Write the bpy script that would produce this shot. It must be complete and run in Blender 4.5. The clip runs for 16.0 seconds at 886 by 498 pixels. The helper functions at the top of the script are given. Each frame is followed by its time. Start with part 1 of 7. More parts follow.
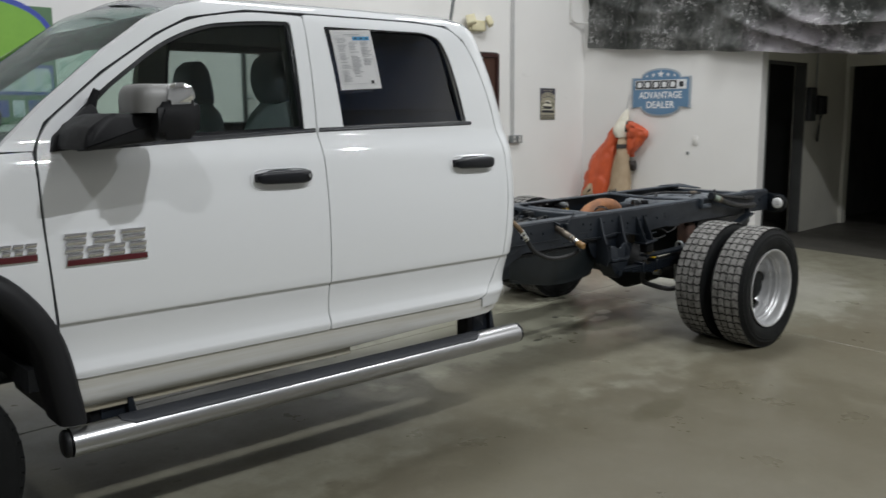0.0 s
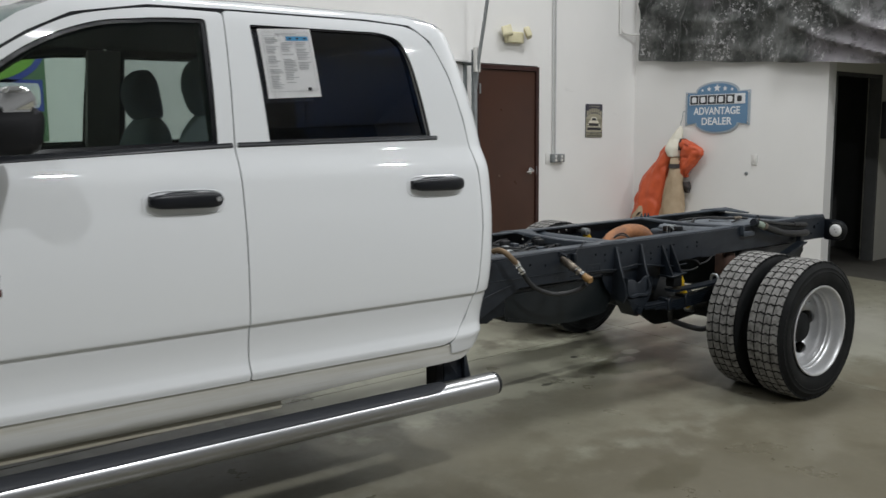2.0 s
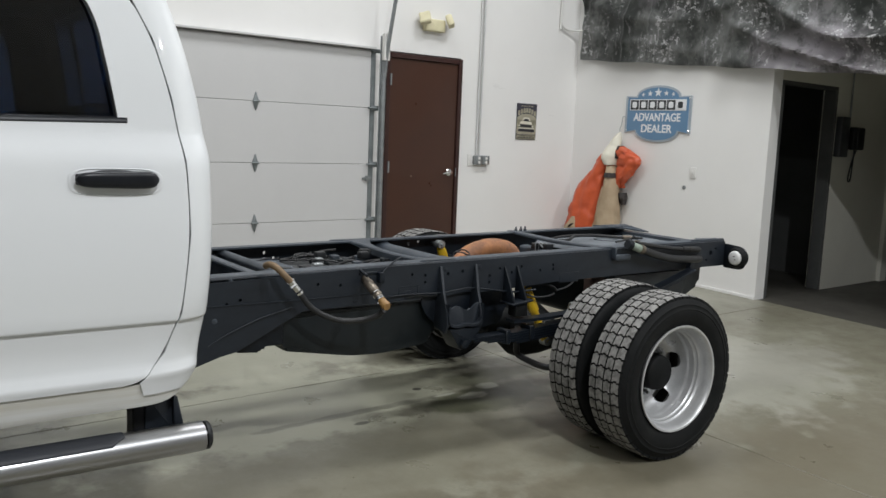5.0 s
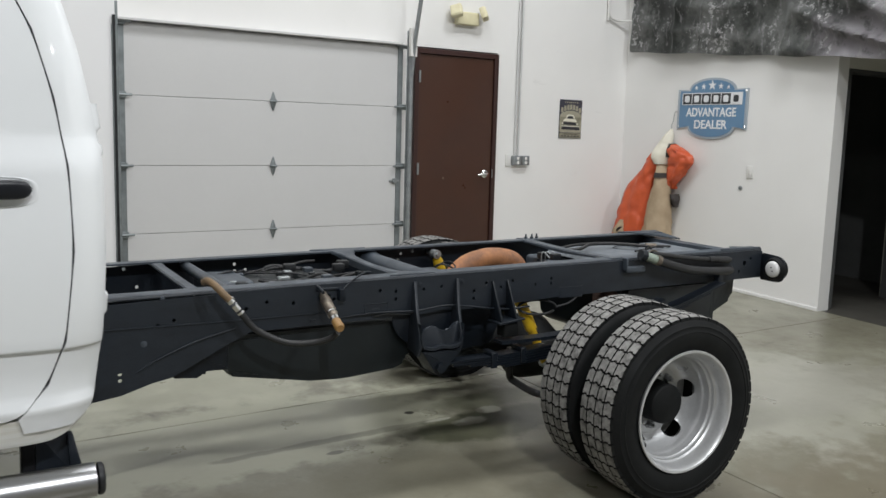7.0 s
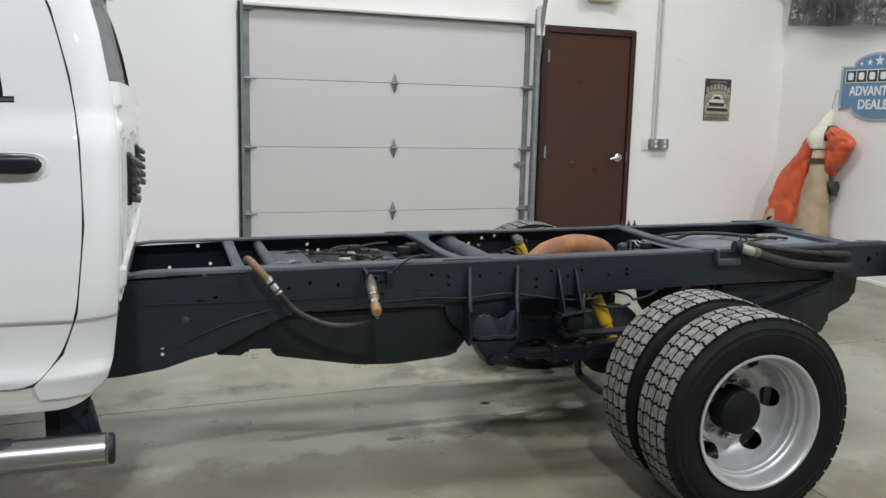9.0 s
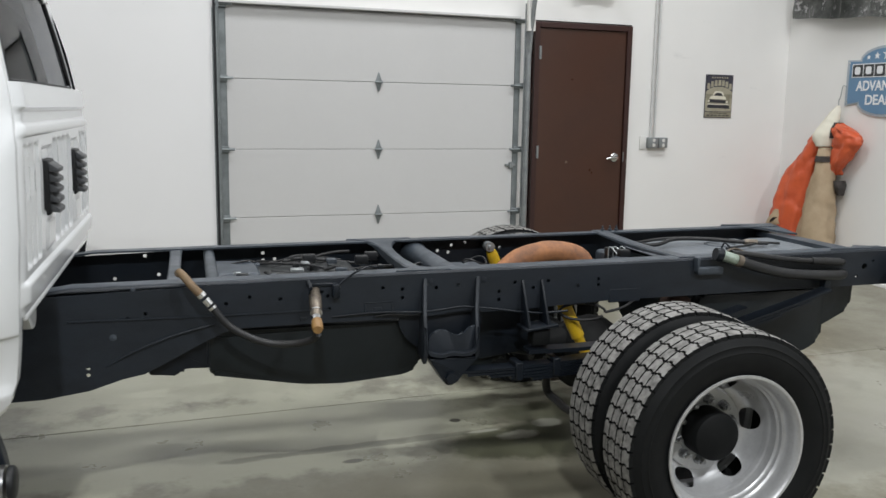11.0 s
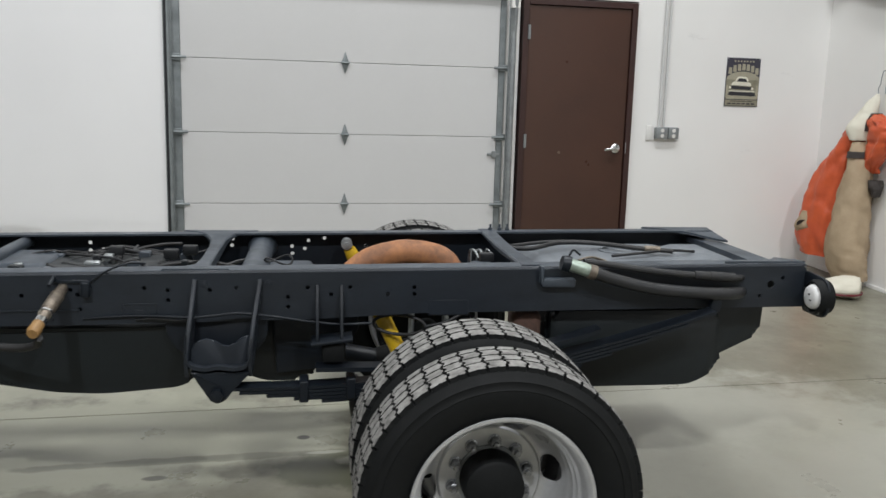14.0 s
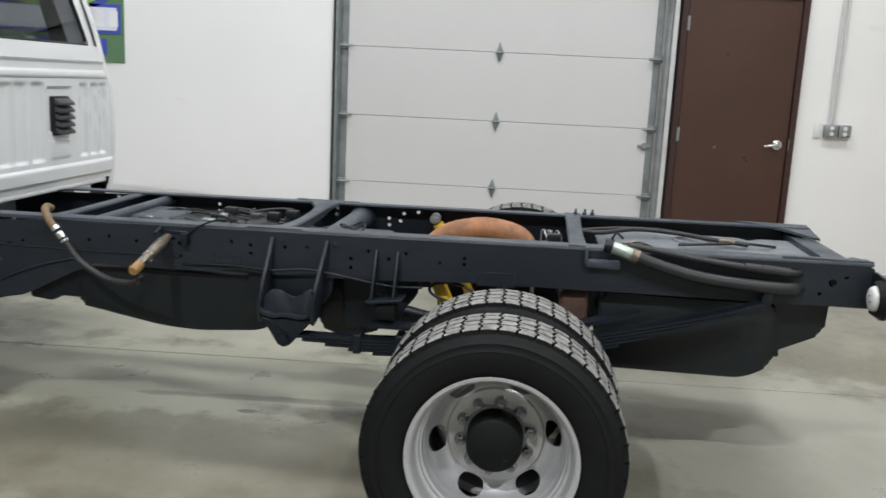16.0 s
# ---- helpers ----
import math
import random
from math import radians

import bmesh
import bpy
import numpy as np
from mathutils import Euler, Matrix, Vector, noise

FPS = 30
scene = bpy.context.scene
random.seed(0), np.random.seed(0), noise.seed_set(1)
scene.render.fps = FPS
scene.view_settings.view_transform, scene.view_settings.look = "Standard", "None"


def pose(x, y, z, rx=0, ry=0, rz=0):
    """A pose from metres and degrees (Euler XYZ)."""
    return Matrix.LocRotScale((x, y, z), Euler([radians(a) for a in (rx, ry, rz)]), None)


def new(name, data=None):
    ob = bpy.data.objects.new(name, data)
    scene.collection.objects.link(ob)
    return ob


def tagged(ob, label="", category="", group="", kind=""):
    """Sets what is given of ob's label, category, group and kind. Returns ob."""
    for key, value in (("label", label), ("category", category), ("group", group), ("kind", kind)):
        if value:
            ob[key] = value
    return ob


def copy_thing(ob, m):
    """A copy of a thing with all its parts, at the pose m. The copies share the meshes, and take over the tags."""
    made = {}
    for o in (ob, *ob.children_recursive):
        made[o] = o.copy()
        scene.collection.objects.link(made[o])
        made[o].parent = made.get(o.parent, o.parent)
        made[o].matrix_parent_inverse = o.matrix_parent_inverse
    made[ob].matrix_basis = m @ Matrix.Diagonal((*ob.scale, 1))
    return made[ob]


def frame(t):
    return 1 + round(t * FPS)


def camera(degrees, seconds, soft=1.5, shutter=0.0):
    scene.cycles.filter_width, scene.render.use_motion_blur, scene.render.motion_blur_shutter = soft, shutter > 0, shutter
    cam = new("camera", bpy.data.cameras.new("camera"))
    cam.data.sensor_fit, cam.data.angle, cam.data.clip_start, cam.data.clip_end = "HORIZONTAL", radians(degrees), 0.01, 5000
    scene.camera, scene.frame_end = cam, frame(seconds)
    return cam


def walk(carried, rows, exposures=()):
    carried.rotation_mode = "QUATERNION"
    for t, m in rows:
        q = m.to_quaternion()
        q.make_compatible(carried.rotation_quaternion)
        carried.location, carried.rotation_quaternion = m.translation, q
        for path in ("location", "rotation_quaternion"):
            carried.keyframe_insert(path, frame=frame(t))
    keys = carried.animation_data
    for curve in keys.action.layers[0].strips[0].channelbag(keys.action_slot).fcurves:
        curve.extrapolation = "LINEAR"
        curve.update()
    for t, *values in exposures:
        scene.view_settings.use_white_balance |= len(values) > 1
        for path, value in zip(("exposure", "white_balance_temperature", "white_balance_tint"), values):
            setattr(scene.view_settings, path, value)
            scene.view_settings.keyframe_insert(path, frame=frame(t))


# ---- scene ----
cam = camera(54.31, 16.0, shutter=0.4)
# seconds, place, pitch, roll, yaw
ROWS = [
    (0.0, 0.727, 0.168, 1.565, -8.81, 0.44, -45.09),
    (0.5, 0.874, 0.271, 1.544, -9.03, -0.46, -41.51),
    (1.0, 1.023, 0.363, 1.547, -9.06, -0.16, -40.93),
    (1.5, 1.251, 0.354, 1.527, -8.94, 0.57, -40.38),
    (2.0, 1.542, 0.281, 1.533, -7.46, 0.53, -39.89),
    (2.5, 1.768, 0.343, 1.515, -7.54, 1.02, -40.17),
    (3.0, 1.957, 0.415, 1.525, -7.53, 0.13, -45.12),
    (3.5, 2.192, 0.337, 1.497, -7.42, -1.67, -43.92),
    (4.0, 2.440, 0.280, 1.510, -7.51, -2.26, -42.43),
    (6.5, 3.385, 0.219, 1.531, -7.64, -1.65, -34.54),
    (7.0, 3.557, 0.306, 1.535, -7.77, -1.61, -33.48),
    (7.5, 3.819, 0.276, 1.521, -8.21, -2.99, -29.09),
    (8.0, 3.999, 0.199, 1.521, -8.99, -2.12, -21.73),
    (10.5, 4.258, 0.274, 1.523, -9.11, -0.86, -21.25),
    (11.0, 4.449, 0.361, 1.526, -9.12, -0.91, -20.17),
    (11.5, 4.717, 0.259, 1.519, -9.20, -1.09, -17.89),
    (12.0, 4.877, 0.225, 1.515, -9.54, -0.70, -17.33),
    (12.5, 5.039, 0.350, 1.498, -9.85, 0.08, -17.63),
    (13.0, 5.243, 0.437, 1.528, -10.14, -0.63, -19.73),
    (13.5, 5.548, 0.445, 1.526, -10.07, -1.13, -13.76),
    (14.0, 5.741, 0.519, 1.506, -9.97, -1.57, -12.02),
    (14.5, 5.924, 0.643, 1.518, -10.15, -1.90, -10.70),
    (15.0, 6.154, 0.617, 1.496, -10.02, -3.75, -2.73),
    (15.5, 6.279, 0.425, 1.506, -10.50, -4.01, -0.33),
    (16.0, 6.336, 0.232, 1.500, -11.00, -2.74, 3.05),
]
walk(cam, [(t, pose(x, y, z, 90 + pitch, roll, yaw)) for t, x, y, z, pitch, roll, yaw in ROWS],
     [(0.0, -0.18), (2.0, -0.22), (3.0, -0.09), (4.0, 0.0), (6.5, 0.06), (8.0, 0.13), (10.5, 0.13), (11.5, 0.13), (12.0, 0.15), (12.5, 0.40), (13.0, 0.42), (13.5, 0.30), (14.0, 0.15), (14.5, 0.13), (15.0, 0.45), (15.5, 0.38), (16.0, 0.30)])

# ---- world and lights ----
world = bpy.data.worlds.new("world")
scene.world = world
world.use_nodes = True
world.node_tree.nodes["Background"].inputs[0].default_value = (0.9, 0.95, 1.0, 1)
world.node_tree.nodes["Background"].inputs[1].default_value = 0.012

CEILING = 7.3
LAMP_Z = 6.8
# unseen lamps, the short ones set by shadows and glints, the long ones added as fill: x, y, watts, length
LAMPS = ((3.6, -2.48, 425, 0.32), (8.1, -2.48, 300, 0.32), (-1.4, -2.48, 155, 0.32), (0.6, 5.2, 54, 2.4), (5.2, 4.6, 138, 2.4), (8.6, 3.8, 172, 2.4))
LAMP_COLOUR = (0.93, 0.952, 0.978)
for lx, ly, watts, length in LAMPS:
    data = bpy.data.lights.new("ceiling_lamp", "AREA")
    data.shape, data.size, data.size_y = "RECTANGLE", length, 0.12 if length < 1 else 0.7
    data.energy, data.color = watts, LAMP_COLOUR
    new("ceiling_lamp", data).matrix_world = pose(lx, ly, LAMP_Z)


# ---- materials ----
def nodes(name):
    m = bpy.data.materials.new(name)
    m.use_nodes = True
    return m, m.node_tree.nodes, m.node_tree.links, m.node_tree.nodes["Principled BSDF"]


def mix_colour(n, l, fac, a, b, mode="MIX"):
    mx = n.new("ShaderNodeMix")
    mx.data_type, mx.blend_type = "RGBA", mode
    for sock, v in ((mx.inputs[0], fac), (mx.inputs[6], a), (mx.inputs[7], b)):
        if hasattr(v, "is_output"):
            l.new(v, sock)
        elif isinstance(v, (int, float)):
            sock.default_value = v
        else:
            sock.default_value = (*v, 1)
    return mx.outputs[2]


def noise_at(n, l, scale, detail=4, rough=0.55, stretch=None):
    c = n.new("ShaderNodeTexCoord")
    t = n.new("ShaderNodeTexNoise")
    t.inputs["Scale"].default_value, t.inputs["Detail"].default_value, t.inputs["Roughness"].default_value = scale, detail, rough
    if stretch:
        mp = n.new("ShaderNodeMapping")
        mp.inputs["Scale"].default_value = stretch
        l.new(c.outputs["Object"], mp.inputs[0])
        l.new(mp.outputs[0], t.inputs["Vector"])
    else:
        l.new(c.outputs["Object"], t.inputs["Vector"])
    return t.outputs["Fac"]


def ramp(n, l, fac, lo, hi, a=0.0, b=1.0):
    r = n.new("ShaderNodeMapRange")
    r.inputs[1].default_value, r.inputs[2].default_value, r.inputs[3].default_value, r.inputs[4].default_value = lo, hi, a, b
    l.new(fac, r.inputs[0])
    return r.outputs[0]


def bumped(n, l, bs, fac, strength, dist=0.002):
    b = n.new("ShaderNodeBump")
    b.inputs["Strength"].default_value, b.inputs["Distance"].default_value = strength, dist
    l.new(fac, b.inputs["Height"])
    l.new(b.outputs[0], bs.inputs["Normal"])


def surface(name, base, dark=None, rough=0.5, metal=0.0, big=3.0, small=60.0, wear=0.5, bump=0.1, coat=0.0, dist=0.002, rough_var=0.1, stretch=None, shine=0.5):
    """A painted, rubber or metal surface with two scales of variation."""
    m, n, l, bs = nodes(name)
    dark = dark or tuple(c * 0.75 for c in base)
    f1, f2 = noise_at(n, l, big, 5, 0.6, stretch), noise_at(n, l, small, 4, 0.6, stretch)
    c1 = mix_colour(n, l, ramp(n, l, f1, 0.40, 0.68, 0, wear), base, dark)
    l.new(mix_colour(n, l, ramp(n, l, f2, 0.45, 0.75, 0, wear * 0.5), c1, dark), bs.inputs["Base Color"])
    l.new(ramp(n, l, f1, 0.3, 0.7, max(rough - rough_var, 0.02), min(rough + rough_var, 1)), bs.inputs["Roughness"])
    bs.inputs["Metallic"].default_value = metal
    bs.inputs["Coat Weight"].default_value = coat
    bs.inputs["Specular IOR Level"].default_value = shine
    bs.inputs["Coat Roughness"].default_value = 0.03
    if bump:
        bumped(n, l, bs, f2, bump, dist)
    return m


def glass(name, colour, rough=0.0, shine_least=0.035):
    """A thin pane: what lies behind, tinted, under a mirror that strengthens at grazing angles."""
    m, n, l, bs = nodes(name)
    clear, shine, mixer, lw, power, scaled = (n.new("ShaderNode" + k) for k in ("BsdfTransparent", "BsdfGlossy", "MixShader", "LayerWeight", "Math", "Math"))
    clear.inputs[0].default_value = (*colour, 1)
    shine.inputs["Roughness"].default_value = rough
    lw.inputs[0].default_value = 0.5
    power.operation, power.inputs[1].default_value = "POWER", 5.0
    scaled.operation, scaled.inputs[1].default_value, scaled.inputs[2].default_value = "MULTIPLY_ADD", 0.90, shine_least
    l.new(lw.outputs["Facing"], power.inputs[0])
    l.new(power.outputs[0], scaled.inputs[0])
    l.new(scaled.outputs[0], mixer.inputs[0])
    l.new(clear.outputs[0], mixer.inputs[1])
    l.new(shine.outputs[0], mixer.inputs[2])
    l.new(mixer.outputs[0], n["Material Output"].inputs["Surface"])
    return m


# oil and damp marks on the concrete, and broad patches that paint dimmer and brighter floor light: place, half sizes,
# colour, weight
STAINS_AND_LIGHT = ((6.0, 2.1, 2.5, 0.9, (0.145, 0.129, 0.091), 0.75), (4.0, 2.0, 2.1, 1.25, (0.118, 0.105, 0.072), 0.75), (8.2, 2.2, 1.2, 0.7, (0.17, 0.153, 0.115), 0.55), (8.0, 3.7, 1.1, 1.1, (0.33, 0.325, 0.275), 0.65),
          # broad pale patches: the better lit far floor put into colour
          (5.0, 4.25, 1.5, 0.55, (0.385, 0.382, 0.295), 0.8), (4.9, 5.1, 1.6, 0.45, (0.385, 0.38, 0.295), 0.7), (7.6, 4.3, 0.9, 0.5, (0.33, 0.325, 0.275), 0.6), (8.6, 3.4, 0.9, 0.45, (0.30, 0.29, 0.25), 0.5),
          # first the rail's shadow edge painted as a thin strip, then brown tone and stains
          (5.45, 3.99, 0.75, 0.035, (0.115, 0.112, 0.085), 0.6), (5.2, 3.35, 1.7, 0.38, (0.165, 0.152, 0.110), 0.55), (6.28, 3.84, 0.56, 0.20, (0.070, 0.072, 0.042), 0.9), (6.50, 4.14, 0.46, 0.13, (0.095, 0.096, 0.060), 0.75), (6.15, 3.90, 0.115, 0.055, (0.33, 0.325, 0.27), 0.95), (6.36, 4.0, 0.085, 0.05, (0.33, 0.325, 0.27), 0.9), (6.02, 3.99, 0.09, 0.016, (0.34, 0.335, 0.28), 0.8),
          # the second mark here is the hose valve's cast shadow, painted on
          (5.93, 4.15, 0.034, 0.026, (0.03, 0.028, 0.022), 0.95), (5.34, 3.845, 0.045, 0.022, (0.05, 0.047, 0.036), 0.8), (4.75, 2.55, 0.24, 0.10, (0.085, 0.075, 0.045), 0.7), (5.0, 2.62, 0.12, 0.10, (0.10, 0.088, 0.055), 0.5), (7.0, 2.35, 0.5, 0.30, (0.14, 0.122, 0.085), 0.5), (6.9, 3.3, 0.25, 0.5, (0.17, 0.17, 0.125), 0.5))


def concrete_floor():
    m, n, l, bs = nodes("polished_concrete")
    big = noise_at(n, l, 0.55, 6, 0.62)
    mid = noise_at(n, l, 2.3, 6, 0.65)
    streak = noise_at(n, l, 1.1, 5, 0.6, (0.35, 1.6, 1))
    fine = noise_at(n, l, 45, 5, 0.7)
    c = mix_colour(n, l, ramp(n, l, big, 0.38, 0.62), (0.262, 0.255, 0.198), (0.182, 0.172, 0.126))
    c = mix_colour(n, l, ramp(n, l, mid, 0.43, 0.66, 0, 0.62), c, (0.138, 0.128, 0.092))
    c = mix_colour(n, l, ramp(n, l, streak, 0.56, 0.74, 0, 0.42), c, (0.090, 0.080, 0.050))
    c = mix_colour(n, l, ramp(n, l, fine, 0.4, 0.75, 0, 0.25), c, (0.10, 0.095, 0.08))
    worn = noise_at(n, l, 1.7, 7, 0.7)
    c = mix_colour(n, l, ramp(n, l, worn, 0.58, 0.70, 0, 0.45), c, (0.31, 0.305, 0.245))
    speck = noise_at(n, l, 11, 3, 0.5)
    c = mix_colour(n, l, ramp(n, l, speck, 0.67, 0.72, 0, 0.45), c, (0.075, 0.068, 0.05))
    for x, y, rx, ry, colour, weight in STAINS_AND_LIGHT:
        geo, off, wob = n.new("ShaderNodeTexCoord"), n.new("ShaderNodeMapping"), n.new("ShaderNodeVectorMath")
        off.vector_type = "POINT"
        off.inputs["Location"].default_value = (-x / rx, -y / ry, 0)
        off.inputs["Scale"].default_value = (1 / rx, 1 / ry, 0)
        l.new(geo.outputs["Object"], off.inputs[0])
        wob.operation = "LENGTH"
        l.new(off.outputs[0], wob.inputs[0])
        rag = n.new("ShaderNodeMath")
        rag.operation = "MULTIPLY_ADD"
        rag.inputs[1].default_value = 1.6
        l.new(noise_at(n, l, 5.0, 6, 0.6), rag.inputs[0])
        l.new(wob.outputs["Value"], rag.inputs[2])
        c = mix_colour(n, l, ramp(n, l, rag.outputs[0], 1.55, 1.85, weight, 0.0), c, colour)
    l.new(c, bs.inputs["Base Color"])
    l.new(ramp(n, l, mid, 0.35, 0.7, 0.27, 0.42), bs.inputs["Roughness"])
    bs.inputs["Specular IOR Level"].default_value = 0.6
    bumped(n, l, bs, fine, 0.06, 0.002)
    return m


def drywall(name, base, tint):
    m, n, l, bs = nodes(name)
    f1, f2 = noise_at(n, l, 0.8, 4), noise_at(n, l, 140, 3)
    scuff = noise_at(n, l, 3.5, 7, 0.7, (1, 1, 2.2))
    c = mix_colour(n, l, ramp(n, l, f1, 0.35, 0.65), base, tint)
    c = mix_colour(n, l, ramp(n, l, scuff, 0.66, 0.78, 0, 0.25), c, tuple(v * 0.6 for v in tint))
    l.new(c, bs.inputs["Base Color"])
    bs.inputs["Roughness"].default_value = 0.62
    bumped(n, l, bs, f2, 0.12, 0.002)
    return m


def camouflage_cloth():
    """Satin-like cloth, greenish grey to mauve, with clusters of pale flecks."""
    m, n, l, bs = nodes("mottled_cloth")
    f1, f2, f3, f0, f4 = noise_at(n, l, 2.2, 7, 0.65), noise_at(n, l, 5, 6, 0.65), noise_at(n, l, 22, 6, 0.75), noise_at(n, l, 0.8, 4, 0.5), noise_at(n, l, 2.3, 5, 0.6, (1, 1.2, 0.8))
    c = mix_colour(n, l, ramp(n, l, f1, 0.42, 0.56), (0.038, 0.043, 0.037), (0.20, 0.205, 0.195))
    c = mix_colour(n, l, ramp(n, l, f0, 0.47, 0.57, 0, 0.9), c, (0.33, 0.305, 0.325))
    c = mix_colour(n, l, ramp(n, l, f2, 0.50, 0.60, 0, 0.7), c, (0.042, 0.046, 0.042))
    streak = noise_at(n, l, 7, 6, 0.7, (1, 2.6, 0.9))
    c = mix_colour(n, l, ramp(n, l, streak, 0.57, 0.66, 0, 0.6), c, (0.46, 0.44, 0.45))
    spots = n.new("ShaderNodeMath")
    spots.operation = "MULTIPLY"
    l.new(ramp(n, l, f4, 0.50, 0.58), spots.inputs[0])
    l.new(ramp(n, l, f3, 0.54, 0.57), spots.inputs[1])
    c = mix_colour(n, l, spots.outputs[0], c, (0.66, 0.65, 0.65))
    l.new(c, bs.inputs["Base Color"])
    bs.inputs["Roughness"].default_value = 0.40
    bs.inputs["Specular IOR Level"].default_value = 0.55
    bs.inputs["Sheen Weight"].default_value = 0.25
    return m


def tread_rubber():
    """Dusty pale rubber for the worn faces of the tread."""
    return surface("tread_rubber", (0.245, 0.240, 0.228), (0.085, 0.082, 0.077), 0.85, 0, 26, 160, 0.95, 0.4)


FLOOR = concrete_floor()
JOINT = surface("joint_filler", (0.07, 0.065, 0.055), rough=0.9)
WALL = drywall("white_wall_paint", (0.80, 0.79, 0.77), (0.76, 0.75, 0.73))
WALL_GLOSS = drywall("white_wall_board", (0.79, 0.785, 0.785), (0.76, 0.755, 0.755))
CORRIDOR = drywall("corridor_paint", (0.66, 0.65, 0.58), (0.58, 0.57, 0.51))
# for the unseen walls; dark grey holds down bounced light and reflections
FAR_WALL = drywall("unseen_wall_paint", (0.28, 0.28, 0.28), (0.25, 0.25, 0.25))
# near-black colour stands in for the darkness of the unlit rooms
DARK_ROOM = surface("unlit_room_paint", (0.07, 0.072, 0.07), rough=0.8)
CEILING_PAINT = surface("ceiling_paint", (0.62, 0.62, 0.61), rough=0.8)
PAINT = surface("white_truck_paint", (0.705, 0.722, 0.735), (0.69, 0.708, 0.72), 0.5, 0, 1.2, 40, 0.3, 0.0, coat=1.0, rough_var=0.015, shine=0.0)
PAINT_DIRTY = surface("dirty_white_paint", (0.44, 0.415, 0.335), (0.27, 0.235, 0.16), 0.42, 0, 4, 16, 0.7, 0.05, coat=0.3, stretch=(0.3, 1, 6))
PAINT_ROCKER = surface("dusty_rocker_paint", (0.68, 0.685, 0.67), (0.46, 0.43, 0.34), 0.5, 0, 3, 12, 0.5, 0.0, coat=0.6, stretch=(0.22, 1, 5), shine=0.1)
UNDERSIDE = surface("dirty_underside", (0.10, 0.092, 0.075), (0.05, 0.045, 0.038), 0.85, 0, 4, 30, 0.6, 0.1)
STEP_CHROME = surface("satin_chrome", (0.42, 0.425, 0.435), (0.34, 0.34, 0.345), 0.31, 1.0, 3, 40, 0.4, 0.0, rough_var=0.02)
STEP_PAD = surface("blue_black_step_rubber", (0.017, 0.020, 0.027), (0.030, 0.032, 0.036), 0.6, 0, 6, 220, 0.5, 0.4)
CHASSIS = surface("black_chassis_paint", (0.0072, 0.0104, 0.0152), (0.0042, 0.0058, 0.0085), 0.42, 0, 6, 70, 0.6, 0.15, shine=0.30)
# paler version of the chassis black, for flange tops, crossmembers and bolts
CHASSIS_TOP = surface("pale_chassis_paint", (0.048, 0.060, 0.075), (0.022, 0.027, 0.034), 0.45, 0, 6, 50, 0.6, 0.15)
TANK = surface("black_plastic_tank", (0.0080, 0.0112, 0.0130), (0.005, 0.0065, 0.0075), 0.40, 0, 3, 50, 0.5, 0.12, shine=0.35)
# paler version of the tank black, for the top face
TANK_TOP = surface("pale_plastic_tank", (0.165, 0.182, 0.200), (0.085, 0.094, 0.105), 0.5, 0, 3, 40, 0.6, 0.1)
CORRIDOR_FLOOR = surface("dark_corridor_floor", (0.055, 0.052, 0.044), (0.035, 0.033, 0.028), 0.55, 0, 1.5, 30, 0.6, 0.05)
# brighter copy of the chassis black, for the better lit near rail and brackets
RAIL = surface("lit_rail_paint", (0.0165, 0.0212, 0.0285), (0.0095, 0.0120, 0.0160), 0.46, 0, 5, 90, 0.8, 0.25, shine=0.35, stretch=(1, 1, 2.2))
RUBBER = surface("tyre_rubber", (0.0062, 0.0069, 0.0072), (0.0042, 0.0047, 0.0050), 0.66, 0, 8, 80, 0.5, 0.15, shine=0.18)
TREAD = tread_rubber()
HOSE = surface("black_hose_rubber", (0.015, 0.016, 0.018), (0.028, 0.026, 0.024), 0.5, 0, 12, 90, 0.6, 0.2, shine=0.4)
STEEL_WHEEL = surface("silver_wheel_paint", (0.54, 0.545, 0.55), (0.37, 0.375, 0.38), 0.36, 0.45, 7, 90, 0.6, 0.08)
NUT_STEEL = surface("dull_nut_steel", (0.34, 0.35, 0.36), (0.14, 0.14, 0.145), 0.32, 0.9, 40, 200, 0.8, 0.2)
CHROME = surface("chrome", (0.80, 0.81, 0.82), (0.62, 0.63, 0.64), 0.13, 1.0, 5, 60, 0.4, 0.02, rough_var=0.05)
BADGE = surface("badge_chrome", (0.74, 0.74, 0.75), (0.55, 0.55, 0.56), 0.10, 1.0, 60, 160, 0.4, 0.05)
STEEL = surface("galvanised_steel", (0.36, 0.38, 0.385), (0.20, 0.215, 0.22), 0.45, 0.7, 9, 70, 0.6, 0.1)
CONDUIT = surface("painted_conduit", (0.66, 0.66, 0.65), (0.50, 0.50, 0.50), 0.4, 0.2, 9, 60, 0.5, 0.05)
TRACK_STEEL = surface("track_steel", (0.26, 0.285, 0.29), (0.15, 0.165, 0.17), 0.5, 0.5, 7, 60, 0.7, 0.15)
RUST = surface("orange_rust", (0.40, 0.175, 0.075), (0.13, 0.075, 0.055), 0.75, 0.1, 9, 60, 0.9, 0.3)
RUST_DARK = surface("dark_rust", (0.085, 0.042, 0.028), (0.04, 0.025, 0.02), 0.8, 0.1, 9, 60, 0.9, 0.3)
BRASS = surface("weathered_brass", (0.22, 0.185, 0.145), (0.07, 0.058, 0.048), 0.45, 0.6, 30, 120, 0.8, 0.2)
ORANGE_CAP = surface("orange_brown_rubber", (0.30, 0.17, 0.055), (0.18, 0.10, 0.04), 0.5, 0, 30, 90, 0.6, 0.15)
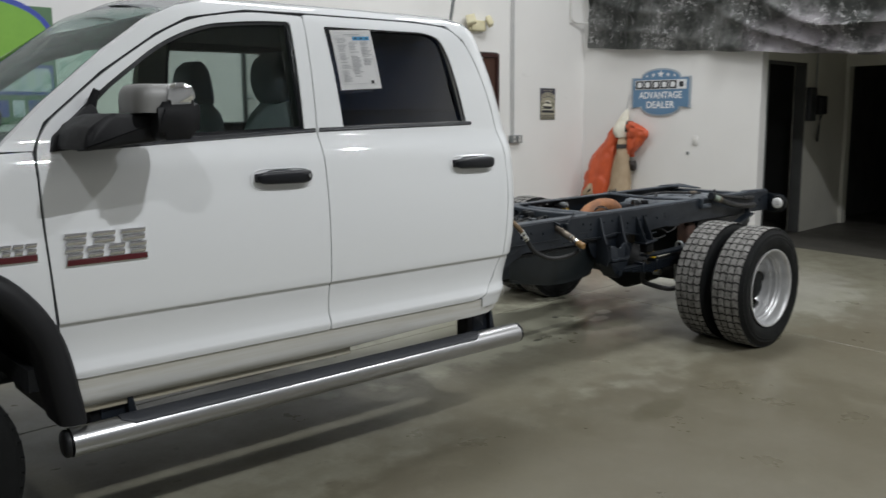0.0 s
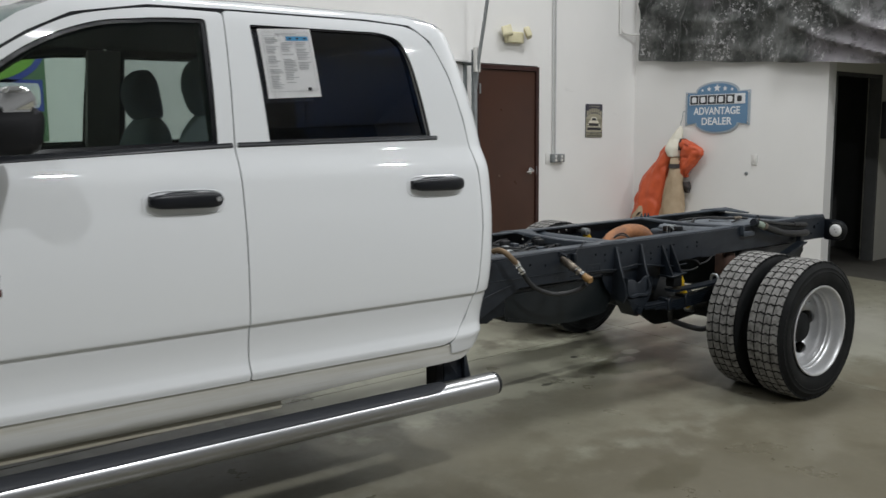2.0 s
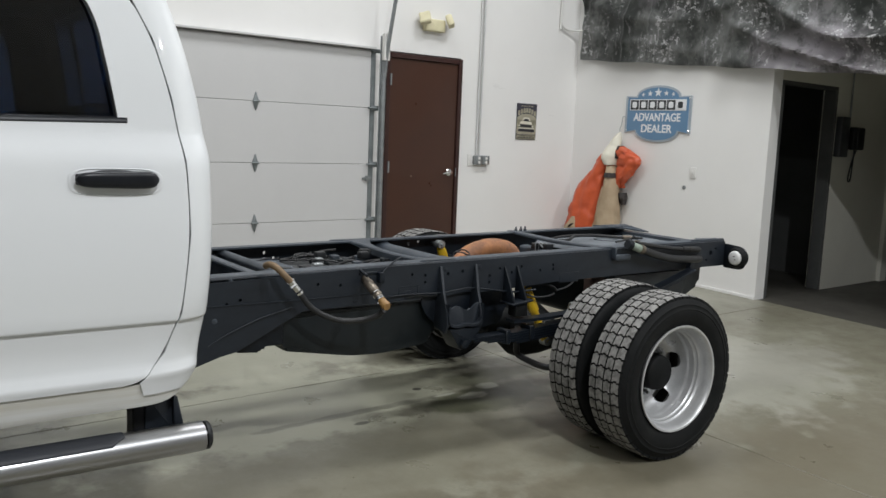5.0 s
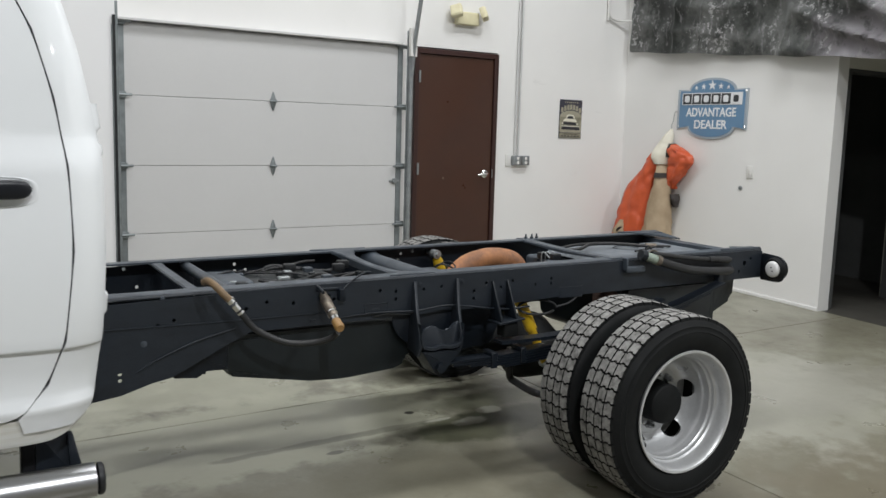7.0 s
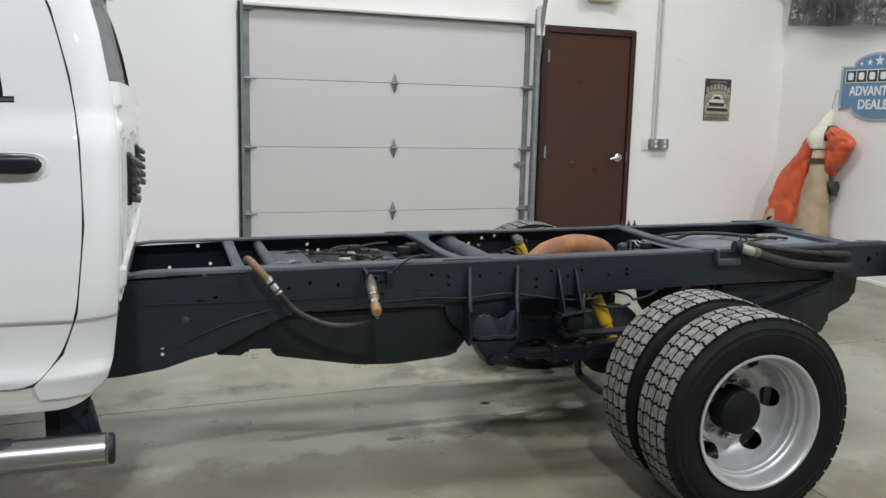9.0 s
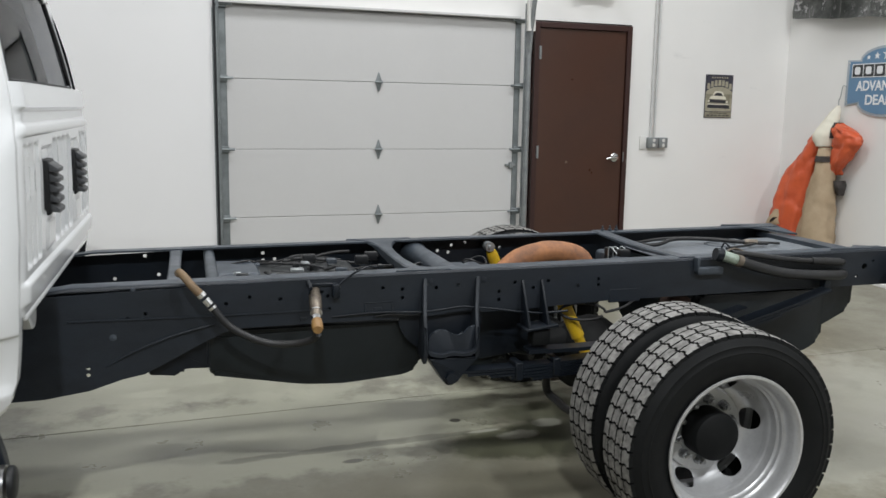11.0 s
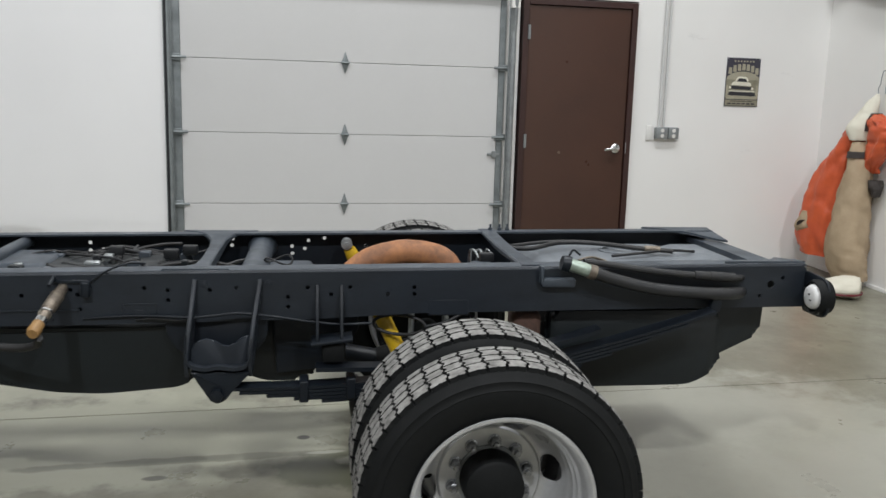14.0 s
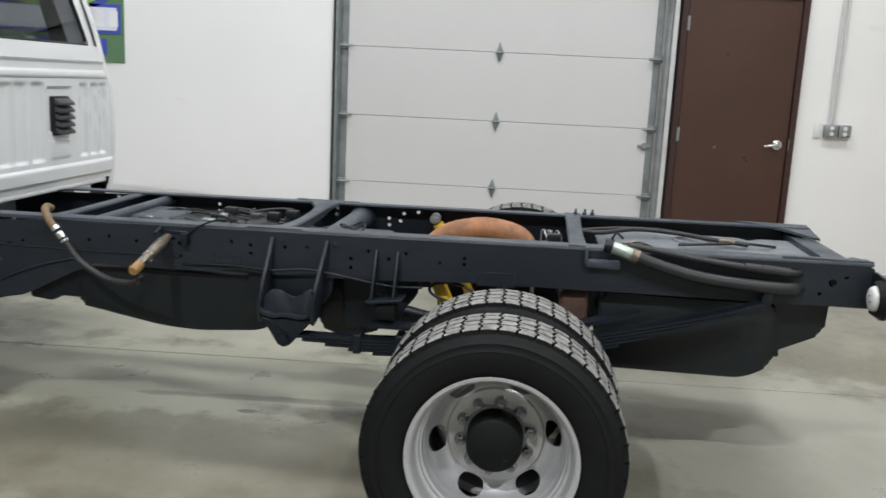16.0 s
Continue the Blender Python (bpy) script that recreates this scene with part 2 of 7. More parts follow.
TAN_HOSE = surface("tan_hose", (0.20, 0.13, 0.065), (0.11, 0.075, 0.045), 0.6, 0, 30, 90, 0.7, 0.15)
YELLOW = surface("yellow_shock_paint", (0.62, 0.40, 0.015), (0.36, 0.22, 0.02), 0.4, 0, 12, 60, 0.6, 0.1)
GREEN_METAL = surface("green_oxidised_metal", (0.38, 0.45, 0.39), (0.20, 0.24, 0.20), 0.45, 0.6, 30, 90, 0.7, 0.2)
TRIM = surface("black_trim_plastic", (0.012, 0.013, 0.0145), (0.020, 0.021, 0.023), 0.48, 0, 5, 120, 0.4, 0.2, shine=0.32)
LOUVRE = surface("dusty_vent_plastic", (0.045, 0.048, 0.052), (0.025, 0.027, 0.03), 0.5, 0, 9, 60, 0.6, 0.1)
BLACK_PLASTIC = surface("matt_black_plastic", (0.0065, 0.007, 0.0085), (0.010, 0.0105, 0.012), 0.55, 0, 7, 140, 0.5, 0.2, shine=0.25)
SEAT = surface("blue_grey_seat_cloth", (0.42, 0.49, 0.53), (0.30, 0.36, 0.39), 0.9, 0, 6, 180, 0.6, 0.3)
SEAT_DARK = surface("dark_seat_cloth", (0.15, 0.18, 0.22), (0.10, 0.125, 0.15), 0.9, 0, 6, 180, 0.6, 0.3)
INTERIOR = surface("dark_interior_plastic", (0.030, 0.033, 0.037), rough=0.7)
PILLAR_TRIM = surface("grey_pillar_trim", (0.16, 0.165, 0.155), rough=0.7)
HEADLINER = surface("dark_navy_lining", (0.020, 0.023, 0.031), rough=0.95)
GLASS = glass("clear_side_glass", (0.84, 0.89, 0.86))
SHIELD_GLASS = glass("green_windshield_glass", (0.55, 0.74, 0.66), shine_least=0.05)
TINT = glass("tinted_door_glass", (0.10, 0.15, 0.24), shine_least=0.08)
TINT_FAR = glass("grey_door_glass", (0.72, 0.75, 0.74))
REAR_TINT = glass("tinted_rear_glass", (0.40, 0.41, 0.43))
HANDLE = surface("navy_black_plastic", (0.0050, 0.0062, 0.0095), (0.008, 0.009, 0.012), 0.36, 0, 7, 140, 0.4, 0.1, shine=0.35)
MIRROR_CAP = surface("grey_mirror_shell", (0.21, 0.21, 0.205), (0.18, 0.18, 0.175), 0.42, 0.2, 5, 50, 0.4, 0.05)
LENS_WHITE = surface("white_lamp_plastic", (0.66, 0.66, 0.65), (0.60, 0.60, 0.58), 0.3, 0, 20, 80, 0.4, 0.05)
AMBER = surface("amber_lens", (0.55, 0.20, 0.02), rough=0.2)
RED = surface("red_badge", (0.16, 0.018, 0.025), rough=0.3)
BADGE_RED = surface("dark_red_badge", (0.085, 0.010, 0.014), rough=0.3)
DOOR_BROWN = surface("brown_door_paint", (0.062, 0.027, 0.017), (0.046, 0.020, 0.013), 0.36, 0, 1.5, 60, 0.6, 0.05)
DOOR_FRAME = surface("brown_frame_paint", (0.042, 0.017, 0.014), (0.030, 0.012, 0.010), 0.4, 0, 3, 60, 0.5, 0.05)
GARAGE = surface("white_garage_panel", (0.57, 0.565, 0.56), (0.535, 0.53, 0.525), 0.45, 0, 1.2, 50, 0.5, 0.08)
CREAM = surface("cream_plastic", (0.70, 0.65, 0.44), (0.56, 0.50, 0.32), 0.5, 0, 9, 60, 0.5, 0.05)
PLATE_WHITE = surface("white_plastic_plate", (0.74, 0.73, 0.70), rough=0.4)
PAPER = surface("white_paper", (0.88, 0.88, 0.88), (0.84, 0.84, 0.84), 0.7, 0, 6, 80, 0.3, 0.0)
INK = surface("grey_ink", (0.62, 0.63, 0.64), rough=0.8)
INK_BLUE = surface("light_blue_ink", (0.10, 0.42, 0.70), rough=0.7)
INK_DARK = surface("dark_ink", (0.03, 0.03, 0.035), rough=0.8)
SIGN_BLUE = surface("sign_blue", (0.125, 0.235, 0.37), (0.11, 0.21, 0.335), 0.4, 0, 5, 50, 0.4, 0.0)
SIGN_GREY = surface("sign_silver", (0.42, 0.47, 0.52), rough=0.4, metal=0.3)
SIGN_WHITE = surface("sign_white", (0.78, 0.79, 0.80), rough=0.5)
SIGN_BLACK = surface("sign_black", (0.035, 0.038, 0.042), rough=0.5)
TIN_CREAM = surface("tin_sign_cream", (0.36, 0.335, 0.25), (0.26, 0.24, 0.18), 0.5, 0, 12, 60, 0.6, 0.0)
TIN_MID = surface("tin_sign_olive", (0.25, 0.235, 0.17), (0.17, 0.16, 0.11), 0.5, 0, 14, 60, 0.7, 0.0)
TIN_NAVY = surface("tin_sign_navy", (0.04, 0.038, 0.055), rough=0.5)
BANNER_GREEN = surface("banner_green", (0.22, 0.46, 0.06), (0.16, 0.36, 0.05), 0.5, 0, 3, 40, 0.4, 0.0)
BANNER_DULL = surface("banner_dull_green", (0.10, 0.20, 0.10), (0.08, 0.16, 0.09), 0.5, 0, 3, 40, 0.4, 0.0)
BANNER_BLUE = surface("banner_blue", (0.05, 0.08, 0.42), (0.04, 0.06, 0.34), 0.5, 0, 3, 40, 0.4, 0.0)
BANNER_LILAC = surface("banner_pale", (0.72, 0.72, 0.84), rough=0.5)
COAT_ORANGE = surface("orange_nylon", (0.60, 0.105, 0.035), (0.46, 0.07, 0.028), 0.42, 0, 7, 60, 0.6, 0.15)
COAT_TAN = surface("tan_canvas", (0.42, 0.32, 0.21), (0.33, 0.24, 0.15), 0.7, 0, 7, 90, 0.6, 0.2)
COAT_CREAM = surface("cream_fleece", (0.72, 0.69, 0.58), (0.62, 0.58, 0.48), 0.8, 0, 9, 120, 0.6, 0.3)
COAT_DARK = surface("dark_strap", (0.045, 0.038, 0.035), rough=0.8)
CLOTH = camouflage_cloth()
LAMP_HOUSING = surface("white_lamp_housing", (0.75, 0.75, 0.74), rough=0.5)


# ---- mesh tools ----
def part(name, bm, material, parent=None, label="", smooth=None, normals=None):
    """Links a bmesh as one mesh object, under a thing or a part."""
    if normals is None:
        bmesh.ops.recalc_face_normals(bm, faces=bm.faces)
    me = bpy.data.meshes.new(name)
    bm.to_mesh(me)
    bm.free()
    for m in material if isinstance(material, (list, tuple)) else (material,):
        me.materials.append(m)
    if smooth is not None:
        me.polygons.foreach_set("use_smooth", [True] * len(me.polygons))
        if normals is None:
            me.set_sharp_from_angle(angle=radians(smooth))
        else:
            me.normals_split_custom_set_from_vertices(normals)
    ob = new(name, me)
    if parent is not None:
        ob.parent = parent
    if label:
        tagged(ob, label)
    return ob


def empty(name, m, label, category, kind="", group=""):
    ob = new(name)
    ob.empty_display_size = 0.1
    ob.matrix_world = m
    return tagged(ob, label, category, group, kind)


def fresh():
    return bmesh.new()


def box(bm, x0, x1, y0, y1, z0, z1, bevel=0.0, seg=2, mat=0):
    vs = [bm.verts.new((x, y, z)) for x in (x0, x1) for y in (y0, y1) for z in (z0, z1)]
    fs = [bm.faces.new([vs[i] for i in f]) for f in ((0, 1, 3, 2), (4, 6, 7, 5), (0, 4, 5, 1), (2, 3, 7, 6), (0, 2, 6, 4), (1, 5, 7, 3))]
    for f in fs:
        f.material_index = mat
    if bevel:
        es = list({e for f in fs for e in f.edges})
        r = bmesh.ops.bevel(bm, geom=es, offset=bevel, segments=seg, affect="EDGES", profile=0.5)
        for f in r["faces"]:
            f.material_index = mat
    return bm


def tube(bm, path, r, seg=12, caps=True, mat=0):
    """A round bar along a list of points; r: a number, or one for each point."""
    path = [Vector(p) for p in path]
    rs = r if isinstance(r, (list, tuple)) else [r] * len(path)
    rings, ref = [], None
    for i, p in enumerate(path):
        d = (path[min(i + 1, len(path) - 1)] - path[max(i - 1, 0)]).normalized()
        if ref is None:
            ref = d.orthogonal().normalized()
        a = (ref - d * ref.dot(d)).normalized()
        ref, b = a, d.cross(a)
        rings.append([bm.verts.new(p + rs[i] * (math.cos(t) * a + math.sin(t) * b)) for t in (2 * math.pi * k / seg for k in range(seg))])
    for u, v in zip(rings, rings[1:]):
        for k in range(seg):
            bm.faces.new((u[k], u[(k + 1) % seg], v[(k + 1) % seg], v[k])).material_index = mat
    if caps:
        for ring in (rings[0][::-1], rings[-1]):
            bm.faces.new(ring).material_index = mat
    return bm


def curve_points(pts, steps=8):
    """A smooth line through the points."""
    pts = [Vector(p) for p in pts]
    ext, out = [2 * pts[0] - pts[1], *pts, 2 * pts[-1] - pts[-2]], []
    for i in range(1, len(ext) - 2):
        a, b, c, d = ext[i - 1:i + 3]
        for k in range(steps):
            t = k / steps
            out.append(0.5 * (2 * b + (c - a) * t + (2 * a - 5 * b + 4 * c - d) * t * t + (3 * b - a - 3 * c + d) * t ** 3))
    return out + [pts[-1]]


def lathe(bm, profile, centre=(0, 0, 0), axis="y", seg=48, mat=0):
    """Turns a list of (along, radius) round an axis through centre."""
    c, rings = Vector(centre), []
    for h, r in profile:
        ring = []
        for k in range(seg):
            a = 2 * math.pi * k / seg
            u, v = r * math.cos(a), r * math.sin(a)
            ring.append(bm.verts.new(c + Vector({"y": (u, h, v), "x": (h, u, v), "z": (u, v, h)}[axis])))
        rings.append(ring)
    for a, b in zip(rings, rings[1:]):
        for k in range(seg):
            bm.faces.new((a[k], a[(k + 1) % seg], b[(k + 1) % seg], b[k])).material_index = mat
    return bm


def rounded(poly, r, seg=5):
    """A polygon with rounded corners; r: a number, or one for each corner."""
    rs = r if isinstance(r, (list, tuple)) else [r] * len(poly)
    out, n = [], len(poly)
    for i in range(n):
        p, a, b = Vector(poly[i]), Vector(poly[i - 1]), Vector(poly[(i + 1) % n])
        if rs[i] <= 0:
            out.append(tuple(p))
            continue
        u, v = (a - p), (b - p)
        k = min(rs[i], 0.45 * u.length, 0.45 * v.length)
        s, e = p + u.normalized() * k, p + v.normalized() * k
        for j in range(seg + 1):
            t = j / seg
            out.append(tuple((1 - t) ** 2 * s + 2 * t * (1 - t) * p + t * t * e))
    return out


def prism(bm, outline, lo, hi, axis="y", bevel=0.0, mat=0):
    """A plate: a 2D outline, pushed from lo to hi along an axis. y: (x, z); x: (y, z); z: (x, y)."""
    def at(p, h):
        return {"y": (p[0], h, p[1]), "x": (h, p[0], p[1]), "z": (p[0], p[1], h)}[axis]
    a, b = [bm.verts.new(at(p, lo)) for p in outline], [bm.verts.new(at(p, hi)) for p in outline]
    n = len(outline)
    fs = [bm.faces.new(a), bm.faces.new(b[::-1])]
    fs += [bm.faces.new((a[i], b[i], b[(i + 1) % n], a[(i + 1) % n])) for i in range(n)]
    for f in fs:
        f.material_index = mat
    if bevel:
        es = [e for f in fs[:2] for e in f.edges]
        for f in bmesh.ops.bevel(bm, geom=es, offset=bevel, segments=2, affect="EDGES", profile=0.5)["faces"]:
            f.material_index = mat
    return bm


def sheet(bm, outline, holes=(), cuts=()):
    """A flat sheet in (x, z) with holes, cut along planes ((x, z), (nx, nz)) so that it can be bent."""
    edges = []
    for loop in (outline, *holes):
        vs = [bm.verts.new((p[0], 0, p[1])) for p in loop]
        edges += [bm.edges.new((vs[i], vs[(i + 1) % len(vs)])) for i in range(len(vs))]
    bmesh.ops.triangle_fill(bm, use_beauty=True, edges=edges)
    for (px, pz), (nx, nz) in cuts:
        bmesh.ops.bisect_plane(bm, geom=[*bm.verts, *bm.edges, *bm.faces], plane_co=(px, 0, pz), plane_no=(nx, 0, nz), dist=1e-5)
    return bm


def bent(name, outline, holes, cuts, place, thick, material, parent, label="", side=-1):
    """A curved panel: the sheet laid on place(x, z) -> depth from the middle, with turned-in edges. side -1: near side, 1: far side."""
    bm = sheet(fresh(), outline, holes, cuts)
    vs = list(bm.verts)
    normals = []
    e = 0.002
    for f in bm.faces:
        if f.normal.y * side < 0:
            f.normal_flip()
    for v in vs:
        x, z = v.co.x, v.co.z
        w = place(x, z)
        gx, gz = (place(x + e, z) - place(x - e, z)) / (2 * e), (place(x, z + e) - place(x, z - e)) / (2 * e)
        v.co.y = side * w
        normals.append(Vector((-gx, side, -gz)).normalized())
    rim = [ed for ed in bm.edges if len(ed.link_faces) == 1]
    inner = {}
    for ed in rim:
        quad = []
        for v in ed.verts:
            quad.append(v)
        pair = []
        for v in quad:
            top = bm.verts.new(v.co)
            low = bm.verts.new(v.co - Vector((0, side * thick, 0)))
            pair.append((top, low))
            normals += [Vector((0, 0, 0))] * 2
        bm.faces.new((pair[0][0], pair[1][0], pair[1][1], pair[0][1]))
    return part(name, bm, material, parent, label, smooth=60, normals=normals)


def letters(text, size, m, material, parent, depth=0.002, name="lettering", width=None):
    c = bpy.data.curves.new(name, "FONT")
    c.body, c.size, c.extrude, c.align_x, c.align_y = text, size, depth, "CENTER", "CENTER"
    c.offset = size * 0.022
    tmp = bpy.data.objects.new(name, c)
    scene.collection.objects.link(tmp)
    me = bpy.data.meshes.new_from_object(tmp.evaluated_get(bpy.context.evaluated_depsgraph_get()))
    bpy.data.objects.remove(tmp)
    me.materials.clear()
    me.materials.append(material)
    ob = new(name, me)
    ob.parent = parent
    if width:
        xs = [v.co.x for v in me.vertices]
        k = width / (max(xs) - min(xs))
        for v in me.vertices:
            v.co.x *= k
    ob.matrix_basis = m
    return ob


# ---- the room ----
BACK, RIGHT, LEFT, FRONT = 7.24, 10.53, -7.5, -8.5


def floor_z(y):
    """The slab falls gently away from the back wall."""
    return 0.035 * (y - 3.6)


def sloped(bm):
    for v in bm.verts:
        v.co.z += floor_z(v.co.y)
    return bm


def slab_floor():
    base = fresh()
    box(base, LEFT - 0.3, 17.5, FRONT - 0.3, 9.5, -0.20, -0.008)
    floor = tagged(part("floor", sloped(base), JOINT), "stained grey-beige polished concrete floor with saw-cut joints", "floor", kind="structure")
    xs, ys = (LEFT - 0.3, 0.75, 6.87, RIGHT + 0.05), (FRONT - 0.3, -1.5, 4.51, 9.5)
    for x0, x1 in zip(xs, xs[1:]):
        for y0, y1 in zip(ys, ys[1:]):
            bm = fresh()
            box(bm, x0 + 0.003, x1 - 0.003, y0 + 0.003, y1 - 0.003, -0.1, 0.0, 0.002, 1)
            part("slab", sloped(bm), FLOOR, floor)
    # separate, much darker sheet that starts at the wall line
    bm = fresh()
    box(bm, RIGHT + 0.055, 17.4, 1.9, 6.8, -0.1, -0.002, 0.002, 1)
    tagged(part("floor_corridor", sloped(bm), CORRIDOR_FLOOR), "dark corridor floor", "floor", kind="structure")


slab_floor()


def wall(name, pieces, material, label):
    bm = fresh()
    for p in pieces:
        box(bm, *p)
    return tagged(part(name, bm, material), label, "wall", kind="structure")


DOWN = -0.6
GD = (5.14, 7.66, 2.33)
DR = (7.775, 8.765, 2.305)
wall("wall_back", [(GD[0], GD[1], BACK, BACK + 0.2, GD[2] - 0.04, CEILING), (GD[1], DR[0], BACK, BACK + 0.2, DOWN, CEILING),
                   (DR[0], DR[1], BACK, BACK + 0.2, DR[2], CEILING), (DR[1], RIGHT + 0.2, BACK, BACK + 0.2, DOWN, CEILING)],
     WALL, "white painted drywall with a garage door and a brown door")
wall("wall_back_left", [(LEFT, 5.125, 7.10, BACK + 0.2, DOWN, CEILING)], WALL_GLOSS, "bright white smooth wall beside the garage door")
wall("wall_right", [(RIGHT, RIGHT + 0.16, 4.735, BACK, DOWN, CEILING), (RIGHT, RIGHT + 0.16, 2.2, 4.735, 2.40, CEILING),
                    (RIGHT, RIGHT + 0.16, FRONT, 2.2, DOWN, CEILING)], WALL, "white painted drywall ending at a dark corridor")
# two unseen walls added to close the room
wall("wall_front", [(LEFT, RIGHT, FRONT - 0.2, FRONT, DOWN, CEILING)], FAR_WALL, "plain grey wall, out of view")
wall("wall_left", [(LEFT - 0.2, LEFT, FRONT, 7.10, DOWN, CEILING)], FAR_WALL, "plain grey wall, out of view")


bm = fresh()
box(bm, LEFT - 0.3, 17.5, FRONT - 0.3, 9.5, CEILING, CEILING + 0.2)
tagged(part("ceiling", bm, CEILING_PAINT), "plain pale ceiling", "ceiling", kind="structure")

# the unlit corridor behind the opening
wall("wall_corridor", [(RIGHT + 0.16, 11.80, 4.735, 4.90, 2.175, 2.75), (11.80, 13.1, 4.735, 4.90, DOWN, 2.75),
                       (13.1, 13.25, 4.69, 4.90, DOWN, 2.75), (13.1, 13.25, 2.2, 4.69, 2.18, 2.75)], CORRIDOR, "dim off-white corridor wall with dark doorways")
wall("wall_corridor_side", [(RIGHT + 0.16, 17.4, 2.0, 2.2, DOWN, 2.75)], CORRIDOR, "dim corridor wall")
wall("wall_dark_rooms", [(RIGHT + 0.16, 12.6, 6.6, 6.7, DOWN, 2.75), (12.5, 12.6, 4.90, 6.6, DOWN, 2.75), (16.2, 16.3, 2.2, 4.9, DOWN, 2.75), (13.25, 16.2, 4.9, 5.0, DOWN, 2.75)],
     DARK_ROOM, "walls of the rooms behind, their darkness put into the paint")
bm = fresh()
box(bm, RIGHT + 0.16, 17.4, 2.0, 6.7, 2.75, 2.85)
tagged(part("ceiling_corridor", bm, CORRIDOR), "low corridor ceiling", "ceiling", kind="structure")


def trim_strip():
    bm = fresh()
    box(bm, RIGHT - 0.012, RIGHT - 0.002, 4.74, BACK - 0.004, 0.0, 0.03, 0.002, 1)
    tagged(part("baseboard", sloped(bm), WALL), "low white base strip along the wall", "baseboard", kind="structure")


trim_strip()


def door_opening(name, x0, x1, y, h):
    fr = fresh()
    for b in ((x0 - 0.05, x0, y - 0.012, y + 0.12, 0.04, h), (x1, x1 + 0.05, y - 0.012, y + 0.12, 0.04, h), (x0 - 0.05, x1 + 0.05, y - 0.012, y + 0.12, h, h + 0.05)):
        box(fr, *b, 0.004, 1)
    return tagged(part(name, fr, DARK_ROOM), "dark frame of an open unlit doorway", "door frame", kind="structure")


door_opening("door_2", 10.75, 11.76, 4.75, 2.14)


def steel_door():
    x0, x1, top = 7.79, 8.75, 2.29
    fr = fresh()
    for b in ((x0, x0 + 0.048, 7.195, 7.43, 0.124, top), (x1 - 0.048, x1, 7.195, 7.43, 0.124, top), (x0 + 0.048, x1 - 0.048, 7.195, 7.43, top - 0.048, top)):
        box(fr, *b, 0.004, 2)
    door = tagged(part("door_1", fr, DOOR_FRAME), "closed dark brown steel door in a brown steel frame", "door", kind="structure")
    leaf = fresh()
    box(leaf, x0 + 0.052, x1 - 0.052, 7.215, 7.26, 0.136, top - 0.052, 0.003, 2)
    leaf = part("door_leaf", leaf, DOOR_BROWN, door, "brown painted steel leaf")
    h = fresh()
    lathe(h, [(7.214, 0.0), (7.214, 0.036), (7.205, 0.040), (7.198, 0.034), (7.196, 0.018), (7.165, 0.016), (7.16, 0.0)], (8.625, 0, 1.13), "y", 24)
    tube(h, curve_points([(8.625, 7.165, 1.13), (8.60, 7.158, 1.132), (8.56, 7.158, 1.126), (8.515, 7.165, 1.118)], 5), [0.014] * 11 + [0.011] * 4 + [0.009], 10)
    part("handle", h, CHROME, leaf, "satin chrome lever handle", smooth=50)
    for z in (0.40, 1.18, 2.03):
        b = fresh()
        tube(b, [(x0 + 0.046, 7.190, z - 0.055), (x0 + 0.046, 7.190, z + 0.055)], 0.008, 10)
        box(b, x0 + 0.046, x0 + 0.062, 7.190, 7.196, z - 0.055, z + 0.055)
        part("hinge", b, STEEL, leaf, "steel butt hinge", smooth=40)
    s = fresh()
    box(s, x1 - 0.046, x1 - 0.040, 7.190, 7.196, 1.09, 1.18)
    part("strike_plate", s, STEEL, door)
    k = fresh()
    tube(k, [(8.14, 7.2145, 1.09), (8.14, 7.211, 1.09)], 0.012, 12)
    part("peg", k, BRASS, leaf)


steel_door()


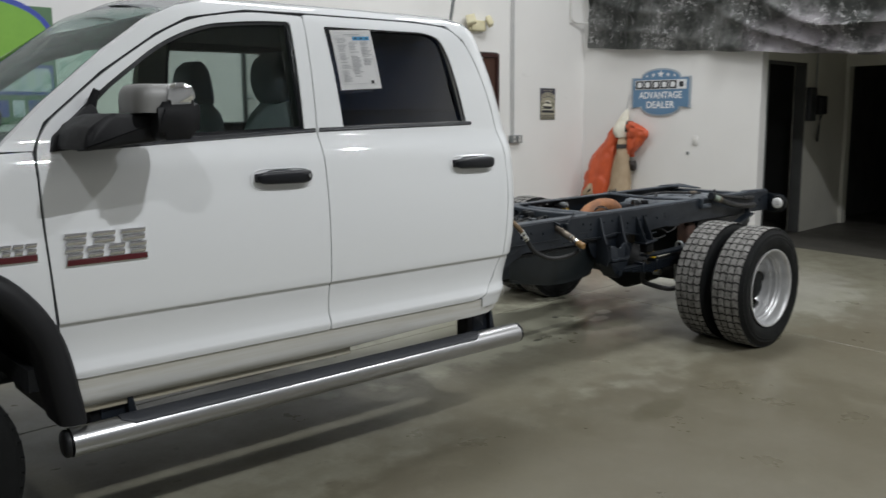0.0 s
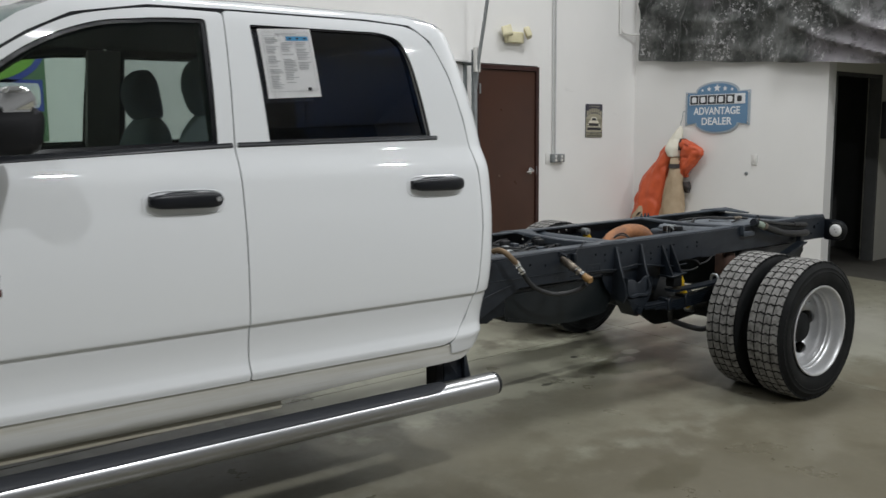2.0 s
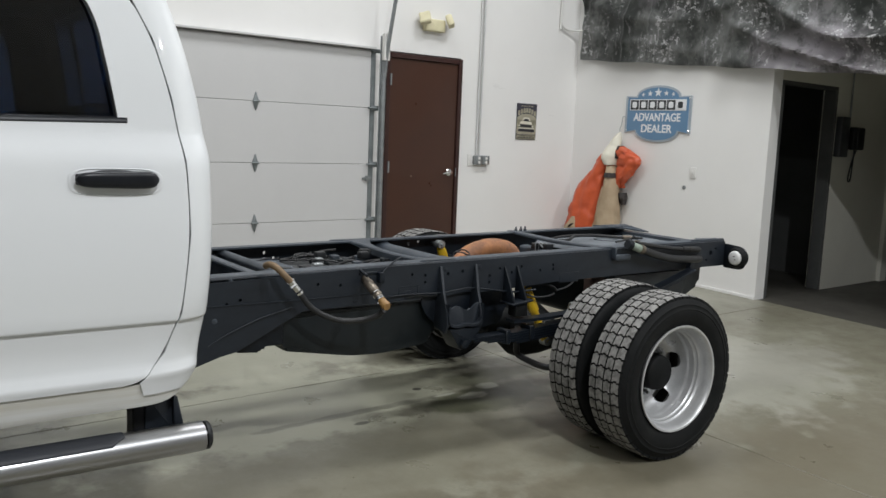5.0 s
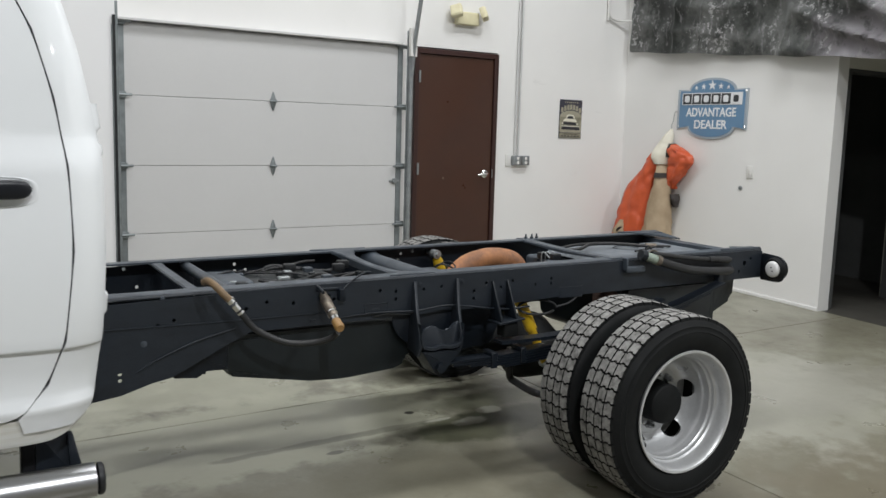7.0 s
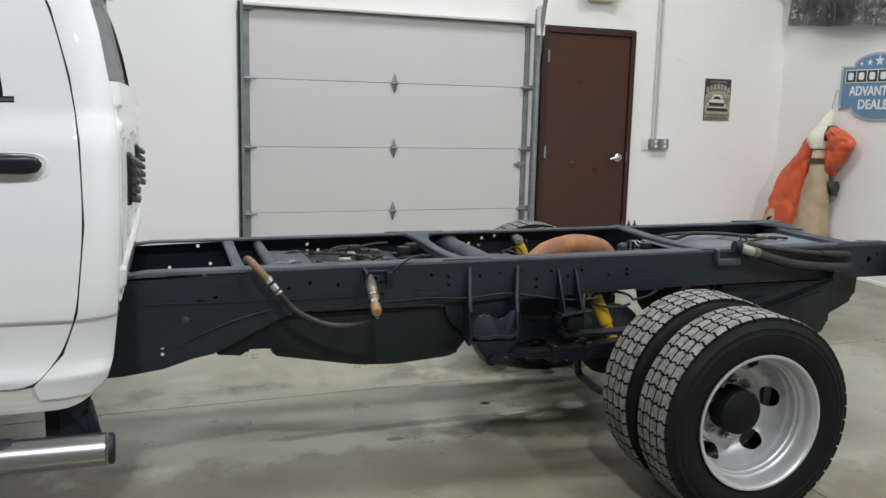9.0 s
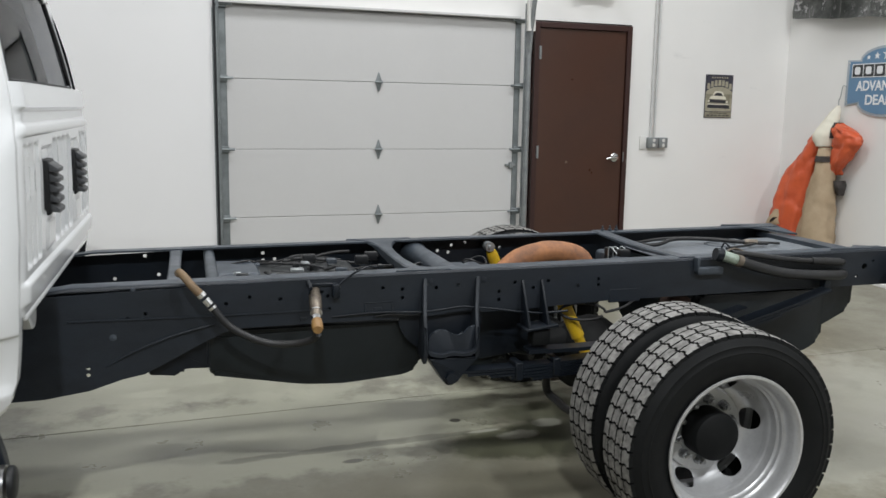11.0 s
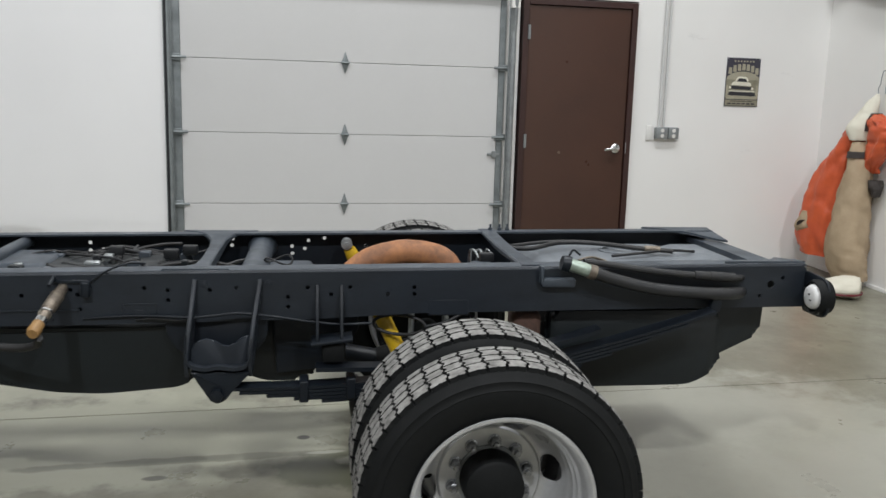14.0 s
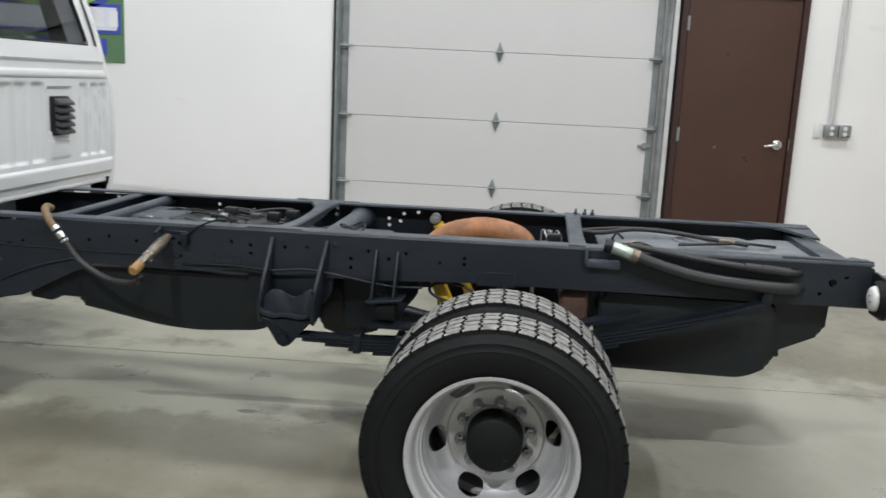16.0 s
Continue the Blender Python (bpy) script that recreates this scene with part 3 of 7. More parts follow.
def garage_door():
    g = empty("garage_door", pose(6.4, 7.2, 0), "closed white four-panel sectional garage door with steel tracks", "garage door")
    def P(name, bm, m, parent=g, label="", smooth=None):
        bmesh.ops.translate(bm, vec=(-6.4, -7.2, 0), verts=bm.verts)
        return part(name, bm, m, parent, label, smooth)
    x0, x1 = 5.205, 7.60
    joints = (0.132, 0.672, 1.205, 1.742, 2.285)
    for z0, z1 in zip(joints, joints[1:]):
        bm = fresh()
        box(bm, x0, x1, 7.19, 7.235, z0 + 0.0015, z1 - 0.0015, 0.004, 2)
        P("panel", bm, GARAGE)
    for z in joints[1:-1]:
        bm = fresh()
        prism(bm, rounded([(6.372, z), (6.40, z - 0.085), (6.428, z), (6.40, z + 0.085)], [0.008, 0.012, 0.008, 0.012], 3), 7.178, 7.189, "y", 0.003)
        tube(bm, [(6.368, 7.174, z), (6.432, 7.174, z)], 0.0085, 8)
        P("hinge", bm, TRACK_STEEL, g, "diamond-shaped steel hinge", 40)
    for side, sx in ((-1, 5.205), (1, 7.60)):
        st = fresh()
        a, b = (sx, sx + 0.03) if side < 0 else (sx - 0.03, sx)
        box(st, sx - 0.068 if side < 0 else sx, sx if side < 0 else sx + 0.050, 7.182, 7.20, 0.124, 2.30, 0.003, 1)
        P("end_stile", st, TRACK_STEEL)
        tx = sx + side * 0.085
        tr = fresh()
        tube(tr, [(tx, 7.10, 0.13), (tx, 7.10, 2.25)], 0.024, 10)
        box(tr, tx - 0.03, tx + 0.03, 7.118, 7.128, 0.124, 2.42, 0.002, 1)
        P("track", tr, TRACK_STEEL if side < 0 else STEEL, g, "galvanised vertical roller track", 40)
        if side > 0:
            wall_angle = fresh()
            box(wall_angle, tx - 0.034, tx + 0.034, 7.05, 7.09, 2.19, 2.44, 0.003, 1)
            P("track_bracket", wall_angle, PLATE_WHITE)
            up = fresh()
            tube(up, curve_points([(tx + 0.002, 7.09, 2.02), (tx + 0.004, 7.05, 2.30), (tx + 0.008, 6.95, 2.75), (tx + 0.01, 6.86, 3.2), (tx + 0.01, 6.80, 3.6)], 6), 0.019, 10)
            P("upper_track", up, STEEL, g, "", 50)
        for z in joints[1:]:
            r = fresh()
            box(r, min(sx, tx) - 0.005, max(sx, tx) + 0.005, 7.155, 7.185, z - 0.024, z + 0.024 - 0.02 * (z > 2.2), 0.004, 1)
            tube(r, [(sx - side * 0.045, 7.150, z), (tx, 7.150, z)], 0.010, 8)
            tube(r, [(tx - 0.012, 7.125, z), (tx + 0.012, 7.125, z)], 0.022, 12)
            P("roller", r, TRACK_STEEL, g, "steel roller bracket", 40)
    gap = fresh()
    box(gap, 5.104, 5.122, 7.075, 7.098, 0.124, 2.315)
    P("edge_seal", gap, TRIM, g, "black rubber seal along the opening")
    lk = fresh()
    box(lk, 7.53, 7.63, 7.172, 7.188, 1.060, 1.080, 0.003, 1)
    box(lk, 7.565, 7.60, 7.165, 7.188, 1.045, 1.095, 0.003, 1)
    P("slide_bolt", lk, STEEL)
    top = fresh()
    box(top, 5.13, 7.62, 7.13, 7.235, 2.292, 2.312, 0.003, 1)
    P("top_seal", top, GARAGE)


garage_door()


def wall_thing(name, m, label, category, material, bm, smooth=40):
    ob = part(name, bm, material, None, "", smooth)
    ob.matrix_world = m
    return tagged(ob, label, category)


def emergency_light():
    bm = fresh()
    box(bm, -0.125, 0.125, -0.070, -0.002, -0.075, 0.045, 0.014, 3)
    ob = wall_thing("emergency_light", pose(8.355, BACK, 2.61), "yellowed cream twin-head emergency light above a door", "emergency light", CREAM, bm)
    for s in (-1, 1):
        h = fresh()
        box(h, -0.055, 0.055, -0.06, 0.0, -0.058, 0.058, 0.012, 2)
        box(h, -0.046, 0.046, -0.064, -0.055, -0.048, 0.048, 0.004, 1)
        bmesh.ops.rotate(h, cent=(0, 0, 0), matrix=Euler((radians(-22), radians(14 * s), radians(46 * s))).to_matrix(), verts=h.verts)
        bmesh.ops.translate(h, vec=(0.135 * s, -0.075, 0.028), verts=h.verts)
        part("lamp_head", h, CREAM, ob, "square lamp head", 30)


emergency_light()


def conduit():
    bm = fresh()
    box(bm, -0.052, 0.048, -0.055, -0.002, -0.048, 0.048, 0.006, 2)
    ob = wall_thing("electrical_box", pose(9.025, BACK, 1.262), "grey metal outlet boxes under two conduit pipes", "electrical box", STEEL, bm)
    b = fresh()
    box(b, 0.056, 0.148, -0.055, -0.002, -0.046, 0.048, 0.006, 2)
    part("outlet_box", b, STEEL, ob, "", 40)
    for dx in (0.0, 0.102):
        for dz in (-0.022, 0.022):
            s = fresh()
            lathe(s, [(-0.0555, 0.0), (-0.058, 0.014), (-0.0545, 0.017)], (dx, 0, dz), "y", 14)
            part("socket", s, PLATE_WHITE, ob, "", 40)
    w = fresh()
    box(w, -0.125, -0.065, -0.012, -0.002, -0.06, 0.06, 0.003, 2)
    part("cover_plate", w, PLATE_WHITE, ob, "white plastic cover plate", 40)
    for dx in (-0.020, 0.020):
        p = fresh()
        tube(p, [(dx, -0.02, 0.05), (dx, -0.02, CEILING - 1.255)], 0.0105, 10)
        part("conduit_pipe", p, CONDUIT, ob, "thin galvanised conduit pipe", 60)


conduit()


def tin_sign():
    bm = fresh()
    box(bm, -0.155, 0.155, -0.006, 0.0, -0.20, 0.20, 0.002, 1)
    ob = wall_thing("tin_sign", pose(9.742, BACK - 0.003, 1.698), "vintage tin sign with a navy header and an old car", "tin sign", TIN_NAVY, bm)
    def strip(name, x0, x1, z0, z1, m, d=-0.0085):
        b = fresh()
        box(b, x0, x1, d, -0.006, z0, z1, 0.0008, 1)
        return part(name, b, m, ob)
    def flat(name, outline, m, d, r=0.012):
        b = fresh()
        prism(b, rounded(outline, r, 4), d, -0.006, "y")
        return part(name, b, m, ob)
    for i in range(7):
        strip("small_bar", -0.090 + 0.028 * i, -0.074 + 0.028 * i, 0.166, 0.178, TIN_CREAM)
    for i in range(7):
        x = -0.123 + i * 0.041
        z = 0.098 - 0.0036 * (i - 3) ** 2
        flat("title_bar", [(x - 0.016, z), (x + 0.016, z), (x + 0.013, z + 0.054), (x - 0.013, z + 0.054)], TIN_CREAM, -0.010, 0.004)
    flat("picture_ground", [(-0.150, -0.140), (0.150, -0.140), (0.150, 0.045), (0.09, 0.076), (0.03, 0.088), (-0.03, 0.088), (-0.09, 0.076), (-0.150, 0.045)], TIN_CREAM, -0.0085, 0.02)
    flat("horizon_patch", [(-0.148, -0.025), (0.148, -0.025), (0.148, 0.02), (-0.148, 0.02)], TIN_MID, -0.0092, 0.01)
    flat("car_roof", [(-0.075, 0.005), (0.060, 0.002), (0.038, 0.044), (-0.045, 0.048)], COAT_CREAM, -0.0100, 0.014)
    flat("car_window", [(-0.058, 0.006), (0.040, 0.004), (0.026, 0.030), (-0.036, 0.033)], INK_DARK, -0.0110, 0.006)
    flat("car_body", [(-0.128, -0.072), (0.122, -0.082), (0.130, -0.030), (0.095, 0.006), (-0.09, 0.012), (-0.132, -0.020)], TIN_MID, -0.0103, 0.016)
    flat("car_hood", [(-0.112, -0.024), (0.085, -0.030), (0.070, 0.000), (-0.085, 0.006)], COAT_CREAM, -0.0112, 0.010)
    flat("car_grille", [(-0.105, -0.056), (0.075, -0.063), (0.080, -0.037), (-0.110, -0.030)], INK_DARK, -0.0114, 0.008)
    for x, z in ((-0.114, -0.044), (0.092, -0.051)):
        w = fresh()
        lathe(w, [(-0.0125, 0.0), (-0.0125, 0.010), (-0.009, 0.011)], (x, 0, z), "y", 12)
        part("headlight", w, COAT_CREAM, ob)
    strip("bumper", -0.122, 0.112, -0.078, -0.070, COAT_CREAM, -0.0122)
    flat("car_shadow", [(-0.130, -0.108), (0.130, -0.114), (0.120, -0.084), (-0.120, -0.078)], INK_DARK, -0.0098, 0.006)
    for x, z in ((-0.092, -0.094), (0.082, -0.098)):
        w = fresh()
        lathe(w, [(-0.0118, 0.0), (-0.0118, 0.018), (-0.009, 0.019)], (x, 0, z), "y", 14)
        part("car_wheel", w, INK_DARK, ob)
    strip("footer_band", -0.150, 0.150, -0.194, -0.146, TIN_MID)
    for i in range(6):
        strip("footer_bar", -0.128 + 0.044 * i, -0.096 + 0.044 * i, -0.183, -0.172, INK_DARK, -0.0095)
    strip("footer_bar", -0.10, 0.10, -0.160, -0.154, INK_DARK, -0.0095)
    for x, z in ((-0.146, 0.19), (0.146, 0.19), (-0.146, -0.19), (0.146, -0.19)):
        n = fresh()
        lathe(n, [(-0.006, 0.005), (-0.009, 0.003), (-0.0095, 0.0)], (x, 0, z), "y", 8)
        part("nail", n, STEEL, ob)


tin_sign()


def dealer_sign():
    """A shield-like plaque on the right wall; local x runs along the wall towards the viewer's right."""
    ob = None
    m = Matrix.Translation((RIGHT - 0.004, 6.045, 1.83)) @ Matrix.Rotation(radians(-90), 4, "Z")
    def shape(k, d0, d1):
        arc = lambda s: [(0.285 * math.cos(a) * k, s * (0.185 + 0.115 * math.sin(a)) * k) for a in (math.pi * i / 14 for i in range(15))]
        top = arc(1)
        bot = [(-x, z) for x, z in arc(-1)]
        out = [(0.425 * k, 0.19 * k)] + [(x, z) for x, z in top] + [(-0.425 * k, 0.19 * k), (-0.425 * k, -0.205 * k)] + bot + [(0.425 * k, -0.205 * k)]
        b = fresh()
        prism(b, out, d0, d1, "y")
        return b
    ob = wall_thing("wall_sign", m, "blue and silver dealer plaque with stars and white lettering", "sign", SIGN_GREY, shape(1.0, -0.012, 0.0), 30)
    part("blue_field", shape(0.93, -0.0155, -0.012), SIGN_BLUE, ob, "blue sign face")
    for i, (x, r) in enumerate(((-0.195, 0.022), (-0.105, 0.032), (0, 0.05), (0.105, 0.032), (0.195, 0.022))):
        s = fresh()
        z = 0.205 + 0.02 * (1 - abs(i - 2) / 2)
        prism(s, [(x + (r if k % 2 == 0 else r * 0.4) * math.sin(k * math.pi / 5), z + (r if k % 2 == 0 else r * 0.4) * math.cos(k * math.pi / 5)) for k in range(10)], -0.0185, -0.0155, "y")
        part("star", s, SIGN_WHITE, ob)
    band = fresh()
    box(band, -0.365, 0.365, -0.018, -0.0155, 0.036, 0.154)
    part("logo_band", band, SIGN_WHITE, ob)
    for i in range(6):
        x = -0.300 + i * 0.119
        t = fresh()
        box(t, x - 0.054, x + 0.054, -0.0205, -0.018, 0.044, 0.146)
        tile = part("logo_tile", t, SIGN_BLACK if i < 5 else SIGN_WHITE, ob)
        c = fresh()
        prism(c, rounded([(x - 0.030, 0.062), (x + 0.030, 0.062), (x + 0.030, 0.128), (x - 0.030, 0.128)], 0.018, 3), -0.0225, -0.0205, "y")
        part("logo_mark", c, SIGN_WHITE if i < 5 else SIGN_BLACK, tile)
    up = pose(0, -0.0165, 0, 90, 0, 0)
    letters("ADVANTAGE", 0.118, Matrix.Translation((0, 0, -0.040)) @ up, SIGN_WHITE, ob, 0.0015, width=0.61)
    letters("DEALER", 0.118, Matrix.Translation((0, 0, -0.160)) @ up, SIGN_WHITE, ob, 0.0015, width=0.40)
    for x in (-0.40, 0.40):
        for z in (-0.175, 0.165):
            s = fresh()
            lathe(s, [(-0.012, 0.012), (-0.016, 0.009), (-0.017, 0.0)], (x, 0, z), "y", 10)
            part("screw", s, CHROME, ob)


dealer_sign()


def hanging_suit():
    """Orange and tan work clothing, hung on a wire hook."""
    m = Matrix.Translation((RIGHT - 0.03, 6.50, 0)) @ Matrix.Rotation(radians(-90), 4, "Z")
    def blob(rings, seg=20, seed=0, rough=0.012):
        """rings: (along the wall, height, half width, half depth)"""
        b, loops = fresh(), []
        pts = curve_points([(r[0], r[1], 0) for r in rings], 9)
        ws = curve_points([(r[2], r[3], 0) for r in rings], 9)
        for p, w in zip(pts, ws):
            loop = []
            for k in range(seg):
                a = 2 * math.pi * k / seg
                q = Vector((p.x + w.x * math.cos(a), -w.y + w.y * math.sin(a), p.y))
                fold = noise.noise(Vector((q.x * 9 + seed, q.z * 2.2, a * 1.3))) * rough * 2 + noise.noise(Vector((q.x * 22, q.z * 7 + seed, a * 3))) * rough
                crease = 1 - abs(noise.noise(Vector((q.x * 5 + q.z * 3.1 + seed, q.z * 5 - q.x * 4, a * 0.8 + seed)))) * 5
                fold -= rough * 1.1 * max(0.0, crease)
                loop.append(b.verts.new(q + Vector((math.cos(a), math.sin(a), 0)) * fold))
            loops.append(loop)
        for u, v in zip(loops, loops[1:]):
            for k in range(seg):
                b.faces.new((u[k], u[(k + 1) % seg], v[(k + 1) % seg], v[k]))
        b.faces.new(loops[0][::-1])
        b.faces.new(loops[-1])
        return b
    suit = empty("hanging_jacket", m, "orange and tan work jacket hanging on a wire hook", "jacket")
    part("orange_side", blob([(-0.05, 1.47, 0.05, 0.05), (-0.12, 1.30, 0.11, 0.09), (-0.24, 1.05, 0.17, 0.12), (-0.33, 0.74, 0.22, 0.15), (-0.37, 0.48, 0.245, 0.15), (-0.35, 0.30, 0.20, 0.13)], 44, 1, 0.018), COAT_ORANGE, suit, "puffy orange nylon side", 80)
    part("orange_sleeve", blob([(0.05, 1.47, 0.025, 0.045), (0.11, 1.42, 0.09, 0.075), (0.185, 1.365, 0.150, 0.085), (0.205, 1.300, 0.165, 0.085), (0.165, 1.20, 0.125, 0.08), (0.105, 1.09, 0.075, 0.075), (0.07, 1.01, 0.035, 0.05)], 40, 4, 0.016), COAT_ORANGE, suit, "bunched orange sleeve", 80)
    part("tan_front", blob([(0.0, 1.25, 0.055, 0.09), (0.01, 1.02, 0.085, 0.12), (0.0, 0.75, 0.13, 0.14), (-0.01, 0.48, 0.17, 0.15), (0.0, 0.28, 0.18, 0.14), (0.02, 0.16, 0.15, 0.12)], 22, 12), COAT_TAN, suit, "tan canvas panel", 80)
    part("collar", blob([(0.0, 1.625, 0.012, 0.015), (-0.01, 1.56, 0.045, 0.05), (-0.03, 1.46, 0.082, 0.075), (-0.04, 1.36, 0.10, 0.105), (-0.03, 1.26, 0.075, 0.10)], 18, 16, 0.008), COAT_CREAM, suit, "cream fleece collar", 80)
    part("collar_band", blob([(0.050, 1.475, 0.014, 0.050), (0.056, 1.40, 0.018, 0.072), (0.052, 1.335, 0.014, 0.074)], 12, 3, 0.003), COAT_DARK, suit, "", 60)
    part("strap", blob([(0.008, 1.175, 0.070, 0.112), (0.008, 1.150, 0.073, 0.114), (0.006, 1.125, 0.076, 0.116)], 18, 12, 0.006), COAT_DARK, suit, "dark strap", 60)
    part("glove", blob([(0.11, 0.96, 0.035, 0.05), (0.13, 0.90, 0.05, 0.055), (0.13, 0.83, 0.03, 0.04)], 14, 20), COAT_DARK, suit, "dark cuff", 60)
    part("pocket_flap", blob([(-0.36, 0.66, 0.035, 0.165), (-0.39, 0.59, 0.085, 0.172), (-0.42, 0.52, 0.125, 0.172), (-0.43, 0.48, 0.06, 0.160)], 18, 23, 0.004), COAT_TAN, suit, "tan patch", 60)
    part("pocket_slit", blob([(-0.345, 0.585, 0.012, 0.178), (-0.37, 0.560, 0.030, 0.182), (-0.385, 0.535, 0.012, 0.178)], 12, 5, 0.002), COAT_DARK, suit, "dark pocket slit", 60)
    h = fresh()
    tube(h, curve_points([(0.0, -0.012, 1.60), (-0.012, -0.014, 1.66), (0.006, -0.014, 1.70), (0.012, -0.012, 1.76), (0.02, -0.005, 1.80), (0.035, 0.02, 1.79)], 5), 0.0035, 8)
    part("wire_hook", h, STEEL, suit, "thin wire hook", 60)
    bag = blob([(-0.30, 0.012, 0.10, 0.10), (-0.30, 0.06, 0.16, 0.15), (-0.29, 0.12, 0.14, 0.13), (-0.28, 0.16, 0.07, 0.08)], 22, 30, 0.01)
    ob = part("cloth_bundle", bag, COAT_CREAM, None, "", 80)
    ob.matrix_world = Matrix.Translation((10.23, 5.88, floor_z(6.18) - 0.008)) @ Matrix.Rotation(radians(-90), 4, "Z")
    tagged(ob, "crumpled white cloth bundle with red trim on the floor", "cloth bundle")
    tr = fresh()
    tube(tr, [(-0.30 + 0.165 * math.cos(a), -0.15 + 0.155 * math.sin(a), 0.05) for a in (2 * math.pi * k / 24 for k in range(25))], 0.008, 6)
    part("red_trim", tr, RED, ob, "red edging", 60)


hanging_suit()


def cloth_backdrop():
    """A mottled photo cloth hung along the right wall, with swags and an uneven hem."""
    bm, nu, nv = fresh(), 220, 64
    y0, y1 = 7.12, 2.0
    grid = []
    for i in range(nu + 1):
        u, row = i / nu, []
        y = y0 + (y1 - y0) * u
        hem = 2.43 - 0.385 * u + 0.006 * math.sin(u * 43)
        for j in range(nv + 1):
            v = j / nv
            z = hem + (3.9 - hem) * v
            # arcs of cloth that sag between two hanging points, and straight drops beside them
            out = 0.0
            for py, pz, gap, amp, reach in ((3.55, 3.25, 0.27, 0.085, 1.55), (6.3, 4.6, 0.34, 0.035, 2.4)):
                r = math.hypot((y - py) * 0.62, z - pz)
                a = math.exp(-((r - reach * 0.52) / (reach * 0.36)) ** 2) * max(0, 1 - abs(y - py) / 2.3) ** 0.7
                ph = r / gap + 0.45 * math.sin(1.9 * y) + 0.9 * noise.noise(Vector((y * 1.1, z * 1.6, 0.4)))
                out += amp * a * (1 - abs(math.sin(math.pi * ph))) ** 1.4 * 1.7
            out += 0.035 * math.sin(y * 3.9 + 0.8 * z) * (1 - v) + 0.016 * math.sin(y * 13 + 4 * math.sin(z * 2.2))
            drop = 1 - abs(noise.noise(Vector((y * 3.4 + 0.5 * z, z * 0.5, 8.1)))) * 2.4
            out += 0.038 * max(0, drop) ** 3 * max(0, min(1, (y - 4.4) / 0.8))
            out += noise.noise(Vector((y * 1.6, z * 2.2, 1.7))) * 0.030 + noise.noise(Vector((y * 6, z * 7, 4.2))) * 0.008
            row.append(bm.verts.new((RIGHT - 0.085 - out, y, z)))
        grid.append(row)
    for i in range(nu):
        for j in range(nv):
            bm.faces.new((grid[i][j], grid[i + 1][j], grid[i + 1][j + 1], grid[i][j + 1]))
    r = bmesh.ops.solidify(bm, geom=list(bm.faces), thickness=0.003)
    tagged(part("cloth_backdrop", bm, CLOTH, None, "", 80), "dark grey mottled cloth backdrop hung high on the wall", "backdrop cloth")
    p = fresh()
    tube(p, curve_points([(10.19, 7.215, 4.6), (10.19, 7.215, 2.90), (10.20, 7.215, 2.82), (10.25, 7.21, 2.77), (10.33, 7.20, 2.757), (10.41, 7.17, 2.757), (10.49, 7.08, 2.757)], 6), 0.012, 10)
    tagged(part("corner_pipe", p, PLATE_WHITE, None, "", 60), "white painted conduit bending in the wall corner", "pipe")


cloth_backdrop()


def wall_plates():
    bm = fresh()
    box(bm, -0.035, 0.035, -0.010, 0.0, -0.058, 0.058, 0.003, 2)
    m = Matrix.Translation((RIGHT - 0.002, 5.545, 1.232)) @ Matrix.Rotation(radians(-90), 4, "Z")
    ob = wall_thing("light_switch", m, "white plastic light switch on a white wall", "switch", PLATE_WHITE, bm)
    t = fresh()
    box(t, -0.008, 0.008, -0.016, -0.010, -0.018, 0.018, 0.002, 1)
    part("toggle", t, PLATE_WHITE, ob)
    bm = fresh()
    lathe(bm, [(0.0, 0.022), (-0.006, 0.020), (-0.008, 0.0)], (0, 0, 0), "y", 9)
    m = Matrix.Translation((RIGHT - 0.002, 5.645, 1.075)) @ Matrix.Rotation(radians(-90), 4, "Z")
    wall_thing("wall_patch", m, "small grey patch of filler on the wall", "wall patch", STEEL, bm)
    bm = fresh()
    box(bm, -0.09, 0.09, -0.07, 0.0, -0.20, 0.22, 0.01, 2)
    ob = wall_thing("wall_panel", pose(11.885, 4.733, 1.655), "dark grey metal panel box on a corridor wall", "panel box", LOUVRE, bm)
    bm = fresh()
    box(bm, -0.12, 0.12, -0.075, 0.0, -0.12, 0.12, 0.02, 3)
    ph = wall_thing("wall_phone", pose(12.20, 4.733, 1.655), "black wall telephone with a hanging cord", "telephone", TRIM, bm)
    hs = fresh()
    box(hs, -0.11, -0.05, -0.11, -0.07, -0.11, 0.11, 0.018, 3)
    part("handset", hs, TRIM, ph, "", 50)
    cd = fresh()
    tube(cd, curve_points([(-0.08, -0.09, -0.11), (-0.10, -0.06, -0.24), (-0.13, -0.05, -0.42), (-0.10, -0.05, -0.46), (-0.07, -0.05, -0.40), (-0.05, -0.05, -0.12)], 6), 0.008, 6)
    part("cord", cd, TRIM, ph, "", 60)
    pp = fresh()
    tube(pp, [(-0.14, -0.015, -0.1), (-0.14, -0.015, 1.0)], 0.010, 8)
    part("conduit_pipe", pp, STEEL, ph, "", 60)


wall_plates()


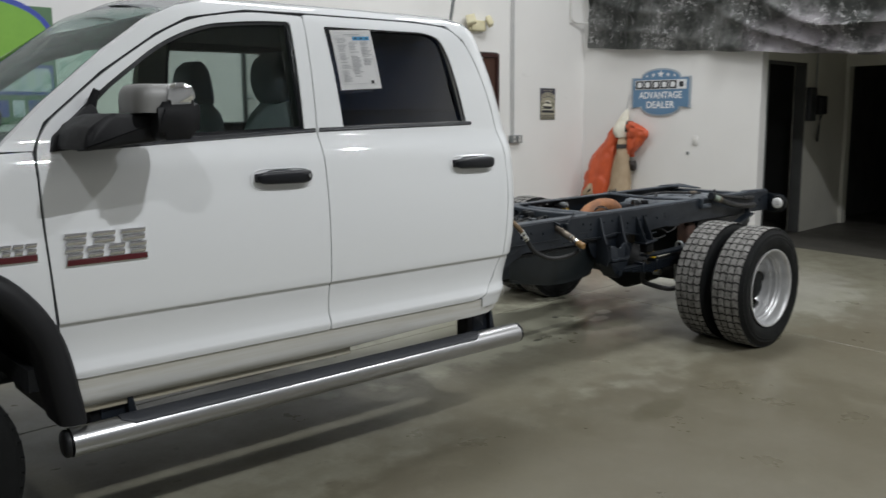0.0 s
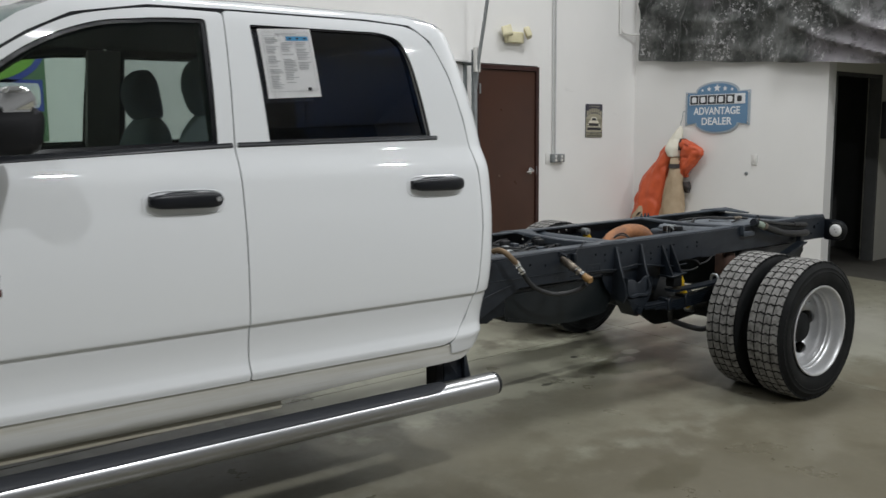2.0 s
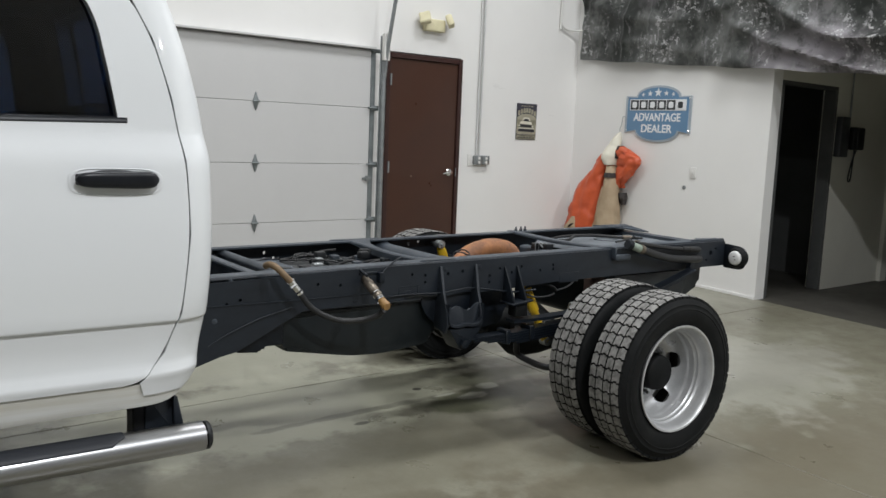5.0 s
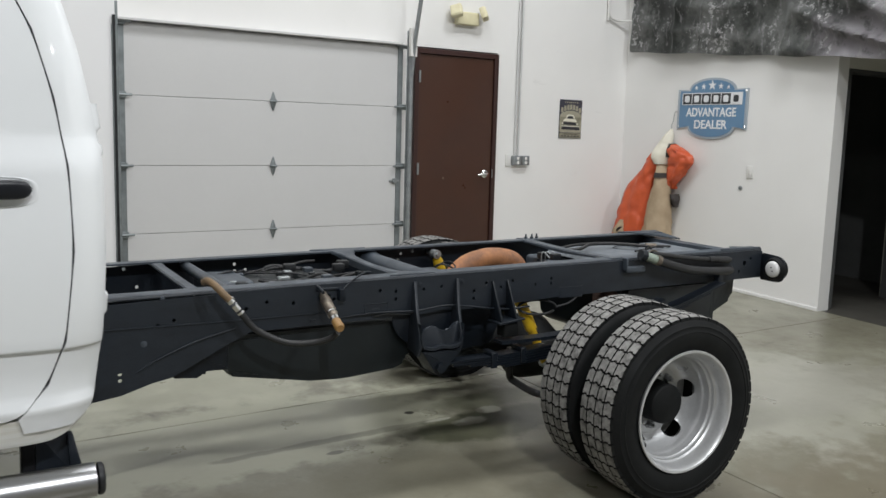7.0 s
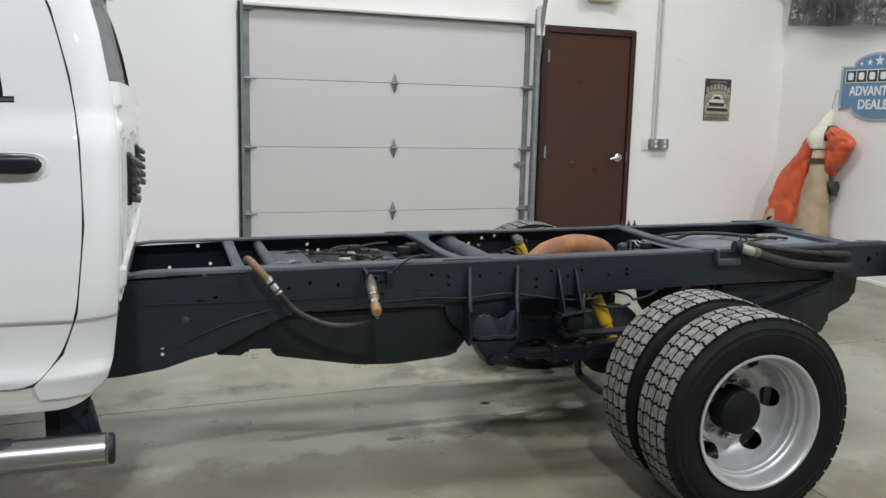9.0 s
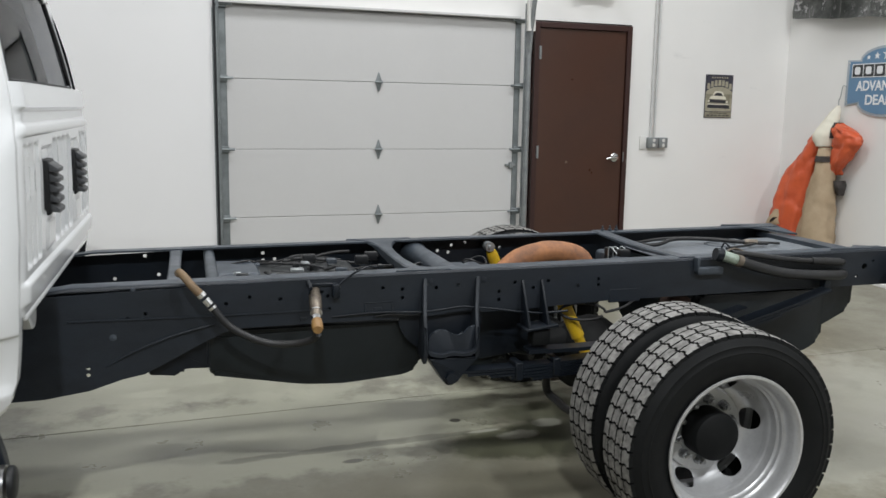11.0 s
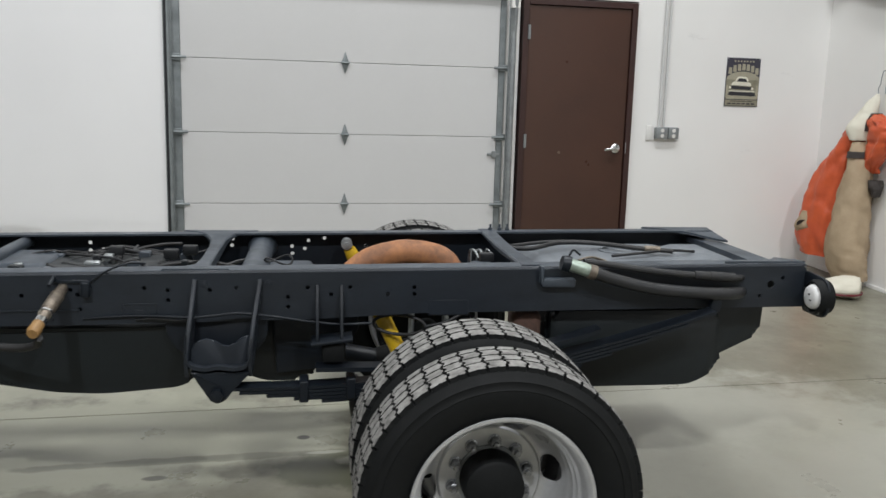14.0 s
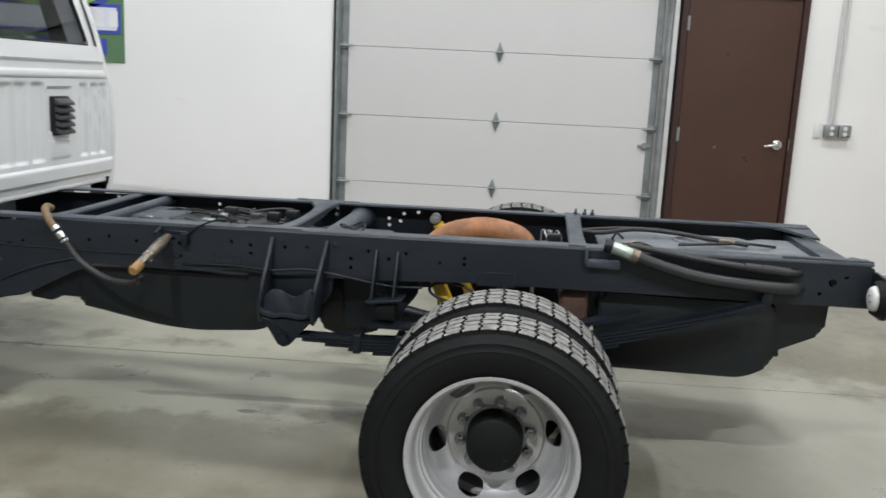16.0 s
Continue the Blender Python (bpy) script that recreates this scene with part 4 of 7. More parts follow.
def dealer_banner():
    """A green and blue banner on the wall beyond the cab; writing as bars."""
    bm = fresh()
    box(bm, -0.62, 0.50, -0.008, 0.0, -0.68, 0.20, 0.002, 1)
    ob = wall_thing("wall_banner", pose(2.94, 7.098, 2.20), "green banner with a blue frame and pale bars of writing", "banner", BANNER_DULL, bm)
    g = fresh()
    prism(g, [(-0.62 + 0.62 + 0.62 * math.cos(a) * 0.9 - 0.06, 0.0 + 0.30 * math.sin(a) - 0.02) for a in (2 * math.pi * k / 40 for k in range(40))], -0.013, -0.008, "y")
    part("blue_oval", g, BANNER_BLUE, ob, "blue oval border")
    g = fresh()
    prism(g, [(-0.06 + 0.515 * math.cos(a), -0.02 + 0.255 * math.sin(a)) for a in (2 * math.pi * k / 40 for k in range(40))], -0.017, -0.013, "y")
    part("green_oval", g, BANNER_GREEN, ob, "bright green oval")
    b = fresh()
    box(b, -0.60, 0.475, -0.013, -0.008, -0.46, -0.235)
    part("blue_band", b, BANNER_BLUE, ob)
    b = fresh()
    box(b, -0.58, 0.445, -0.016, -0.013, -0.435, -0.26)
    part("pale_band", b, BANNER_LILAC, ob)
    for i in range(9):
        x = -0.53 + i * 0.115
        b = fresh()
        box(b, x, x + 0.065, -0.018, -0.016, -0.41, -0.285, 0.001, 1)
        part("writing_bar", b, SIGN_WHITE, ob)
    for i in range(6):
        x = -0.30 + i * 0.115
        b = fresh()
        box(b, x, x + 0.085, -0.013, -0.008, -0.625, -0.50, 0.001, 1)
        part("writing_bar", b, BANNER_BLUE if i % 2 else BANNER_LILAC, ob)


dealer_banner()


def ceiling_fixture():
    bm = fresh()
    box(bm, -0.22, 0.22, -0.10, 0.10, 0.0, 0.07, 0.01, 2)
    ob = part("ceiling_fixture", bm, LAMP_HOUSING)
    tagged(ob, "assumed white hanging ceiling light fixture, out of view", "ceiling light", "ceiling lights")
    for x in (-0.18, 0.18):
        w = fresh()
        tube(w, [(x, 0, 0.065), (x, 0, CEILING - LAMP_Z - 0.02)], 0.004, 6)
        part("hanger", w, STEEL, ob)
    return ob


# assumed housings for all lamps, the added fill lamps included
fixture = ceiling_fixture()
for i, (lx, ly, watts, length) in enumerate(LAMPS):
    m = pose(lx, ly, LAMP_Z + 0.025) @ Matrix.Diagonal((length / 0.4, 1 if length < 1 else 3.8, 1, 1))
    if i == 0:
        fixture.matrix_world = m
    else:
        copy_thing(fixture, m)


# ---- the truck: x rearwards from the rear axle, y to its far side, z up ----
truck = empty("pickup_truck", pose(6.485, 3.864, 0, 0, 0, -3.86), "white crew-cab truck with bare black rear chassis and dual wheels", "truck")


def rail_top(x):
    return 0.9166 + 0.0113 * x


PROFILE = ((0.515, 0.930), (0.535, 0.950), (0.56, 0.964), (0.60, 0.976), (0.63, 0.984), (0.655, 0.991), (0.668, 0.996), (0.68, 0.993), (0.70, 0.982), (0.72, 0.977), (0.76, 0.976), (0.80, 0.981), (0.838, 0.989), (0.850, 0.992), (0.856, 1.0018), (0.864, 1.0045), (0.90, 1.008), (1.05, 1.012),
           (1.20, 1.006), (1.32, 0.992), (1.37, 0.984), (1.40, 0.976), (1.43, 0.963), (1.46, 0.947), (1.49, 0.932), (1.52, 0.926), (1.56, 0.919), (1.70, 0.890), (1.85, 0.848), (1.94, 0.818), (1.99, 0.795), (2.03, 0.760), (2.06, 0.70))


def rear_edge(z):
    return -2.262 - 0.108 * max(0, (z - 1.4) / 0.6) ** 1.5 - 0.066 * max(0, (1.4 - z) / 0.8) ** 3


def half_width(x, z):
    """Half the cab's width at a height, rounded in at the rear corner."""
    zs = [p[0] for p in PROFILE]
    z = min(max(z, zs[0]), zs[-1] - 1e-6)
    i = max(k for k in range(len(zs) - 1) if zs[k] <= z)
    def slope(k):
        a, b = max(k - 1, 0), min(k + 1, len(zs) - 1)
        return (PROFILE[b][1] - PROFILE[a][1]) / (zs[b] - zs[a])
    h = zs[i + 1] - zs[i]
    t = (z - zs[i]) / h
    w = ((1 + 2 * t) * (1 - t) ** 2 * PROFILE[i][1] + t * (1 - t) ** 2 * h * slope(i) + t * t * (3 - 2 * t) * PROFILE[i + 1][1] + t * t * (t - 1) * h * slope(i + 1))
    r = 0.13 + 0.10 * min(1, max(0, (0.95 - z) / 0.30))
    u = min(max((x - (rear_edge(z) - r)) / r, 0), 1) * 0.985
    w -= 0.11 * (1 - math.sqrt(1 - u * u))
    w -= 0.015 * max(0, (-4.4 - x)) ** 2
    return w


def cuts(x0, x1, z0, z1, dx=0.10):
    out = [((0, p[0]), (0, 1)) for p in PROFILE if z0 < p[0] < z1]
    out += [((0, z), (0, 1)) for z in (0.845, 0.8525, 0.858, 0.88, 0.97, 1.12, 1.26, 1.36, 1.43, 1.48, 1.63, 1.77, 1.90, 1.965, 2.01) if z0 < z < z1]
    n = int((x1 - x0) / dx)
    out += [((x0 + (k + 0.5) * dx, 0), (1, 0)) for k in range(n)]
    if x1 > -2.44:
        out += [((x, 0), (1, 0)) for x in (-2.43, -2.40, -2.37, -2.345, -2.325, -2.31, -2.30, -2.29, -2.28, -2.27) if x < x1]
    return out


FRONT_DOOR = rounded([(-4.555, 0.646), (-3.4535, 0.646), (-3.4555, 1.5), (-3.4285, 1.990), (-3.70, 1.992), (-3.955, 1.945), (-4.10, 1.873), (-4.33, 1.724), (-4.548, 1.545), (-4.597, 1.45), (-4.60, 1.2), (-4.58, 0.9)],
                     [0.05, 0.01, 0, 0.02, 0.1, 0.1, 0.06, 0.1, 0.06, 0.05, 0.1, 0.1], 4)
REAR_DOOR = rounded([(-3.4485, 0.646), (-2.535, 0.646), (-2.452, 0.745), (-2.402, 0.88), (-2.372, 1.15), (-2.378, 1.4), (-2.405, 1.6), (-2.455, 1.8), (-2.515, 1.93), (-2.60, 1.99), (-2.80, 2.002), (-3.4235, 1.998), (-3.4505, 1.5)],
                    [0.01, 0.07, 0.05, 0.06, 0.1, 0.1, 0.1, 0.08, 0.05, 0.06, 0.1, 0.02, 0], 4)
FRONT_HOLE = rounded([(-4.540, 1.462), (-4.531, 1.503), (-4.48, 1.548), (-4.334, 1.676), (-4.124, 1.827), (-4.02, 1.882), (-3.88, 1.932), (-3.66, 1.956), (-3.497, 1.962), (-3.515, 1.508), (-4.0, 1.490)], [0.01, 0.02, 0.04, 0.1, 0.06, 0.08, 0.1, 0.06, 0.02, 0.01, 0.1], 4)
REAR_HOLE = rounded([(-3.315, 1.517), (-3.33, 1.952), (-2.76, 1.957), (-2.668, 1.935), (-2.628, 1.84), (-2.598, 1.64), (-2.583, 1.528)], [0.01, 0.012, 0.06, 0.05, 0.08, 0.1, 0.015], 4)


def grown(poly, d):
    """The polygon pushed out by d."""
    n, out = len(poly), []
    area = sum(poly[i][0] * poly[(i + 1) % n][1] - poly[(i + 1) % n][0] * poly[i][1] for i in range(n))
    s = 1 if area > 0 else -1
    for i in range(n):
        a, b = Vector(poly[i - 1]), Vector(poly[(i + 1) % n])
        t = (b - a).normalized()
        out.append((poly[i][0] + s * t.y * d, poly[i][1] - s * t.x * d))
    return out


def pane(name, outline, inset, material, parent, side, label=""):
    xs = [p[0] for p in outline]
    zs = [p[1] for p in outline]
    lo, hi = min(zs), max(zs)
    bm = sheet(fresh(), outline, (), cuts(min(xs), max(xs), 1.4, 2.05, 0.2))
    for v in bm.verts:
        k = (v.co.z - lo) / (hi - lo)
        v.co.y = side * (half_width(v.co.x, lo) * (1 - k) + half_width(v.co.x, hi) * k - inset - 0.014 * (1 - k))
    bmesh.ops.solidify(bm, geom=list(bm.faces), thickness=0.004)
    ob = part(name, bm, material, parent, label, 30)
    ob.visible_shadow = False
    return ob


def ring_trim(name, hole, parent, side, wide, inset, material):
    """A thin black seal round a window."""
    bm = fresh()
    dense = []
    for a, b in zip(hole, hole[1:] + hole[:1]):
        n = max(1, int(math.hypot(b[0] - a[0], b[1] - a[1]) / 0.08))
        dense += [(a[0] + (b[0] - a[0]) * k / n, a[1] + (b[1] - a[1]) * k / n) for k in range(n)]
    loops = [[bm.verts.new((x, side * (half_width(x, z) - inset), z)) for x, z in grown(dense, d)] for d in (0.004, -wide)]
    for i in range(len(dense)):
        j = (i + 1) % len(dense)
        bm.faces.new((loops[0][i], loops[0][j], loops[1][j], loops[1][i]))
    bmesh.ops.solidify(bm, geom=list(bm.faces), thickness=0.006)
    return part(name, bm, material, parent, "", 30)


def door_handle(parent, x, z, side):
    """A rounded pull handle over a shallow painted cup, as one piece with its feet."""
    w = half_width(x, z)
    bm, loops, n = fresh(), [], 26
    for i in range(n + 1):
        u = -1 + 2 * i / n
        k = max(1 - abs(u) ** 7, 0.02) ** 0.5
        h, d = 0.027 * k * (1 + 0.10 * u), 0.017 * k
        out = 0.024 + 0.004 * (1 - u * u)
        loops.append([bm.verts.new((x + 0.130 * u, side * (w + out + d * math.copysign(abs(math.cos(a)) ** 0.7, math.cos(a))), z + h * math.copysign(abs(math.sin(a)) ** 0.7, math.sin(a)))) for a in (2 * math.pi * j / 20 for j in range(20))])
    for a, b in zip(loops, loops[1:]):
        for j in range(20):
            bm.faces.new((a[j], a[(j + 1) % 20], b[(j + 1) % 20], b[j]))
    bm.faces.new(loops[0][::-1]), bm.faces.new(loops[-1])
    for dx in (-0.105, 0.10):
        box(bm, x + dx - 0.02, x + dx + 0.02, side * (w + 0.022), side * (w - 0.01), z - 0.018, z + 0.018, 0.006, 2)
    part("door_handle", bm, HANDLE, parent, "navy-black plastic pull handle", 60)
    cup, rings = fresh(), []
    for r, d in ((1.0, 0.001), (0.95, 0.0035), (0.90, 0.001)):
        rings.append([cup.verts.new((x + 0.148 * r * math.copysign(abs(math.cos(a)) ** 0.45, math.cos(a)), side * (half_width(x, z - 0.01 + 0.044 * r * math.sin(a)) + d),
                                     z - 0.008 + 0.044 * r * math.copysign(abs(math.sin(a)) ** 0.6, math.sin(a)))) for a in (2 * math.pi * i / 40 for i in range(40))])
    for u, v in zip(rings, rings[1:]):
        for i in range(40):
            cup.faces.new((u[i], u[(i + 1) % 40], v[(i + 1) % 40], v[i]))
    part("handle_recess", cup, PAINT, parent, "", 60)
    # flat dark patch that paints the shade inside the handle cup
    shade, loop = fresh(), []
    for i in range(24):
        a = 2 * math.pi * i / 24
        zz = z + 0.004 + 0.026 * math.copysign(abs(math.sin(a)) ** 0.6, math.sin(a))
        loop.append(shade.verts.new((x - 0.005 + 0.075 * math.copysign(abs(math.cos(a)) ** 0.6, math.cos(a)), side * (half_width(x, zz) + 0.002), zz)))
    shade.faces.new(loop)
    bmesh.ops.solidify(shade, geom=list(shade.faces), thickness=0.001)
    part("handle_pocket", shade, INTERIOR, parent, "dark patch for the shade in the finger pocket")
    if x < -3:
        k = fresh()
        lathe(k, [(side * (w + 0.040), 0.010), (side * (w + 0.047), 0.009), (side * (w + 0.047), 0.0)], (x + 0.106, 0, z + 0.002), "y", 14)
        part("lock", k, CHROME, parent, "chrome key lock", 50)


def cab_side(side):
    fd = bent("front_door", FRONT_DOOR, [FRONT_HOLE], cuts(-4.62, -3.43, 0.6, 2.02), half_width, 0.03, PAINT, truck, "white front door", side)
    rd = bent("rear_door", REAR_DOOR, [REAR_HOLE], cuts(-3.46, -2.36, 0.6, 2.02), half_width, 0.03, PAINT, truck, "white rear door with dark glass", side)
    for door, outline, hole in ((fd, FRONT_DOOR, FRONT_HOLE), (rd, REAR_DOOR, REAR_HOLE)):
        xs, zs = [p[0] for p in outline], [p[1] for p in outline]
        bent("door_lining", outline, [hole], cuts(min(xs), max(xs), min(zs), max(zs)), lambda x, z: half_width(x, z) - 0.036, 0.005, HEADLINER, door, "dark navy lining", side)
    pane("window_glass", grown(FRONT_HOLE, 0.012), 0.016, GLASS, fd, side, "clear side glass")
    pane("window_glass", grown(REAR_HOLE, 0.012), 0.012, TINT if side < 0 else TINT_FAR, rd, side, "dark tinted glass")
    ring_trim("window_seal", FRONT_HOLE, fd, side, 0.016, 0.008, HANDLE)
    ring_trim("window_seal", REAR_HOLE, rd, side, 0.008, 0.008, HANDLE)
    for door, x0, x1 in ((fd, -4.46, -3.462), (rd, -3.442, -2.555)):
        b = fresh()
        n = 10
        rows = []
        for i in range(n + 1):
            x = x0 + (x1 - x0) * i / n
            z0 = 1.4975 + (0.048 if x < -3.45 else 0.021) * (x + 3.45)
            rows.append([b.verts.new((x, side * (half_width(x, z0 + dz) + d), z0 + dz)) for dz, d in ((0.0, 0.0), (0.004, 0.006), (0.015, 0.006), (0.022, -0.006))])
        for u, v in zip(rows, rows[1:]):
            for k in range(3):
                b.faces.new((u[k], v[k], v[k + 1], u[k + 1]))
        part("belt_moulding", b, HANDLE, door, "", 60)
    door_handle(fd, -3.668, 1.322, side)
    door_handle(rd, -2.607, 1.336, side)
    # pillars, roof rail and rear quarter
    gap = 0.0045
    outer = [(-4.72, 1.455), (-4.55, 1.613), (-4.31, 1.808), (-4.12, 1.940), (-4.00, 1.995), (-3.85, 2.030), (-3.2, 2.040), (-2.60, 2.034), (-2.47, 2.010), (-2.388, 1.96), (-2.356, 1.88), (-2.322, 1.75),
             (-2.287, 1.55), (-2.270, 1.40), (-2.270, 1.15), (-2.285, 0.88), (-2.308, 0.70), (-2.325, 0.645), (-2.38, 0.60)]
    inner = [(-2.52, 0.60), (-2.535, 0.648), (-2.452 + gap, 0.7405), (-2.402 + gap, 0.878), (-2.372 + gap, 1.15), (-2.378 + gap, 1.40), (-2.405 + gap, 1.602), (-2.455 + gap, 1.802), (-2.515 + gap, 1.934), (-2.597, 1.998), (-2.80, 2.010),
             (-3.42, 2.006), (-3.70, 2.000), (-3.960, 1.953), (-4.105, 1.881), (-4.335, 1.732), (-4.555, 1.552), (-4.604, 1.455)]
    bent("cab_frame", outer + inner, (), cuts(-4.72, -2.26, 0.6, 2.045), half_width, 0.05, PAINT, truck, "white pillars and roof rail", side)
    bent("frame_lining", outer + inner, (), cuts(-4.72, -2.26, 0.6, 2.045), lambda x, z: half_width(x, z) - 0.056, 0.005, HEADLINER, truck, "dark navy pillar lining", side)
    # rubber seal behind the gap round the doors
    seal = fresh()
    tube(seal, [(p.x, side * (half_width(p.x, p.y) - 0.026), p.y) for p in curve_points([(-4.604, 1.30, 0), (-4.601, 1.455, 0), (-4.552, 1.548, 0), (-4.333, 1.728, 0), (-4.103, 1.877, 0), (-3.958, 1.949, 0), (-3.70, 1.996, 0), (-3.42, 2.002, 0), (-2.80, 2.006, 0), (-2.60, 1.994, 0), (-2.511, 1.934, 0), (-2.451, 1.803, 0), (-2.401, 1.603, 0), (-2.374, 1.40, 0), (-2.368, 1.15, 0), (-2.398, 0.878, 0), (-2.448, 0.736, 0), (-2.525, 0.656, 0)], 3)], 0.014, 8)
    part("door_seal", seal, INTERIOR, truck, "black rubber door seal", 60)
    strip = fresh()
    tube(strip, [(x, side * (half_width(x, z) - 0.013), z) for x, z in ((-4.570, 0.66), (-4.587, 0.9), (-4.604, 1.2), (-4.604, 1.45))], 0.009, 8)
    part("fender_flange", strip, INTERIOR, truck, "", 60)
    sill = fresh()
    box(sill, -4.55, -2.47, side * 0.90, side * 0.955, 0.60, 0.672)
    part("door_sill", sill, PAINT, truck, "white sill behind the door edge")
    # filled jamb behind the gaps between the doors
    for x in (-3.447, -2.43):
        b = fresh()
        box(b, x - 0.035, x + 0.035, side * 0.85, side * (0.962 if x < -3 else 0.905), 0.676, 1.40)
        part("door_jamb", b, TRIM, truck)
    pil = fresh()
    prism(pil, [(side * 0.88, 1.40), (side * 0.915, 1.47), (side * 0.785, 1.98), (side * 0.74, 1.98)], -3.52, -3.36, "x")
    part("centre_pillar", pil, PILLAR_TRIM if side > 0 else INTERIOR, truck)
    # rocker below the doors
    rk = rounded([(-4.555, 0.522), (-3.35, 0.530), (-2.95, 0.552), (-2.42, 0.557), (-2.335, 0.625), (-2.35, 0.643), (-4.555, 0.643)], [0.02, 0.3, 0.2, 0.06, 0.01, 0.01, 0.01], 4)
    bent("rocker_panel", rk, (), cuts(-4.56, -2.28, 0.54, 0.65), lambda x, z: half_width(x, z) - 0.006, 0.08, PAINT_ROCKER, truck, "white rocker panel streaked with yellowish dirt", side)
    fl = fresh()
    box(fl, -4.53, -3.30, side * 0.912, side * 0.919, 0.495, 0.560, 0.002, 1)
    part("pinch_flange", fl, PAINT_DIRTY, truck, "grimy yellowed seam flange under the rocker")
    if side < 0:
        for x in (-4.02, -4.42):
            sl = fresh()
            prism(sl, rounded([(x - 0.075, 0.528), (x + 0.075, 0.528), (x + 0.070, 0.544), (x - 0.060, 0.542)], 0.006, 2), -0.924, -0.918, "y")
            part("flange_slot", sl, INTERIOR, truck, "dark slot in the seam flange")


for side in (-1, 1):
    cab_side(side)


def fender(side):
    arch = [(-4.565, 0.60), (-4.60, 0.78), (-4.67, 0.92), (-4.78, 1.03), (-4.92, 1.075), (-5.08, 1.075), (-5.22, 1.03), (-5.33, 0.92), (-5.40, 0.78), (-5.44, 0.60)]
    out = [(-4.568, 0.56)] + [(-4.590, 0.90), (-4.608, 1.2), (-4.608, 1.452), (-4.72, 1.447), (-5.2, 1.40), (-5.7, 1.33), (-5.86, 1.20), (-5.88, 0.70), (-5.80, 0.60)] + arch[::-1]
    fn = bent("front_fender", out, (), cuts(-5.9, -4.57, 0.55, 1.45), half_width, 0.04, PAINT, truck, "white front fender", side)
    fl = fresh()
    edge = curve_points([(x, 0, z) for x, z in [(-4.548, 0.50), *arch[:-1], (-5.45, 0.50)]], 4)
    rows = []
    for i, p in enumerate(edge):
        c = Vector((-5.0, 0, 0.55))
        d = (p - c).normalized()
        row = []
        for off, y in ((0.035, 0.985), (0.038, 1.018), (0.020, 1.045), (-0.02, 1.055), (-0.055, 1.050), (-0.065, 1.03), (-0.065, 0.90)):
            q = p + d * off
            row.append(fl.verts.new((q.x, side * y, q.z)))
        rows.append(row)
    for u, v in zip(rows, rows[1:]):
        for k in range(6):
            fl.faces.new((u[k], v[k], v[k + 1], u[k + 1]))
    part("wheel_arch_flare", fl, BLACK_PLASTIC, truck, "black plastic wheel arch flare", 60)
    ln = fresh()
    rows = []
    for p in edge:
        d = (p - Vector((-5.0, 0, 0.55))).normalized()
        q = p - d * 0.05
        rows.append([ln.verts.new((q.x, side * y, q.z)) for y in (0.95, 0.45)])
    for u, v in zip(rows, rows[1:]):
        ln.faces.new((u[0], v[0], v[1], u[1]))
    part("wheel_arch_liner", ln, TRIM, truck, "", 60)
    return fn


for side in (-1, 1):
    fender(side)


def surface_grid(name, place, nu, nv, material, label="", thick=0.0, parent=truck):
    bm = fresh()
    g = [[bm.verts.new(place(i / nu, j / nv)) for j in range(nv + 1)] for i in range(nu + 1)]
    for i in range(nu):
        for j in range(nv):
            bm.faces.new((g[i][j], g[i + 1][j], g[i + 1][j + 1], g[i][j + 1]))
    if thick:
        bmesh.ops.solidify(bm, geom=list(bm.faces), thickness=thick)
    return part(name, bm, material, parent, label, 60)


def roof_place(u, v):
    s, x = 2 * v - 1, -4.02 + 1.66 * u
    z = 2.044 + 0.06 * (1 - s * s) - 0.06 * max(0, (x + 2.55) / 0.23) ** 2 * 0.9 - 0.05 * max(0, (-3.85 - x) / 0.17) ** 2
    if abs(s) > 0.93:
        z -= 0.01 * ((abs(s) - 0.93) / 0.07) ** 2
    w = 0.752 - 0.05 * max(0, (x + 2.6) / 0.28) ** 2 - 0.03 * max(0, (-3.8 - x) / 0.22) ** 2
    return (x + (0.05 * (1 - s * s) if u > 0.97 else 0), s * w, z)


surface_grid("roof", roof_place, 24, 24, PAINT, "white roof", 0.01)


def windshield_place(u, v):
    s = 2 * u - 1
    x = (-4.715 + 0.70 * v) - (1 - s * s) * (0.24 - 0.15 * v)
    return (x, s * (0.885 - 0.16 * v), 1.468 + 0.522 * v + (1 - s * s) * (-0.02 + 0.055 * v))


ws = surface_grid("windshield", windshield_place, 24, 12, SHIELD_GLASS, "green-tinted clear windshield", 0.005)
ws.visible_shadow = False


def hood_place(u, v):
    s, x = 2 * v - 1, -4.74 - 1.12 * u
    bow = (1 - s * s) * 0.22 * (1 - u)
    return (x - bow, s * (0.955 - 0.06 * u), 1.452 - 0.115 * u * u + 0.07 * (1 - s ** 4) * (1 - 0.5 * u) - 0.10 * max(0, u - 0.85) / 0.15)


surface_grid("hood", hood_place, 16, 24, PAINT, "white hood", 0.01)


